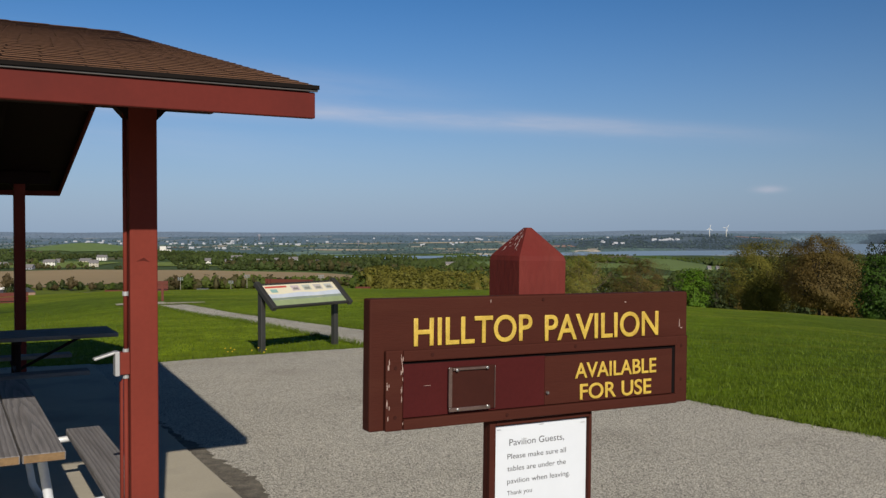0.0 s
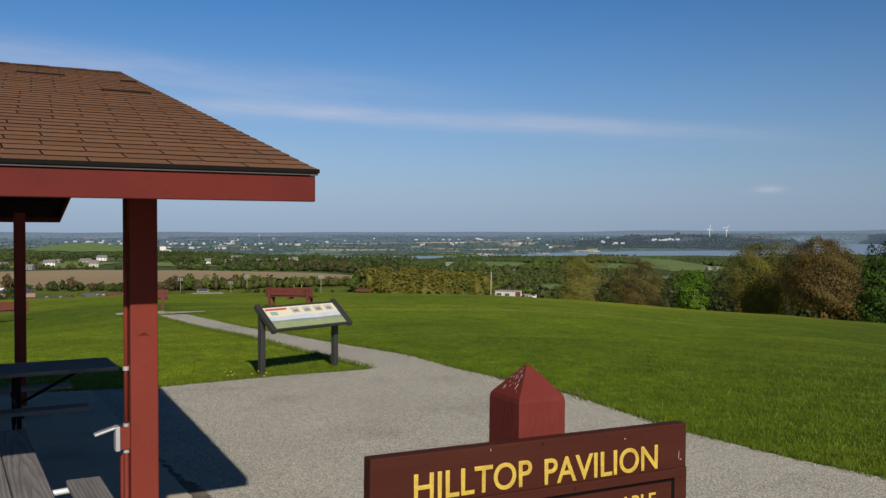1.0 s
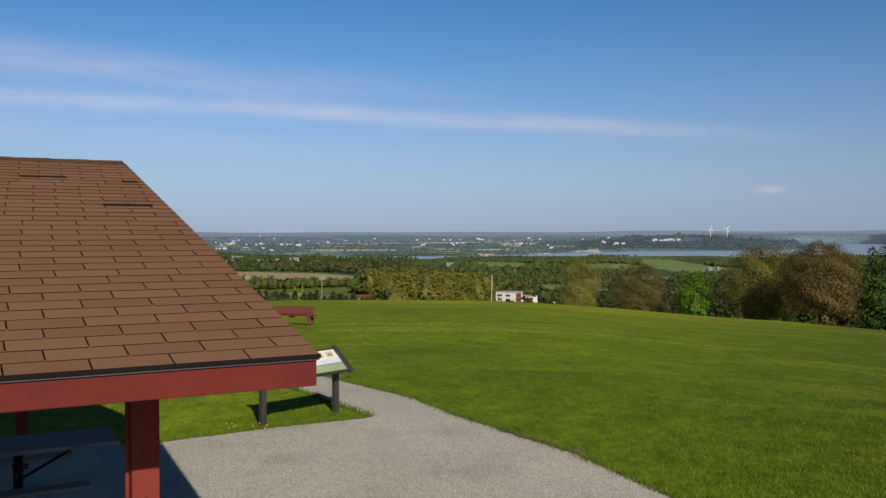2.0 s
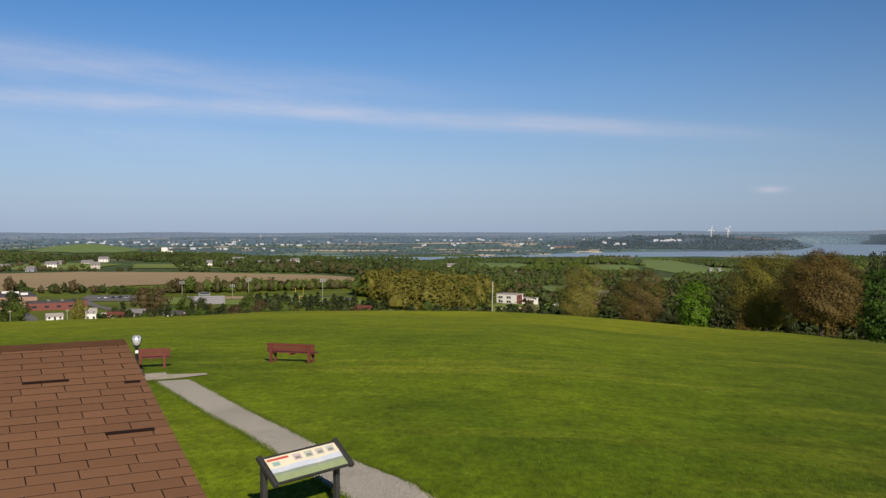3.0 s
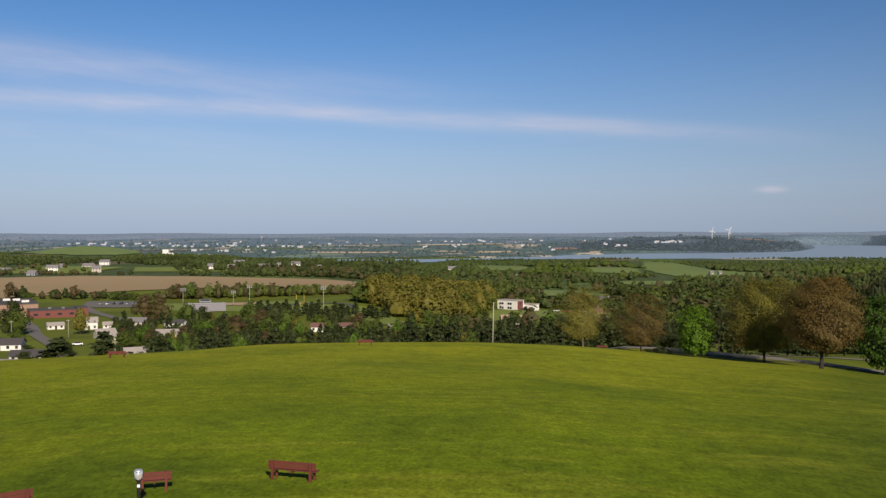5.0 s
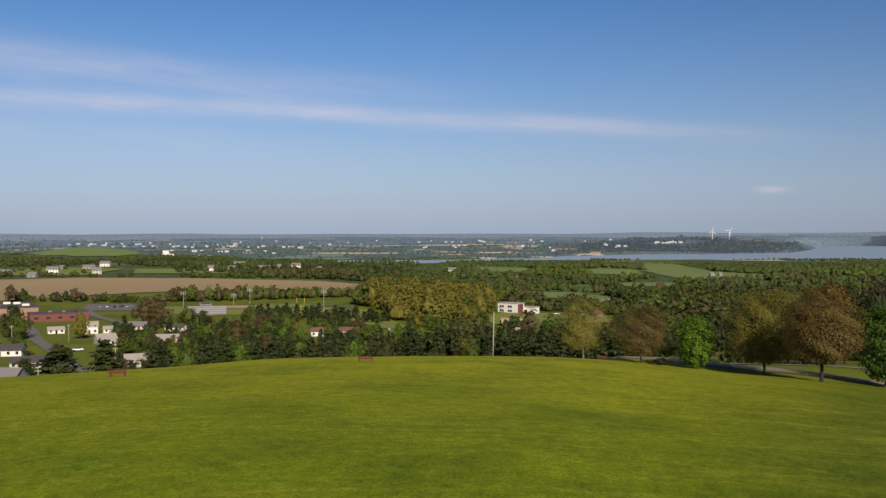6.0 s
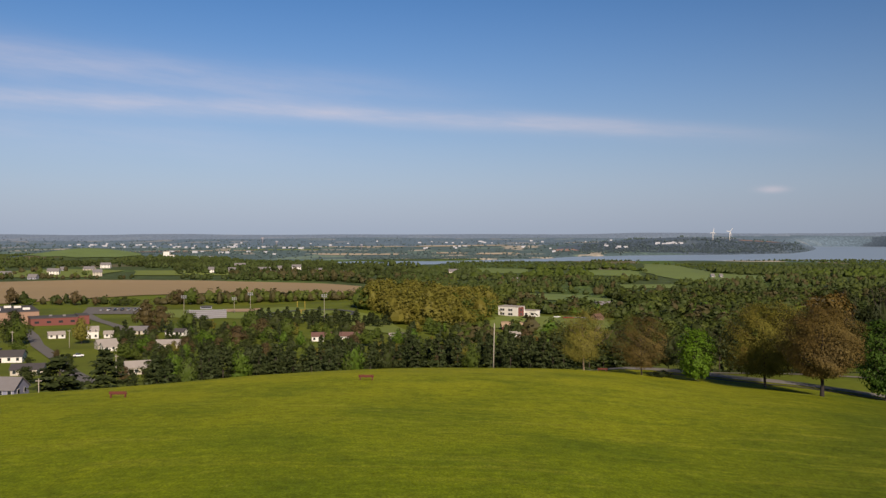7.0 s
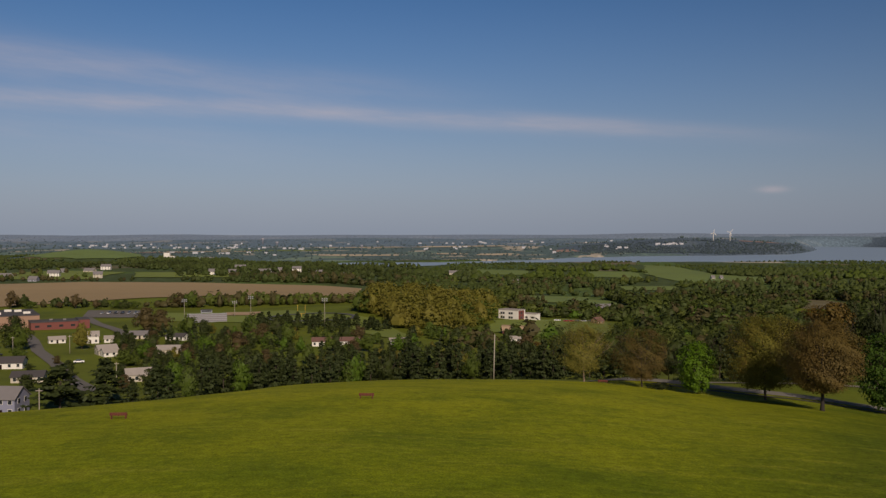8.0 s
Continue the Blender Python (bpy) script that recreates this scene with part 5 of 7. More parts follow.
for i in range(64):
    f = i / 63.0
    k = -0.285 + 0.415 * f + _b.uniform(-0.004, 0.004)
    y = 252 + 62 * math.sin(min(1.0, f * 1.35) * math.pi / 2) + (i % 3) * 13 + _b.uniform(-4, 4) - 40 * max(0, f - 0.72)
    h = _b.uniform(9.4, 12.6) + 1.8 * f
    if _b.random() < 0.17:
        v = _b.choice((0, 1, 4, 2, 0))
        plant("tree", *_leafy[v], k * y, y, h * 0.92, h * 0.62, _leafy_label[v] + " among the pine belt", "tree", "pine belt", i)
    else:
        plant("pine_tree", *_pines[i % 4], k * y, y, h, h * _b.uniform(0.60, 0.78), "dark pine in the belt below the crest", "tree", "pine belt", i * 1.3)
for i, (x, y, h, w) in enumerate(((-110, 256, 13.6, 22.0), (-97.5, 258, 14.2, 16.5), (-90, 258, 7.5, 7), (-84, 262, 10.5, 10), (-79, 256, 9.5, 9))):
    plant("pine_tree", *_pines[i % 4], x, y, h, w, "broad dark pine beside the village houses", "tree", "village pines", i)


# ---- village trees, each standing alone ----
def village_trees():
    r = random.Random(17)
    n = 0
    spots = []
    while n < 190:
        k, y = r.uniform(-0.375, 0.10), 330 * (640 / 330) ** r.random()
        x = k * y
        if k < -0.31 and y < 520 and r.random() < 0.45:
            continue
        if k > -0.27 and y > 585 and y < 690:
            continue
        if k < -0.3 and y > 520:
            continue
        if any(math.hypot(x - hx, (y - hy) * 0.8) < hr for hx, hy, hr in KEEP_CLEAR):
            continue
        if any(math.hypot(x - a, (y - b) * 0.6) < 4.5 for a, b in spots):
            continue
        spots.append((x, y))
        pine = r.random() < 0.30
        h = r.uniform(5.0, 9.0) if k < -0.2 else r.uniform(6.0, 10.0)
        if pine:
            plant("pine_tree", *(_pines_far if y > 420 else _pines)[n % 4], x, y, h * 1.05, h * 0.62, "dark pine between the village gardens", "tree", "village trees", n)
        else:
            v = r.choices((0, 1, 2, 3, 4, 5), (6, 1.5, 1, 1.2, 6, 0.4))[0]
            plant("tree", *(_leafy_far if y > 420 else _leafy)[v], x, y, h, h * r.uniform(0.75, 1.05), _leafy_label[v] + " between village gardens", "tree", "village trees", n)
        n += 1


# room kept round houses, roads and pitches: x, y, radius
KEEP_CLEAR = [(-187, 372, 15), (-153, 322, 11), (-197, 488, 11), (-187, 494, 9), (-165, 428, 11), (-215, 487, 10), (-179, 515, 10), (-153, 503, 10), (-131, 426, 12), (-114, 322, 10),
              (-66, 466, 13), (-53, 470, 14), (-27, 488, 9), (19, 530, 8), (41, 526, 8), (-250, 585, 34), (-105, 650, 55), (-168, 640, 34), (40, 640, 22), (62, 720, 30), (-46, 580, 16), (-60, 640, 22), (-35, 545, 14), (68, 690, 30), (96, 690, 32), (98, 640, 28), (66, 630, 26), (92, 600, 22), (48, 600, 18), (72, 575, 18), (44, 575, 16)]
village_trees()


def garden_trees():
    """Loose trees and shrubs on the slope between the pines and the street."""
    r = random.Random(23)
    spots, n = [], 0
    while n < 46:
        k, y = r.uniform(-0.375, -0.20), r.uniform(296, 540)
        x = k * y
        if any(math.hypot(x - hx, (y - hy) * 0.8) < hr for hx, hy, hr in KEEP_CLEAR) or any(math.hypot(x - a, (y - b) * 0.5) < 5 for a, b in spots):
            continue
        if abs(x - np.interp(y, (255, 281, 333, 391, 452, 510), (-96, -112, -140, -169, -205, -234))) < 9:
            continue
        spots.append((x, y))
        h = r.uniform(4.0, 9.0) * (1 + 0.3 * (y > 420))
        v = r.choices((0, 1, 2, 3, 4, 5), (5, 1, 1, 1.6, 5, 0.4))[0]
        if r.random() < 0.25:
            plant("pine_tree", *_pines[n % 4], x, y, h * 1.1, h * 0.75, "dark pine among the hillside gardens", "tree", "garden trees", n)
        else:
            plant("tree", *_leafy[v], x, y, h, h * r.uniform(0.9, 1.25), _leafy_label[v] + " on the garden slope", "tree", "garden trees", n)
        n += 1


garden_trees()
# trees of the village street and of its back yards
OLD_STREET_TREES = [
    (4, -224, 468, 17, 17), (0, -216, 455, 14, 13), (4, -232, 452, 13, 13),
    (5, -187, 462, 13.5, 11), (3, -170, 393, 4, 5), (0, -137, 385, 8.5, 11),
    (2, -137, 412, 9.5, 10.5), (3, -126, 386, 8.5, 9), (3, -190, 570, 16, 17),
    (3, -178, 563, 15, 15), (0, -160, 560, 12, 13), (3, -116, 402, 9, 9),
    (4, -105, 400, 8, 9), (3, -176, 500, 5, 5), (2, -91, 302, 11.5, 8),
    (2, -31, 305, 13.0, 9.0), (0, -133, 240, 6, 7), (4, -98, 300, 8, 9)]
YARD_TREES = [
    (0, -118, 545, 14, 14), (4, -100, 530, 13, 14), (0, -88, 500, 11, 12),
    (2, -92, 470, 9, 10), (0, -40, 455, 9, 10), (2, -24, 452, 10, 9),
    (4, -172, 371, 3, 5), (4, -158, 376, 4, 6), (0, -149, 346, 3.5, 4.5),
    (4, -142, 340, 4.5, 5), (0, -133, 262, 5, 6), (4, -140, 300, 6, 8),
    (0, -200, 420, 6, 8), (4, -206, 400, 7, 9), (4, -150, 460, 8, 9),
    (0, -170, 470, 6, 8), (4, -172, 478, 6, 7), (3, -158, 486, 8, 8)]
for v, x, y, h, w in OLD_STREET_TREES + YARD_TREES:
    plant("tree", *_leafy[v], x, y, h, w, _leafy_label[v] + " beside the village street", "tree", "village trees", x)
for v, x, y, h, w in ((3, -384, 795, 16, 13), (3, -327, 795, 13, 12), (3, -308, 792, 8, 9), (3, -342, 797, 6, 8), (0, -367, 796, 7, 14), (0, -290, 792, 8, 11), (4, -282, 790, 8, 10), (0, -273, 792, 7, 11), (3, -236, 800, 14, 14), (0, -226, 800, 16, 17)):
    plant("tree", *_leafy_far[v], x, y, h, w, _leafy_label[v] + " along the edge of the tilled field", "tree", "field edge trees", x)
for i in range(24):
    k = -0.208 + 0.0064 * i + 0.003 * math.sin(i * 5.0)
    plant("pine_tree", *_pines_far[i % 4], k * (585 + 14 * (i % 3)), 585 + 14 * (i % 3), 10.5 - 0.15 * i + 1.2 * math.sin(i * 3.0), 9.0, "dark pine in the row beside the sports field", "tree", "field pines", i)


# ---- woods too far to count ----
def patch(u, v):
    """Smooth patches between 0 and 1 over the plan."""
    return 0.5 + 0.5 * np.sin(u + 1.3 * np.sin(v * 0.9)) * np.sin(v + 0.7 * np.sin(u * 1.2))


def scatter_wood(name, mats, regions, quads, size, seed, label, clear=(), thin=0.0):
    """Regions of (x/y from, x/y to, y from, y to, trees, height from, height to, first material, last material)."""
    rng = np.random.default_rng(seed)
    forms = []
    for i in range(9):
        core = lumpy_core(rng, 8, 5, 0.0, 0.70) if quads > 40 else lumpy_core(rng, 6, 3, 0.0, 0.86)
        if i % 9 == 8 and quads > 200:        # pointed evergreens among the round crowns
            core[..., :2] *= (1.25 * (1.04 - core[..., 2:3])) ** 0.9
        if quads > len(core):
            leaves = leafy_crown(rng, quads - len(core), 54, size, 0.03, 0.45, 0.04)
            if i % 9 == 8 and quads > 200:
                leaves[..., :2] *= (1.25 * (1.04 - leaves[..., 2:3])).clip(0.05) ** 0.9
            core = np.concatenate([core * np.array([0.72, 0.72, 0.90]), leaves])
        forms.append(core)
    quads = len(forms[0])
    all_q, all_s = [], []
    for k0, k1, y0, y1, n, h0, h1, m0, m1 in regions:
        n = int(n)
        k = rng.uniform(k0, k1, n)
        y = np.sqrt(rng.uniform(y0 * y0, y1 * y1, n))
        x = k * y
        keep = np.ones(n, bool)
        for cx, cy, rx, ry in clear:
            keep &= ((x - cx) / rx) ** 2 + ((y - cy) / ry) ** 2 > 1
        keep &= patch(x / 47, y / 83) > thin
        x, y = x[keep], y[keep]
        z = land(x, y)
        ok = z > WATER_Z + 0.5 if y0 > 1950 else np.ones(len(z), bool)
        x, y, z = x[ok], y[ok], z[ok]
        h = (h0 + (h1 - h0) * patch(x / 31 + 1, y / 57)) * rng.uniform(0.62, 1.18, len(x))
        w = 0.5 * (h0 + h1) * rng.uniform(0.55, 1.0, len(x)) + 0.45 * h
        a = rng.uniform(0, 6.28, len(x))
        mix = np.clip(patch(x / 90 + 3, y / 140) * 0.65 + rng.random(len(x)) * 0.35, 0, 0.999)
        s = (m0 + np.floor(mix * (m1 - m0 + 1))).astype(int)
        for i in range(len(forms)):
            sel = np.arange(i, len(x), len(forms))
            if len(sel) == 0:
                continue
            q = forms[i][None]
            c, sn = np.cos(a[sel])[:, None, None], np.sin(a[sel])[:, None, None]
            wide = rng.uniform(0.75, 1.45, len(sel))[:, None, None]
            X = (q[..., 0] * c - q[..., 1] * sn) * w[sel][:, None, None] * wide + x[sel][:, None, None]
            Y = (q[..., 0] * sn + q[..., 1] * c) * w[sel][:, None, None] + y[sel][:, None, None]
            Zz = q[..., 2] * h[sel][:, None, None] + z[sel][:, None, None]
            all_q.append(np.stack([X, Y, Zz], -1).reshape(-1, 4, 3))
            all_s.append(np.repeat(s[sel], len(forms[i])))
    put(name, quads_mesh(name, np.concatenate(all_q), mats, np.concatenate(all_s)), label=label, category="woodland", kind="stuff")


CLEARINGS = [(58, 735, 42, 46), (72, 690, 50, 66), (105, 740, 44, 40), (60, 620, 40, 50), (98, 640, 34, 75), (84, 580, 26, 34), (130, 1060, 62, 105), (205, 780, 22, 26), (430, 1500, 95, 150), (430, 1760, 66, 230), (300, 1590, 62, 130), (287, 1270, 58, 85), (168, 970, 32, 125), (105, 1660, 55, 110)]
# the olive grove
scatter_wood("grove", [L_OLIVE, L_OLIVE, L_GREEN, L_RUSSET], [(-0.085, 0.048, 612, 930, 520, 13, 20, 0, 1), (-0.09, 0.05, 640, 960, 90, 11, 17, 2, 3), (-0.098, -0.06, 700, 830, 40, 12, 16, 2, 2)], 260, 0.066, 31,
             "dense grove of trees in olive spring leaf", ((-76, 640, 40, 62), (58, 735, 34, 42), (45, 640, 30, 40)))
# the valley woods, near and middle
scatter_wood("valley_woodland", [L_VALE, L_LIME, L_DULL, L_DEEP, L_BRIGHT, L_MID],
             [(0.07, 0.30, 560, 800, 130, 10, 15, 0, 3), (0.28, 0.50, 480, 1080, 420, 9, 15, 0, 3), (0.05, 0.30, 800, 1080, 170, 10, 15, 0, 3), (0.07, 0.50, 560, 1080, 480, 10, 14, 5, 5), (0.07, 0.50, 560, 1080, 190, 9, 13, 1, 1), (0.07, 0.50, 560, 1080, 190, 9, 15, 3, 3), (0.07, 0.50, 560, 1080, 420, 10, 14, 0, 0), (0.07, 0.50, 560, 1080, 220, 10, 14, 3, 3), (0.10, 0.50, 400, 900, 60, 9, 13, 4, 4), (0.0, 0.05, 460, 600, 30, 7, 10, 0, 3)], 80, 0.165, 32,
             "mixed spring woodland filling the valley", tuple(CLEARINGS), 0.20)
scatter_wood("hillside_woodland", [L_VALE, L_LIME, L_DULL, L_DEEP, L_BRIGHT, L_AMBER],
             [(0.13, 0.50, 330, 560, 210, 9, 14, 0, 0), (0.13, 0.50, 330, 560, 60, 9, 14, 2, 3), (0.10, 0.36, 340, 620, 80, 9, 13, 1, 1), (0.12, 0.50, 340, 600, 70, 9, 15, 3, 3), (0.10, 0.40, 400, 640, 26, 8, 12, 4, 5)], 330, 0.062, 38,
             "mixed spring woodland on the slope below the lawn", tuple(CLEARINGS), 0.12)
scatter_wood("valley_hedges", [L_VALE, L_LIME, L_DULL, L_DEEP, L_MID],
             [(-0.31, -0.09, 800, 845, 150, 8, 13, 0, 3), (-0.49, -0.31, 800, 815, 22, 6, 12, 1, 3), (-0.36, -0.08, 1135, 1190, 110, 6, 10, 2, 4), (-0.24, -0.08, 1135, 1260, 200, 10, 15, 0, 4), (-0.34, -0.20, 1480, 1700, 240, 9, 14, 3, 4), (-0.50, -0.30, 1150, 1180, 40, 5, 9, 2, 4),
              (-0.52, -0.28, 1560, 1760, 200, 8, 12, 3, 4), (-0.30, -0.03, 1270, 1900, 760, 9, 13, 3, 4), (-0.06, 0.50, 1080, 1480, 500, 9, 14, 0, 4), (-0.06, 0.50, 1080, 1480, 800, 9, 14, 4, 4), (-0.52, -0.40, 1180, 1420, 50, 8, 12, 0, 3)], 46, 0.21, 33,
             "hedgerows and copses between fields and houses", tuple(CLEARINGS) + ((-560, 1300, 60, 90), (-300, 1360, 40, 30), (-250, 1330, 40, 25)), 0.16)
scatter_wood("riverside_woods", [L_MID, L_GREEN, L_HAZE],
             [(-0.05, 0.50, 1480, 1760, 1000, 8, 12, 0, 1), (-0.02, 0.50, 1760, 2010, 1300, 3.0, 5.0, 0, 1), (-0.52, -0.12, 1750, 2100, 1250, 6, 9, 0, 0), (-0.52, -0.24, 2100, 2240, 500, 6, 9, 0, 0), (-0.12, -0.02, 1700, 1880, 260, 2.5, 4.5, 0, 0), (-0.10, 0.16, 2200, 2400, 420, 4, 6, 2, 2), (0.16, 0.52, 2010, 2180, 900, 3.0, 5.0, 0, 0)], 18, 0.27, 34,
             "low woods along the river", tuple(CLEARINGS) + ((-850, 2130, 165, 190), (-760, 1890, 70, 100), (-110, 1900, 115, 200)))
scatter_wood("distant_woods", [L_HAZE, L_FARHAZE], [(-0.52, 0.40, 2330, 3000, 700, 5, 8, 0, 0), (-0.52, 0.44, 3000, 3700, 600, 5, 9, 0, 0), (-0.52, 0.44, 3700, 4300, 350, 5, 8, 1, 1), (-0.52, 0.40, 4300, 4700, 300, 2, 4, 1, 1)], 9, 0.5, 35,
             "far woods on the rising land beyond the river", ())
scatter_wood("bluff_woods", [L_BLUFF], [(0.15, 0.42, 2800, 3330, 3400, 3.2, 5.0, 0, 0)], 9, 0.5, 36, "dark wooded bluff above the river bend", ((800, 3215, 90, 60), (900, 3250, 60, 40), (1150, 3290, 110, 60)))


# ---- fields, roads and pitches of the valley ----
draped("field", wavy([(-560, 1086), (-454, 1132), (-320, 1122), (-198, 1092), (-100, 1073), (-86, 925), (-150, 915), (-229, 935), (-306, 900), (-397, 806), (-480, 815)], 3.0, 30, 1), M_SOIL, 0.7, "bare brown tilled field", "field")
draped("field", wavy([(-745, 2010), (-800, 1975), (-890, 1985), (-960, 2050), (-985, 2150), (-960, 2260), (-850, 2300), (-750, 2240), (-715, 2120)], 8, 40, 2), material("hazy_hill_pasture", (0.125, 0.185, 0.050), 0.9, 0.25, 0.012, 0.2, space="World", stain=(0.07, 0.10, 0.045), stain_amount=0.7, stain_scale=0.012), 1.5, "bright green mounded hill field", "field")
draped("field", wavy([(-540, 1190), (-470, 1190), (-500, 1400), (-640, 1480), (-700, 1400), (-640, 1210)], 4, 40, 3), M_CROP, 0.8, "green pasture among far houses", "field")
draped("field", wavy([(-430, 1240), (-310, 1245), (-290, 1330), (-350, 1400), (-480, 1390)], 4, 40, 4), M_CROP, 0.8, "green pasture among far houses", "field")
for _pts, _lab in (([(362, 1480), (357, 1640), (395, 1800), (434, 1985), (492, 1950), (487, 1730), (500, 1600), (560, 1520), (560, 1440), (450, 1405), (391, 1380)], "pale green hillside pasture"),
                   ([(263, 1690), (357, 1700), (326, 1510), (244, 1550)], "pale green pasture between copses"), ([(246, 1338), (337, 1322), (314, 1240), (236, 1255)], "narrow green pasture between woods"),
                   ([(168, 1085), (196, 1060), (182, 890), (142, 915)], "green slope with scattered houses"), ([(58, 1755), (155, 1716), (140, 1600), (58, 1618)], "pale green field beside far farm"),
                   ([(88, 1168), (175, 1122), (160, 1010), (85, 1048)], "green hill pasture behind the grove")):
    draped("field", wavy(_pts, 4, 30, int(_pts[0][0])), M_PASTURE, 0.9, _lab, "field")
draped("field", wavy([(30, 625), (56, 585), (84, 565), (112, 598), (124, 680), (132, 735), (110, 780), (84, 745), (36, 708)], 3, 15, 7), M_CROP, 0.5, "green clearing around the white building", "field")
draped("dirt_patch", wavy([(40, 644), (62, 642), (64, 668), (42, 670)], 1.5, 6, 8), M_INFIELD, 0.9, "tan dirt patch in the clearing", "dirt")
draped("grass_bank", wavy([(-74, 620), (-50, 560), (-26, 528), (-18, 545), (-44, 640), (-70, 690), (-84, 668)], 1.5, 10, 9), M_CROP, 0.5, "green grass bank beside the grove", "grass bank")
draped("sports_field", wavy([(-205, 660), (-95, 628), (-80, 690), (-130, 735), (-235, 735)], 2.0, 14, 10), M_CROP, 0.4, "green school sports field", "sports field")
draped("infield", wavy([(-172, 700), (-148, 697), (-150, 728), (-178, 730)], 1.5, 6, 11), M_INFIELD, 0.8, "tan baseball infield", "infield")
# running track: a dark ring
_c, _rx, _ry = (-100, 668), 30, 24
put("running_track", shape("running_track", [(_c[0] + (_rx + s) * math.cos(a), _c[1] + (_ry + s) * math.sin(a), ground(_c[0] + _rx * math.cos(a), _c[1] + _ry * math.sin(a)) + 0.9) for s in (0, 5) for a in np.linspace(0, 2 * math.pi, 48, endpoint=False)],
                           [(i, (i + 1) % 48, 48 + (i + 1) % 48, 48 + i) for i in range(48)], material("dark_track_surface", (0.075, 0.078, 0.085), 0.9, 0.15, 0.1, 2.0, space="World")),
    label="dark oval running track", category="running track", kind="structure")


def ribbon(name, line, width, mat, lift, label, category="road"):
    """A road that follows the land along a line of points."""
    pts = []
    for (x0, y0), (x1, y1) in zip(line, line[1:]):
        n = max(2, int(math.hypot(x1 - x0, y1 - y0) / 6))
        pts += [(x0 + (x1 - x0) * k / n, y0 + (y1 - y0) * k / n) for k in range(n)]
    pts.append(line[-1])
    vs, fs = [], []
    for i, p in enumerate(pts):
        q0, q1 = pts[max(0, i - 3)], pts[min(len(pts) - 1, i + 3)]
        d = Vector((q1[0] - q0[0], q1[1] - q0[1])).normalized()
        for s in (-0.5, -0.17, 0.17, 0.5):
            x, y = p[0] - d.y * width * s, p[1] + d.x * width * s
            vs.append((x, y, ground(x, y) + lift))
    for i in range(len(pts) - 1):
        for j in range(3):
            fs.append((i * 4 + j, i * 4 + j + 1, i * 4 + 5 + j, i * 4 + 4 + j))
    put(name, shape(name, vs, fs, mat, smooth=True), label=label, category=category, kind="structure")


ribbon("road", [(-112, 290), (-140, 336), (-169, 391), (-205, 452), (-234, 510), (-262, 560)], 6.2, M_ROAD, 0.35, "grey village street running downhill")
ribbon("road", [(-275, 690), (-248, 640), (-214, 585), (-194, 548), (-172, 536)], 7.0, M_ROAD, 0.4, "grey side street past the school")
PARK_ROAD = material("pale_park_road", (0.175, 0.160, 0.130), 0.9, 0.12, 0.3, 5.0, space="World")
ribbon("park_road", [(150, 142), (125, 160), (108, 173), (91, 186.5), (82, 192.8), (73, 199.3), (62, 208), (50, 217), (36, 223), (14, 227)], 6.0, PARK_ROAD, 0.14, "pale park road curving below the lawn")
ribbon("park_road", [(50, 219), (60, 236), (72, 249), (88, 256), (108, 258), (130, 252)], 4.0, PARK_ROAD, 0.16, "narrow pale loop road at the edge of the wood")
# dark ribbon that paints the trees' shadow along the road's near edge
ribbon("ditch", [(146, 137), (121, 155), (104, 168), (87.5, 181.5), (78.5, 187.8), (69.5, 194.3), (58.5, 203), (48, 211)], 2.6, material("tree_shade_strip", (0.040, 0.034, 0.015), 0.95, 0.3, 0.5, 6.0, space="World"), 0.10, "dark strip painting the tree shade along the park road", "ditch")
draped("parking_lot", [(-280, 692), (-238, 692), (-258, 768), (-305, 768)], M_ROAD, 0.4, "grey school parking lot", "parking lot")


# ---- houses ----
def wall_paint(name, c):
    return material(name, c, 0.7, 0.06, 0.5, 6.0)


W_WHITE, W_CREAM, W_GREY, W_BRICK, W_TAN = (wall_paint(n, c) for n, c in (("white_siding", (0.60, 0.58, 0.52)), ("cream_siding", (0.40, 0.36, 0.28)), ("pale_grey_siding", (0.23, 0.235, 0.265)),
                                                                         ("red_brickwork", (0.145, 0.042, 0.032)), ("tan_brickwork", (0.26, 0.16, 0.105))))
R_DARK, R_GREY, R_RED, R_PALE = (material(n, c, 0.85, 0.12, 0.6, 8.0) for n, c in (("dark_roof_shingle", (0.060, 0.055, 0.055)), ("grey_roof_shingle", (0.16, 0.15, 0.15)), ("rusty_roof_shingle", (0.14, 0.075, 0.06)), ("pale_roof_shingle", (0.30, 0.27, 0.24))))


R_TAN = material("tan_roof_shingle", (0.33, 0.24, 0.15), 0.85, 0.12, 0.6, 8.0)
R_SEAT = material("dull_aluminium_seat", (0.22, 0.22, 0.23), 0.5, 0.1, 0.6, 8.0)


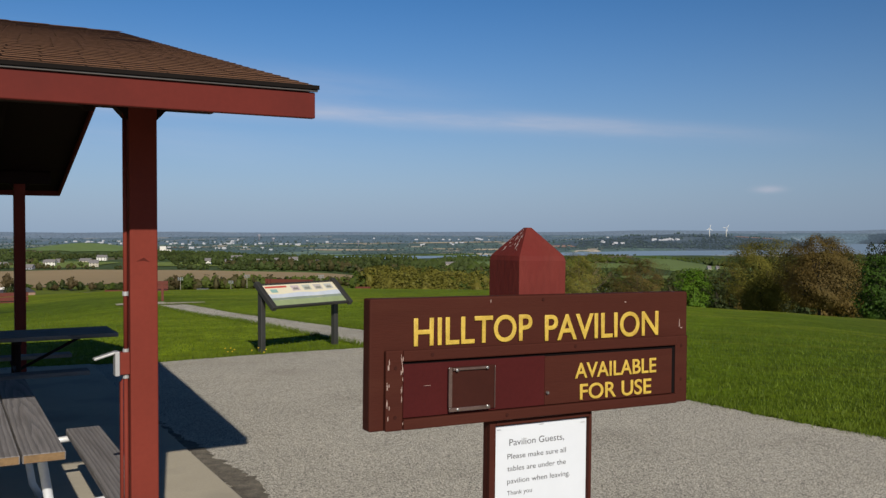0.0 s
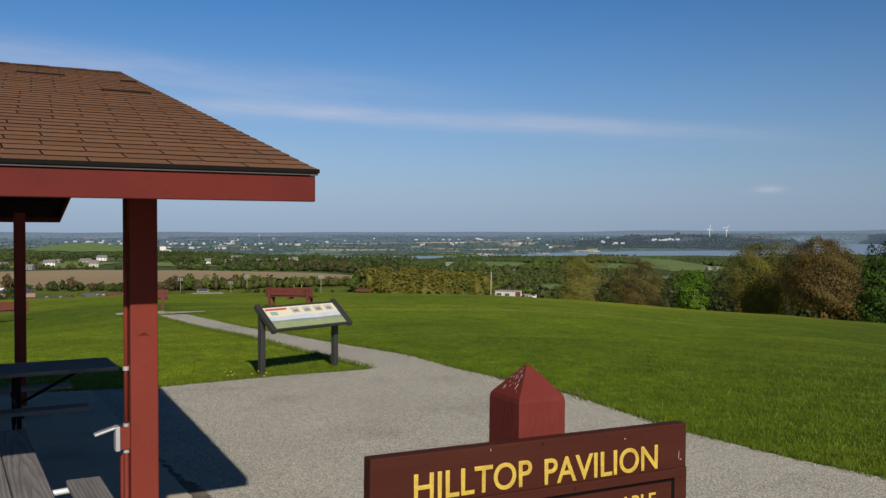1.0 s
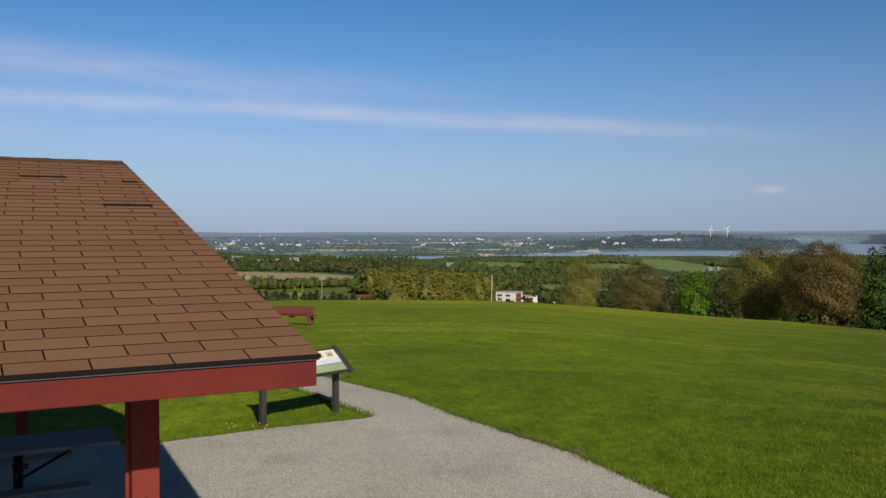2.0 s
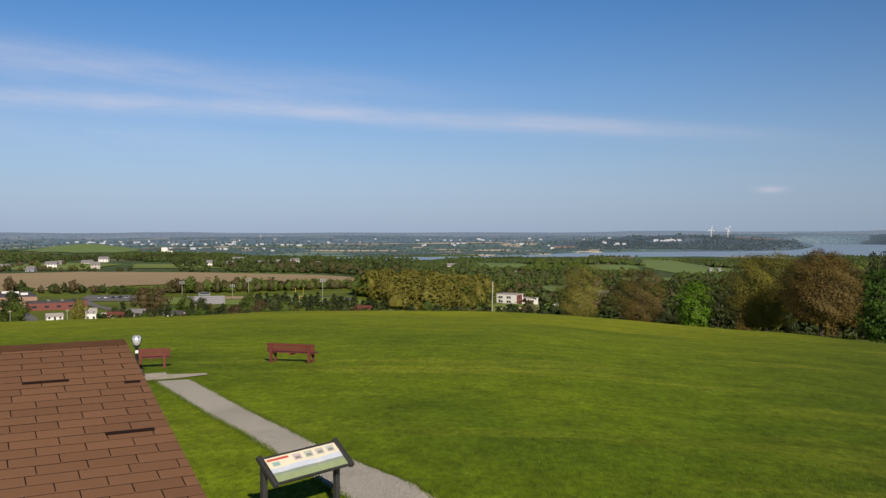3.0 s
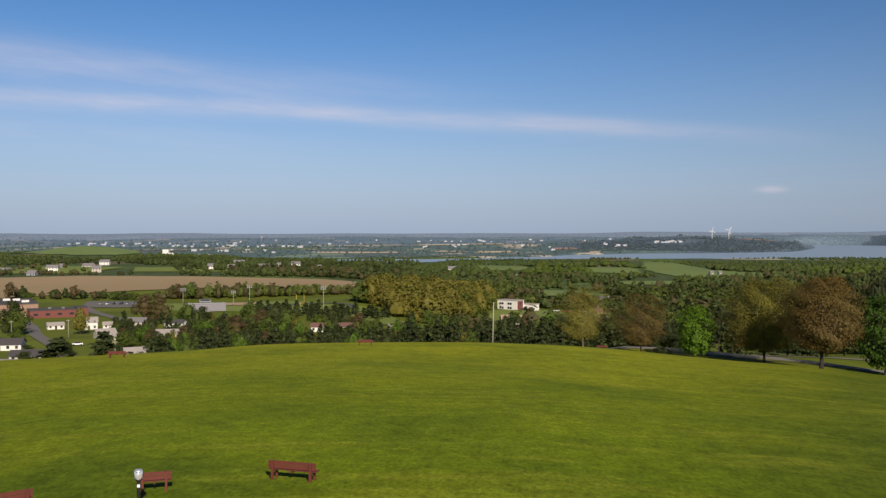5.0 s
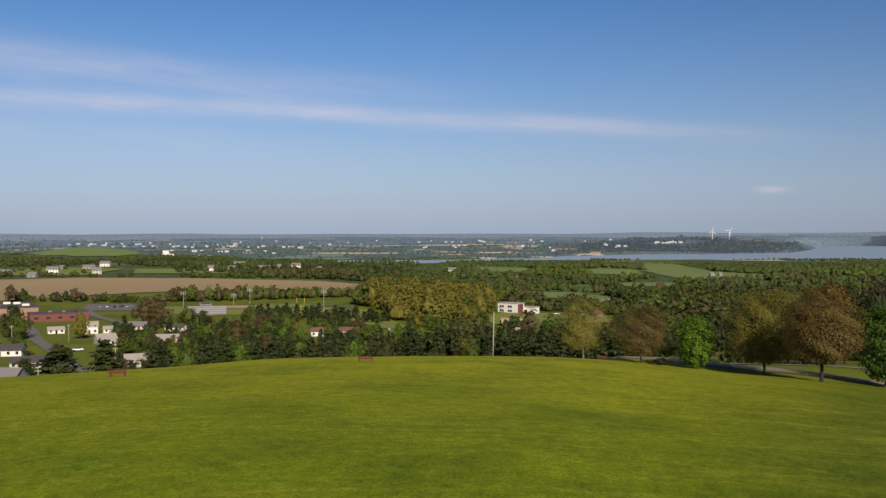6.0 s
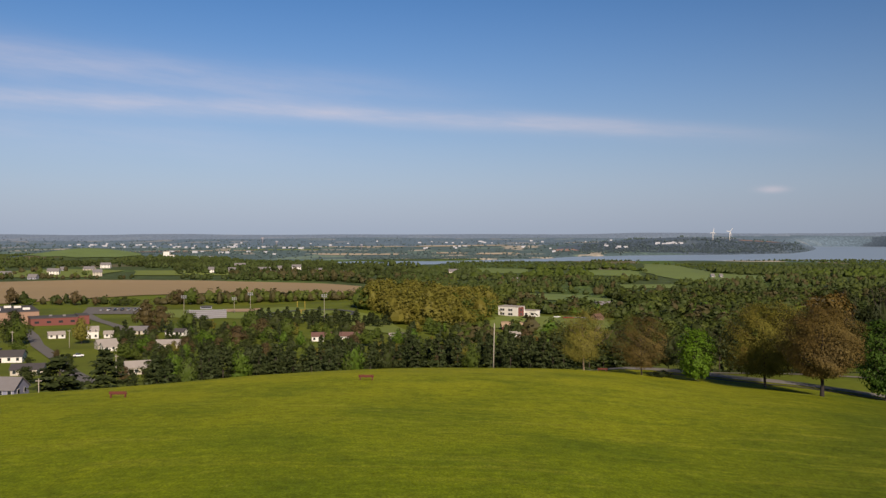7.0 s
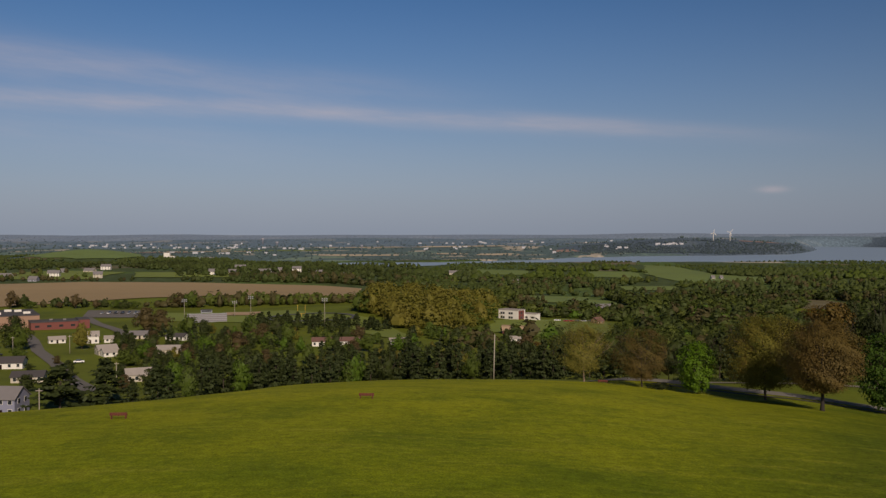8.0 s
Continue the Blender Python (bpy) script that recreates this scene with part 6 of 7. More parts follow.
def house(x, y, yaw, length, depth, wall_h, roof_h, wall, roof, label, windows=4, chimney=False, storeys=1, group="valley houses", name="house", sink=0.5, gable_windows=True):
    h = thing(name, pose(x, y, ground(x, y) - sink, 0, 0, yaw), label, "house", group)
    wall_h += sink
    bm = bmesh.new()
    l2, d2 = length / 2, depth / 2
    base = [(-l2, -d2), (l2, -d2), (l2, d2), (-l2, d2)]
    lo = [bm.verts.new((a, b, -0.5)) for a, b in base]
    hi = [bm.verts.new((a, b, wall_h)) for a, b in base]
    ga, gb = bm.verts.new((-l2, 0, wall_h + roof_h)), bm.verts.new((l2, 0, wall_h + roof_h))
    bm.faces.new((lo[0], lo[1], hi[1], hi[0]))
    bm.faces.new((lo[2], lo[3], hi[3], hi[2]))
    bm.faces.new((lo[1], lo[2], hi[2], gb, hi[1]))
    bm.faces.new((lo[3], lo[0], hi[0], ga, hi[3]))
    bm.faces.new((hi[0], hi[1], gb, ga))
    bm.faces.new((hi[2], hi[3], ga, gb))
    bm.faces.new(lo[::-1])
    part("wall", bm, wall, h)
    e, t, ov = 0.45, 0.22, 0.4
    bm = bmesh.new()
    k = roof_h / d2
    sec = [(-d2 - e, wall_h - e * k + 0.05), (0, wall_h + roof_h + 0.05), (d2 + e, wall_h - e * k + 0.05), (d2 + e, wall_h - e * k + 0.05 + t), (0, wall_h + roof_h + 0.05 + t), (-d2 - e, wall_h - e * k + 0.05 + t)]
    a = [bm.verts.new((-l2 - ov, p, q)) for p, q in sec]
    b = [bm.verts.new((l2 + ov, p, q)) for p, q in sec]
    for i in range(6):
        j = (i + 1) % 6
        bm.faces.new((a[i], a[j], b[j], b[i]))
    for q in (a, b):
        bm.faces.new((q[0], q[1], q[4], q[5]))
        bm.faces.new((q[1], q[2], q[3], q[4]))
    bmesh.ops.recalc_face_normals(bm, faces=bm.faces[:])
    roof_ob = part("roof", bm, roof, h)
    if chimney:
        box_part("chimney", (l2 * 0.3, 0.4, wall_h + roof_h * 0.4), (l2 * 0.3 + 0.8, 1.2, wall_h + roof_h + 0.9), W_BRICK, roof_ob, 0.03)

    def opening(part_name, m, w, hh):
        box_part(part_name, (-w / 2 - 0.1, -0.05, -0.1), (w / 2 + 0.1, 0.0, hh + 0.1), W_WHITE, h, 0.0, "", m)
        glass = box_part("pane", (-w / 2, -0.09, 0), (w / 2, -0.055, hh), M_GLASS_DARK, h, 0.0, "", m)
    for s in range(storeys):
        z = sink + 0.9 + s * 2.8
        for i in range(windows):
            px_ = -l2 + length * (i + 0.5) / windows
            if s == 0 and i == windows // 2 and windows > 2:
                box_part("door", (px_ - 0.5, -d2 - 0.08, sink), (px_ + 0.5, -d2 - 0.02, sink + 2.1), M_BARN_DARK, h, 0.01, "dark door")
                continue
            opening("window", pose(px_, -d2, z), 1.1, 1.3)
        if gable_windows:
            for sx, ang in ((-1, -90), (1, 90)):
                for yy in (-depth * 0.22, depth * 0.22):
                    opening("window", pose(sx * l2, yy, z, 0, 0, ang), 1.0, 1.3)
    return h


house(-127, 258, -4, 11, 8, 5.2, 2.8, wall_paint("lavender_grey_siding", (0.19, 0.195, 0.26)), R_GREY, "two-storey pale grey house beside the lawn", 4, False, 2)
# houses of the near street and of those behind it
NEAR_HOUSES = [
    (-187, 380, 12, 17, 9, 2.7, 2.0, W_WHITE, R_DARK, "white bungalow with dark roof by the street", 5, 1, "house"), (-153, 330, 14, 11, 8, 2.4, 1.5, W_CREAM, R_DARK, "cream bungalow with low dark roof", 4, 1, "house"), (-196.5, 497, 22, 9, 8, 4.2, 2.2, W_WHITE, R_PALE, "two-storey white house on the street", 3, 2, "house"),
    (-187, 502, 18, 6.5, 6, 2.2, 1.4, W_WHITE, R_PALE, "white garage with pale gable roof", 2, 1, "garage"), (-165, 437, 35, 9, 8, 2.6, 2.0, W_CREAM, R_PALE, "cream bungalow with stepped pale roofs", 3, 1, "house"), (-160.5, 428, 35, 6, 7, 2.2, 1.6, W_WHITE, R_PALE, "white house wing with pale roof", 2, 1, "house"),
    (-215, 497, 30, 8.5, 6, 2.2, 1.4, W_WHITE, R_PALE, "low white shed with pale roof", 3, 1, "shed"), (-179, 525, 5, 10, 8, 2.4, 2.0, W_CREAM, R_GREY, "cream house with grey roof", 4, 1, "house")]
FAR_STREET_HOUSES = [
    (-153.5, 514, -10, 11, 7, 2.4, 1.6, W_WHITE, R_DARK, "white porch house with dark roof", 4, 1, "house"), (-131.5, 437, 10, 17, 8, 2.8, 1.6, W_CREAM, R_PALE, "long cream house half hidden by trees", 4, 1, "house"), (-114, 334, 24, 9.5, 8, 2.8, 1.8, W_CREAM, R_PALE, "cream cottage behind the pines", 4, 1, "house"),
    (-66, 481, 6, 11, 7, 2.8, 1.6, W_WHITE, R_RED, "long white building with rusty roof", 4, 1, "house"), (-53.5, 486, -4, 13, 7, 2.8, 1.6, W_WHITE, R_RED, "long white building with rusty roof", 5, 1, "house"), (-27, 500, 8, 9, 6, 2.6, 1.2, W_WHITE, R_PALE, "small white building behind the pines", 3, 1, "house"),
    (19.5, 545, 5, 5, 5, 2.6, 1.2, W_WHITE, R_PALE, "small white shed behind the pines", 2, 1, "shed"), (41, 540, 5, 6, 5, 2.6, 1.2, W_WHITE, R_PALE, "small white shed behind the pines", 2, 1, "shed"), (47, 613, 5, 19, 9, 2.4, 2.2, W_BRICK, R_TAN, "low red-walled building with tan roof in the clearing", 4, 1, "house")]
for _x, _y, _yaw, _l, _d, _h, _r, _w, _rf, _lab, _n, _st, _name in NEAR_HOUSES + FAR_STREET_HOUSES:
    house(_x, _y, _yaw, _l, _d, _h, _r, _w, _rf, _lab, _n, False, _st, name=_name)
house(230, 800, 15, 17, 8, 3.2, 2.0, W_WHITE, R_PALE, "white house in the valley woods", 4)
house(158, 905, 10, 18, 10, 4.0, 3.0, W_GREY, R_GREY, "grey house at the edge of the valley woods", 4)
house(121, 724, 40, 8, 7, 2.6, 2.6, W_TAN, R_RED, "tan house in the valley clearing", 2)
# houses above the tilled field and others farther off
HILL_HOUSES = [
    (-551, 1270, 10, 16, 2, W_WHITE), (-559, 1415, -8, 22, 1, W_CREAM), (-573, 1520, 5, 20, 2, W_WHITE),
    (-612, 1252, 0, 22, 1, W_WHITE), (-340, 1318, 6, 18, 2, W_WHITE), (-340, 1490, 12, 22, 2, W_WHITE),
    (-283, 1405, -5, 24, 1, W_WHITE), (-268, 1470, 8, 16, 1, W_CREAM), (-245, 1480, 3, 18, 2, W_WHITE),
    (-204, 1412, -6, 26, 1, W_CREAM)]
OUTLYING_HOUSES = [
    (-150, 1345, 8, 16, 1, W_TAN), (15, 1595, 4, 26, 2, W_CREAM), (105, 1388, -8, 13, 2, W_WHITE),
    (440, 1495, 0, 7, 1, W_WHITE), (453, 1492, 0, 6, 1, W_WHITE), (-476, 1232, 20, 15, 2, W_CREAM),
    (-531, 1160, 0, 14, 1, W_GREY), (-325, 1372, 4, 15, 1, W_TAN), (-590, 1350, 8, 15, 1, W_CREAM),
    (-600, 1410, 0, 18, 1, W_GREY)]
for x, y, yaw, ln, st, wl_ in HILL_HOUSES + OUTLYING_HOUSES:
    house(x, y, yaw, ln * 0.8, 9, 2.9 + 2.6 * (st - 1), 3.6, wl_, R_GREY, "far %s house above the tilled field" % ("two-storey" if st == 2 else "single-storey"), 3, False, st, "far houses", gable_windows=False)


# ---- school, white building, stands ----
def flat_building(name, m, blocks, label, category):
    """Blocks of (lo, hi, wall material, windows per front, storeys)."""
    b = thing(name, m, label, category)
    for lo, hi, wall, n, st in blocks:
        w = box_part("wall", lo, hi, wall, b, 0.05)
        box_part("roof", (lo[0] - 0.3, lo[1] - 0.3, hi[2] + 0.01), (hi[0] + 0.3, hi[1] + 0.3, hi[2] + 0.5), R_DARK if wall is not W_WHITE else R_PALE, b, 0.05)
        for s in range(st):
            for i in range(n):
                x = lo[0] + (hi[0] - lo[0]) * (i + 0.5) / n
                z = 1.5 + s * 3.2
                win = box_part("window", (x - 1.3, lo[1] - 0.12, z), (x + 1.3, lo[1] - 0.02, z + 1.4), M_GLASS_DARK, b, 0.0)
    return b


school = flat_building("school", pose(-269, 583.5, ground(-269, 583.5), 0, 0, 30), [((-45, 18.3, -3), (7, 70, 8.0), W_TAN, 0, 0), ((0, 0, -3), (29, 18, 4.7), W_BRICK, 4, 1), ((29.05, 1.2, -3), (36, 16, 5.4), W_BRICK, 0, 0)],
                       "sprawling red and tan brick school with dark flat roofs", "school")
for x, y in ((-20, 30), (-6, 48), (-12, 52), (-30, 44), (-2, 30)):
    box_part("rooftop_unit", (x, y, 8.5), (x + 4.5, y + 3, 9.9), W_WHITE, school, 0.05, "white rooftop unit")
for x, y, z in ((12, 9, 5.2), (20, 6, 5.2)):
    box_part("rooftop_unit", (x, y, z), (x + 2.0, y + 1.6, z + 0.9), R_GREY, school, 0.05, "grey rooftop unit")
white_b = flat_building("white_building", pose(57.5, 724, ground(57, 724) - 0.6, 0, 0, -35), [((-18.5, 0, -1), (0, 11, 8.2), W_WHITE, 0, 0), ((-2, 11.05, -1), (10, 18, 5.0), W_WHITE, 2, 1)],
                        "two-storey white building with red brick end", "building")
box_part("brick_end", (-0.05, 0.5, -0.5), (0.12, 9.2, 7.9), W_BRICK, white_b, 0.02, "red brick end wall")
for _wx in (-14.6, -7.0):
    for _wz in (1.5, 4.9):
        _win = box_part("window", (_wx - 1.9, -0.14, _wz), (_wx + 1.9, -0.02, _wz + 1.7), M_GLASS_DARK, white_b, 0.0)
        box_part("mullion", (_wx - 0.12, -0.2, _wz - 0.1), (_wx + 0.12, -0.15, _wz + 1.8), W_WHITE, _win, 0.0)
for _wz in (1.5, 4.9):
    box_part("window", (0.14, 3.6, _wz), (0.22, 6.2, _wz + 1.7), M_GLASS_DARK, white_b, 0.0)

stand = thing("grandstand", pose(-172, 648, ground(-172, 648), 0, 0, 14), "grey aluminium grandstand with press box", "grandstand")
for i in range(9):
    box_part("tier", (-14, i * 1.0, 0.2), (14, i * 1.0 + 0.9, 0.8 + i * 0.62), R_GREY if i % 2 else R_SEAT, stand, 0.03)
_box = box_part("press_box", (-4.5, 8.0, 6.4), (3.5, 10.6, 8.4), W_GREY, stand, 0.05, "grey press box")
box_part("press_box_roof", (-5.0, 7.5, 8.41), (4.0, 11.0, 8.7), R_DARK, _box, 0.03)
box_part("press_box_window", (-4.0, 7.93, 7.1), (3.0, 7.99, 8.0), M_GLASS_DARK, _box, 0.0)
for x in (-12, -4, 4, 12):
    box_part("support", (x - 0.15, 9.2, -1), (x + 0.15, 9.5, 6.3), M_STEEL, stand, 0.02)


def floodlight(x, y, h, lamps=6):
    p = thing("floodlight_pole", on_land(x, y, 0), "tall floodlight pole at the sports field", "floodlight", "floodlights")
    bm = bmesh.new()
    tube(bm, [(0, 0, -0.5), (0, 0, h)], 0.18, 8, 0.11)
    part("pole", bm, M_TIMBERPOLE, p, smooth=True)
    box_part("lamp_bar", (-2.0, -0.15, h - 1.6), (2.0, 0.15, h - 1.3), M_STEEL, p, 0.02)
    box_part("lamp_bar", (-2.0, -0.15, h - 0.4), (2.0, 0.15, h - 0.1), M_STEEL, p, 0.02)
    for i in range(lamps):
        x0 = -1.7 + (i % 3) * 1.4
        z = h - 1.3 if i < 3 else h - 0.1
        box_part("floodlight_head", (x0, -0.5, z), (x0 + 0.7, 0.05, z + 0.6), M_GREYBOX, p, 0.08)


for x, y, h in ((-186, 640, 17), (-141, 650, 18), (-81, 600, 19), (-162, 690, 12)):
    floodlight(x, y, h)

goal = thing("goal_post", on_land(-108, 672, 10), "yellow football goal posts", "goal post")
for x in (-2.8, 2.8):
    bm = bmesh.new()
    tube(bm, [(x, 0, 3.0), (x, 0, 9.5)], 0.14, 8)
    part("upright", bm, M_YELLOW, goal, smooth=True)
bm = bmesh.new()
tube(bm, [(-2.8, 0, 3.0), (2.8, 0, 3.0)], 0.14, 8)
tube(bm, [(0, 0, -0.5), (0, 0, 3.0)], 0.18, 8)
part("crossbar", bm, M_YELLOW, goal, smooth=True)

# utility poles
def utility_pole(x, y, h, label, lean=0.0):
    p = thing("utility_pole", on_land(x, y, 0), label, "utility pole", "utility poles")
    bm = bmesh.new()
    tube(bm, [(0, 0, -0.6), (lean * 0.5, 0, h * 0.5), (lean, 0, h)], 0.15, 10, 0.10)
    part("pole", bm, M_TIMBERPOLE, p, smooth=True)
    return p


utility_pole(11.3, 216, 11.0, "pale bare wooden pole at the far edge of the lawn", 0.25)
for x, y, h in ((-110, 243, 10), (-208, 432, 9), (-184, 440, 9), (-222, 470, 8), (-118, 322, 8)):
    up_ = utility_pole(x, y, h, "slim wooden utility pole beside the street")
    box_part("crossarm", (-0.9, -0.08, h - 0.7), (0.9, 0.08, h - 0.5), M_TIMBERPOLE, up_, 0.01)


# ---- cars ----
def car(x, y, yaw, paint, label, long=4.5):
    c = thing("car", pose(x, y, ground(x, y) + 0.4, 0, 0, yaw), label, "car", "parked cars")
    bm = bmesh.new()
    add_box(bm, (-long / 2, -0.9, 0.3), (long / 2, 0.9, 0.85), 0.12)
    part("body", bm, paint, c)
    bm = bmesh.new()
    add_box(bm, (-long * 0.28, -0.78, 0.84), (long * 0.22, 0.78, 1.45), 0.2)
    part("cabin", bm, M_GLASS_DARK, c, "dark glazed cabin")
    for sx in (-0.32, 0.32):
        for sy in (-0.92, 0.74):
            bm = bmesh.new()
            tube(bm, [(sx * long, sy, 0.33), (sx * long, sy + 0.18, 0.33)], 0.33, 12)
            part("wheel", bm, M_BLACKIRON, c)
    return c


P_RED, P_WHITE, P_DARK, P_SILVER = (material(n, c_, 0.3, 0.05, spec=0.6) for n, c_ in (("red_car_paint", (0.35, 0.02, 0.02)), ("white_car_paint", (0.7, 0.7, 0.7)), ("dark_car_paint", (0.02, 0.022, 0.03)), ("silver_car_paint", (0.35, 0.36, 0.38))))
_cr = random.Random(6)
for i in range(12):
    k = _cr.randrange(3)
    car(-278 + i * 2.7, 728 + (i % 2) * 9, 90, (P_DARK, P_WHITE, P_SILVER)[k], ("dark", "white", "silver")[k] + " car in the school parking lot")
for x, y, yaw, p, n in ((97, 731, 15, P_RED, "red"), (101, 733, 15, P_RED, "red"), (107, 738, 5, P_DARK, "dark"), (112, 740, 5, P_SILVER, "silver"), (118, 742, 0, P_DARK, "dark"), (90, 735, 5, P_WHITE, "white")):
    car(x, y, yaw, p, n + " car parked in the valley clearing", 5.5)
car(-112.5, 243.5, 15, P_RED, "red car beside the grey house")
car(-104.5, 248.5, 30, P_SILVER, "silver car below the lawn")
car(-162, 397, 20, P_WHITE, "white car on a village driveway")
car(-181, 378, 10, P_WHITE, "white van beside the bungalow", 6.0)
car(-212, 425, 60, P_DARK, "dark car on the village street")

# ---- far landmarks ----
def turbine(x, y, h, spin):
    t = thing("wind_turbine", on_land(x, y, 8), "tall white wind turbine beyond the river", "wind turbine", "wind turbines")
    bm = bmesh.new()
    tube(bm, [(0, 0, -2), (0, 0, h)], 1.5, 10, 0.9)
    part("tower", bm, W_WHITE, t, smooth=True)
    box_part("nacelle", (-1.2, -3.0, h - 0.8), (1.2, 3.0, h + 1.4), W_WHITE, t, 0.3)
    for k in range(3):
        bm = bmesh.new()
        add_box(bm, (-0.7, -0.3, 0.5), (0.7, 0.1, h * 0.42), 0.1)
        part("blade", bm, W_WHITE, t, "", pose(0, -3.4, h + 0.3, 0, spin + 120 * k, 0))
    return t


turbine(966, 3278, 32, 10)
turbine(1029, 3286, 34, 40)


def tower(x, y, h, r, label):
    t = thing("water_tower", on_land(x, y, 0), label, "tower", "far towers")
    bm = bmesh.new()
    lathe(bm, [(r * 0.5, -1), (r * 0.4, h * 0.6), (r, h * 0.75), (r, h * 0.95), (r * 0.4, h)], 14)
    part("shaft", bm, W_GREY, t, smooth=True)


tower(-776, 3817, 26, 7, "white water tower on the far plain")
tower(-670, 3572, 20, 7, "white water tower on the far plain")
tower(-298, 3178, 18, 5, "pale silo of a far farm")
flat_building("white_hall", pose(-659, 2130, ground(-659, 2130), 0, 0, 5), [((-8, 0, -1), (6, 14, 15.0), W_WHITE, 0, 0), ((6, 0, -1), (17, 14, 7.0), W_WHITE, 0, 0)], "tall white hall among the far trees", "building")


def far_town():
    r = random.Random(9)
    qs = []
    def block(x, y, w, d, h):
        z = ground(x, y)
        p = [(x - w, y - d), (x + w, y - d), (x + w, y + d), (x - w, y + d)]
        lo, hi = [(a, b, z - 3) for a, b in p], [(a, b, z + h) for a, b in p]
        qs.extend([[lo[i], lo[(i + 1) % 4], hi[(i + 1) % 4], hi[i]] for i in range(4)] + [hi])
    for cx, cy, sx, sy, n in ((-960, 3330, 330, 150, 24), (-520, 3250, 200, 160, 9), (-1250, 3600, 330, 300, 14), (20, 3320, 300, 250, 10), (800, 3225, 52, 26, 16), (520, 3100, 200, 200, 6), (-200, 3900, 900, 400, 12), (-700, 2700, 300, 150, 8), (300, 4000, 500, 300, 10)):
        for _ in range(n):
            x, y = r.gauss(cx, sx * 0.5), r.gauss(cy, sy * 0.5)
            if ground(x, y) > WATER_Z + 1 and 2400 < y < 4850:
                block(x, y, r.uniform(3, 8), r.uniform(3, 6), r.uniform(3.0, 6.5))
    put("far_town", quads_mesh("far_town", np.array(qs), wall_paint("far_pale_walls", (0.36, 0.37, 0.39))), label="scattered white buildings of far towns", category="town", kind="stuff")


far_town()
M_STUBBLE = material("pale_stubble", (0.44, 0.37, 0.26), 0.95, 0.2, 0.01, 0.2, space="World")
M_CLAY = material("red_clay", (0.29, 0.19, 0.15), 0.95, 0.2, 0.01, 0.2, space="World")
for x, y, sx, sy, mat_, lab in ((-250, 2640, 120, 75, M_STUBBLE, "pale stubble strip beyond the river"), (160, 2830, 75, 95, M_STUBBLE, "pale stubble field beyond the river"), (10, 2900, 60, 70, M_STUBBLE, "pale stubble field beyond the river"), (400, 3050, 45, 80, M_CLAY, "reddish field beyond the river"),
                                (1150, 3330, 80, 22, M_CLAY, "red clay scar on the far bluff"), (-800, 2950, 190, 45, M_STUBBLE, "pale stubble field on the far plain"), (-1000, 2800, 220, 40, M_CLAY, "reddish field on the far plain"), (60, 3500, 200, 60, M_STUBBLE, "pale stubble field on the far plain"),
                                (-350, 3500, 200, 60, M_STUBBLE, "pale stubble field on the far plain"), (700, 3900, 200, 60, M_STUBBLE, "pale stubble field on the far plain"), (-560, 3050, 150, 45, M_CROP, "green field on the far plain")):
    draped("far_field", wavy([(x - sx, y - sy * 0.7), (x - sx * 0.2, y - sy), (x + sx, y - sy * 0.5), (x + sx * 0.8, y + sy), (x - sx * 0.7, y + sy * 0.8)], sx * 0.06, sx * 0.35, int(x)), mat_, 1.2, lab, "field")


# ---- grass blades and weeds near the paving ----
M_BLADE = leaf_material("grass_blade", (0.106, 0.152, 0.008), 0.7, 0.3, 0.03)


def inside(poly, x, y):
    c = np.zeros(len(x), bool)
    for (x0, y0), (x1, y1) in zip(poly, poly[1:] + poly[:1]):
        if y0 == y1:
            continue
        c ^= ((y0 > y) != (y1 > y)) & (x < (x1 - x0) * (y - y0) / (y1 - y0) + x0)
    return c


def blades(name, n, area, h0, h1, width, seed, label):
    """Upright blades on the lawn, none on the paving, denser close by."""
    rng = np.random.default_rng(seed)
    y = area[2] + (area[3] - area[2]) * rng.random(n) ** 1.6
    x = rng.uniform(-0.52, 0.54, n) * y
    ok = (x > area[0]) & (x < area[1]) & ~inside(APRON, x, y)
    lx, ly = (x + 0.55) * 0.8746 + (y - 3.86) * 0.4848, -(x + 0.55) * 0.4848 + (y - 3.86) * 0.8746
    ok &= ~((lx < 0.4) & (lx > -8) & (ly > -0.5) & (ly < 9.4))
    x, y = x[ok], y[ok]
    m = len(x)
    z = land(x, y)
    h = rng.uniform(h0, h1, m)
    a = rng.uniform(0, np.pi, m)
    w = width * rng.uniform(0.6, 1.3, m)
    lx, ly = rng.normal(0, 0.35, m) * h, rng.normal(0, 0.35, m) * h
    dx, dy = np.cos(a) * w, np.sin(a) * w
    q = np.stack([np.stack([x - dx, y - dy, z - 0.01], 1), np.stack([x + dx, y + dy, z - 0.01], 1), np.stack([x + lx + dx * 0.25, y + ly + dy * 0.25, z + h], 1), np.stack([x + lx - dx * 0.25, y + ly - dy * 0.25, z + h], 1)], 1)
    put(name, quads_mesh(name, q, M_BLADE), label=label, category="grass", kind="stuff")


blades("grass", 100000, (-16, 14, 7.4, 34), 0.02, 0.05, 0.006, 41, "short green grass blades of the lawn")


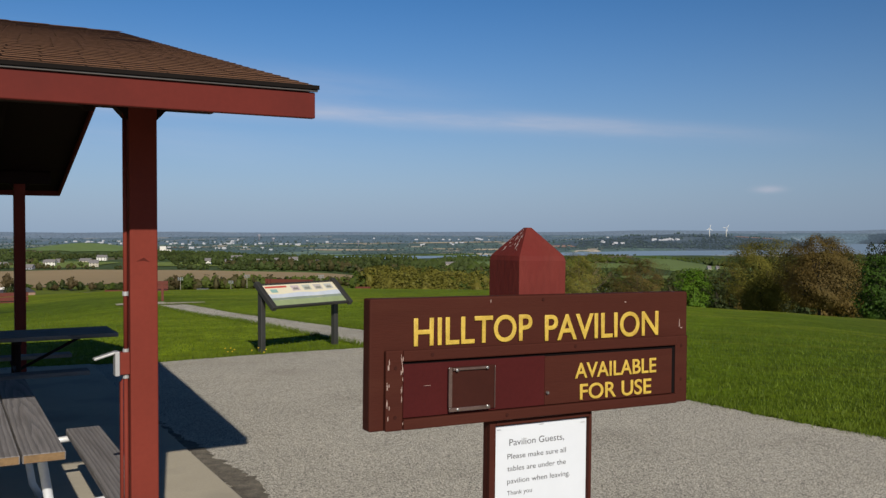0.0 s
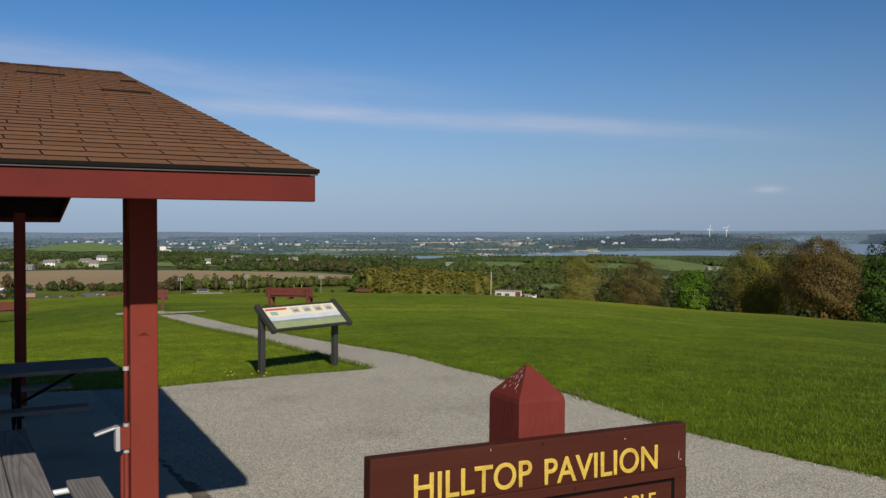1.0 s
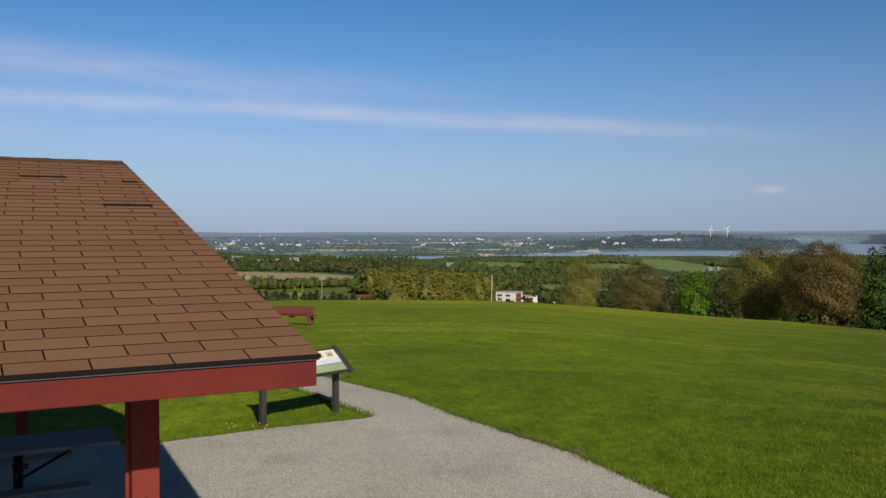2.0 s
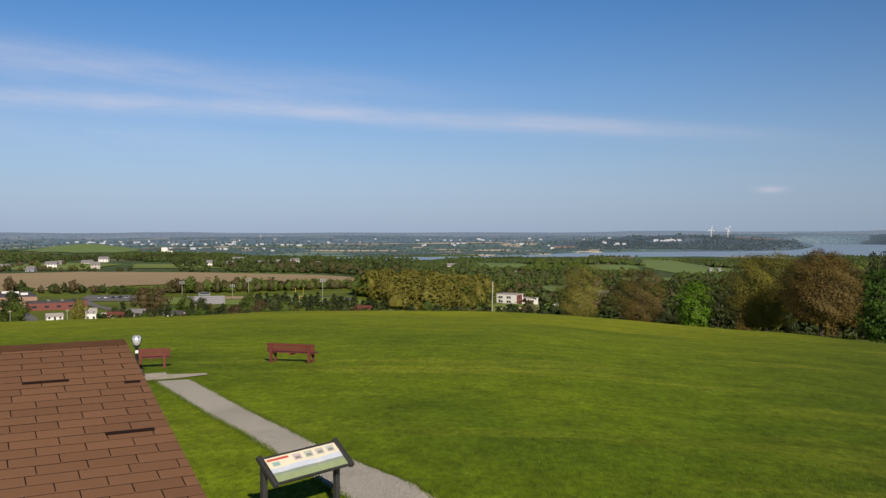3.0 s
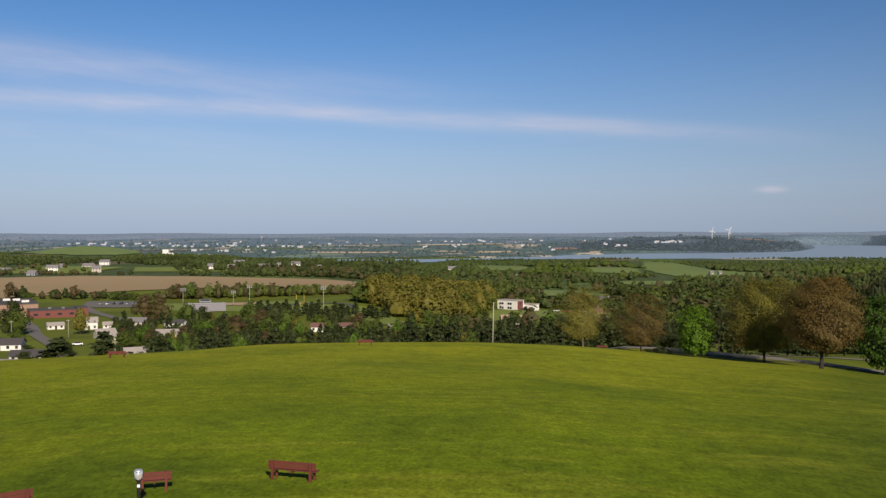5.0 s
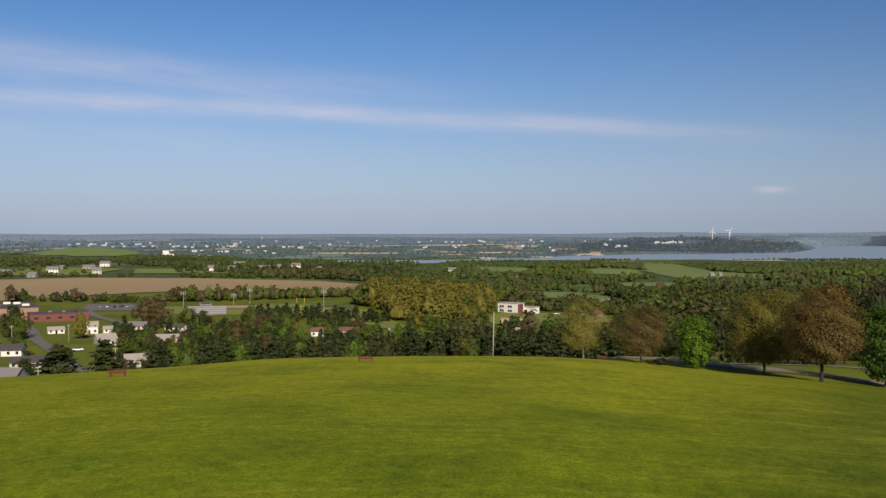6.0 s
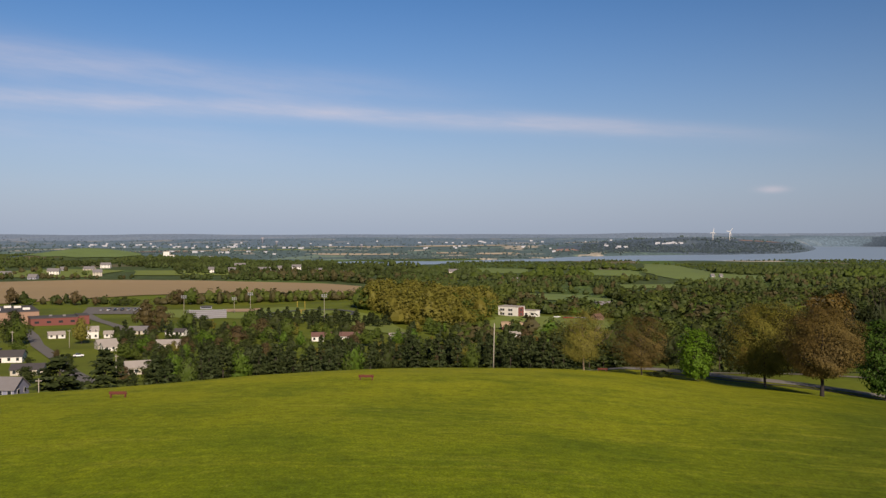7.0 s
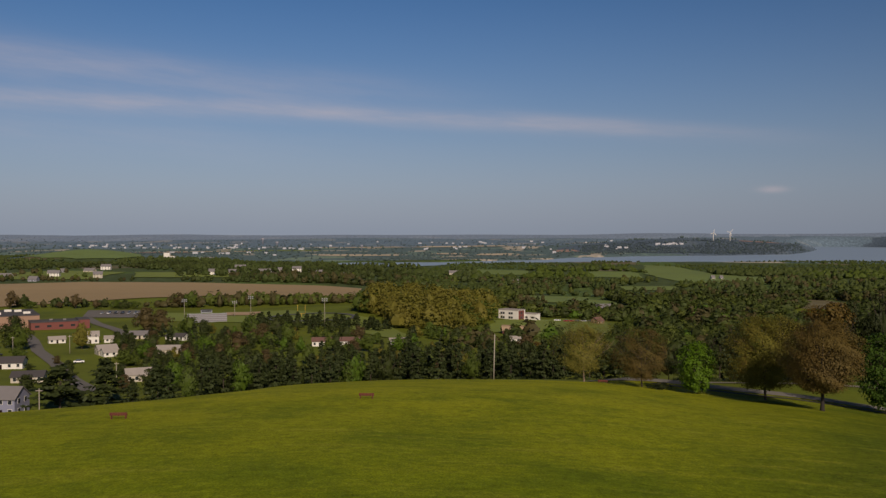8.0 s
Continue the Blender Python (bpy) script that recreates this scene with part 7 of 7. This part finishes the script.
def edge_tufts():
    rng = np.random.default_rng(43)
    qs = []
    for (x0, y0), (x1, y1) in zip(APRON[2:25], APRON[3:26]):
        L = math.hypot(x1 - x0, y1 - y0)
        n = int(L * 170)
        t = rng.random(n)
        nx, ny = -(y1 - y0) / L, (x1 - x0) / L
        off = rng.normal(0.0, 0.045, n)
        x, y = x0 + (x1 - x0) * t + nx * off, y0 + (y1 - y0) * t + ny * off
        h, a = rng.uniform(0.03, 0.10, n), rng.uniform(0, np.pi, n)
        dx, dy = np.cos(a) * 0.006, np.sin(a) * 0.006
        z = land(x, y)
        lx, ly = rng.normal(0, 0.5, n) * h, rng.normal(0, 0.5, n) * h
        qs.append(np.stack([np.stack([x - dx, y - dy, z], 1), np.stack([x + dx, y + dy, z], 1), np.stack([x + lx + dx * 0.3, y + ly + dy * 0.3, z + h], 1), np.stack([x + lx - dx * 0.3, y + ly - dy * 0.3, z + h], 1)], 1))
    put("edge_grass", quads_mesh("edge_grass", np.concatenate(qs), M_BLADE), label="ragged grass fringe along the paving", category="grass", kind="stuff")


edge_tufts()
# bare soil where the lawn breaks along the apron
draped("soil_edge", wavy([(0.82, 13.75), (1.25, 13.15), (1.8, 12.3), (2.0, 12.1), (1.86, 12.02), (1.35, 12.7), (0.82, 13.5)], 0.05, 0.12, 12), material("bare_soil", (0.10, 0.07, 0.04), 0.95, 0.3, 3.0, 40.0, space="World"), 0.018, "bare brown soil along the paving edge", "soil", step=0.3)


def dandelions():
    rnd = random.Random(2)
    flower = material("dandelion_yellow", (0.65, 0.45, 0.02), 0.7, 0.2)
    leafm = M_BLADE
    c = thing("dandelion_clump", on_land(-3.05, 13.45, 0), "clump of yellow dandelions at the paving edge", "flowers")
    for i in range(9):
        x, y, h = rnd.gauss(0, 0.16), rnd.gauss(0.05, 0.08), rnd.uniform(0.06, 0.13)
        bm = bmesh.new()
        tube(bm, [(x, y, 0), (x + 0.01, y, h)], 0.003, 5)
        stem = part("stem", bm, leafm, c)
        bm = bmesh.new()
        lathe(bm, [(0.003, h - 0.004), (0.012, h), (0.013, h + 0.005), (0.006, h + 0.010)], 10, (x + 0.01, y))
        part("flower_head", bm, flower, stem)


dandelions()


# dark gravel washed up against the slab edge
def slab_dirt():
    m = material("dark_washed_gravel", (0.125, 0.108, 0.080), 0.95, 0.85, 9.0, 60.0, 0.6, space="World")
    pts = [PAV @ Vector((u, v, 0)) for u, v in ((0.362, 1.2), (0.56, 1.35), (0.52, 2.1), (0.60, 2.7), (0.52, 3.4), (0.43, 4.6), (0.362, 5.4))]
    draped("gravel_wash", wavy([(p.x, p.y) for p in pts], 0.035, 0.05, 14), m, 0.017, "dark gravel washed along the slab edge", "gravel", step=0.3)


slab_dirt()


# ---- roof shingles of the pavilion ----
def build_shingles():
    expo, tab = 0.127, 0.305
    dv = expo * math.cos(PITCH)
    rows = int((SPAN / 2) / dv) + 1
    me = {}

    def tab_mesh(w):
        key = round(w, 3)
        if key not in me:
            t0, t1, ln = 0.0062, 0.002, expo + 0.02
            vs = [(0.0036, 0, t0 - 0.017), (w - 0.0036, 0, t0 - 0.017), (w - 0.0036, ln, t1 - 0.012), (0.0036, ln, t1 - 0.012), (0.0036, 0, t0), (w - 0.0036, 0, t0), (w - 0.0036, ln, t1), (0.0036, ln, t1)]
            # black cut edges, which also paint the shadow line under each tab
            me[key] = shape("shingle", vs, [(3, 2, 1, 0), (4, 5, 6, 7), (0, 1, 5, 4), (1, 2, 6, 5), (2, 3, 7, 6), (3, 0, 4, 7)], [M_SHINGLE, M_FELT], [1, 0, 1, 1, 1, 1])
        return me[key]

    rnd = random.Random(11)
    rest_v, rest_f = [], []
    near = far = 0
    for side in (0, 1):
        base = pose(0, -0.03, EAVE - 0.005, math.degrees(PITCH)) if side == 0 else pose(0, SPAN + 0.03, EAVE - 0.005, math.degrees(PITCH), 0, 180)
        for k in range(rows):
            y = k * expo
            if y > SPAN / 2 / math.cos(PITCH) - 0.135:
                continue
            x = -LENGTH if side == 0 else -0.015
            end = 0.015 if side == 0 else LENGTH
            off = (k % 2) * tab / 2 + (k // 2 % 5) * 0.021
            # walk tabs from the gable inwards
            pos = end
            first = True
            while pos > x + 0.02:
                w = (tab - off % tab) if first else tab
                if w < 0.03:
                    w += tab
                w = min(w, pos - x)
                first = False
                pos -= w
                jit = rnd.uniform(-0.0025, 0.0025)
                m = base @ pose(pos, y + jit, 0.006 + rnd.uniform(0, 0.0012), 0, 0, rnd.uniform(-0.25, 0.25))
                if side == 0 and pos > -1.95 and near < 300:
                    ob = put("shingle", tab_mesh(w), pavilion_roof, m)
                    near += 1
                else:
                    b = len(rest_v)
                    for c in tab_mesh(round(w, 2)).vertices:
                        rest_v.append(tuple(m @ c.co))
                    for q in ((3, 2, 1, 0), (4, 5, 6, 7), (0, 1, 5, 4), (1, 2, 6, 5), (2, 3, 7, 6), (3, 0, 4, 7)):
                        rest_f.append(tuple(b + i for i in q))
    put("shingle_field", shape("shingle_field", rest_v, rest_f, [M_SHINGLE_ALL, M_FELT], [1, 0, 1, 1, 1, 1] * (len(rest_f) // 6)), pavilion_roof, kind="stuff")
    # slipped tabs that leave the dark felt bare
    for u, k, wide in ((-0.43, 23.65, 0.33), (-0.88, 31.65, 0.33), (-0.16, 30.65, 0.12)):
        bm = bmesh.new()
        add_box(bm, (u, k * expo - 0.004, 0.004), (u + wide, k * expo + 0.032, 0.0195), 0.0)
        part("bare_felt", bm, M_FELT, pavilion_roof, "dark bare strip where a tab slipped", pose(0, -0.03, EAVE - 0.005, math.degrees(PITCH)))
    # ridge cap: bent tabs that overlap along the ridge
    for i in range(25):
        bm = bmesh.new()
        x0, x1 = -LENGTH + i * 0.304, -LENGTH + i * 0.304 + 0.33 if i < 24 else 0.0
        sec = [(-0.14, -0.036), (-0.07, -0.018), (0.0, 0.0), (0.07, -0.018), (0.14, -0.036)]
        a = [bm.verts.new((x0, SPAN / 2 + y, RIDGE + z + 0.018)) for y, z in sec]
        b = [bm.verts.new((x1, SPAN / 2 + y, RIDGE + z + 0.022)) for y, z in sec]
        for k in range(4):
            bm.faces.new((a[k], b[k], b[k + 1], a[k + 1]))
        bmesh.ops.solidify(bm, geom=bm.faces[:], thickness=-0.003)
        part("ridge_shingle", bm, M_SHINGLE, pavilion_roof)


build_shingles()
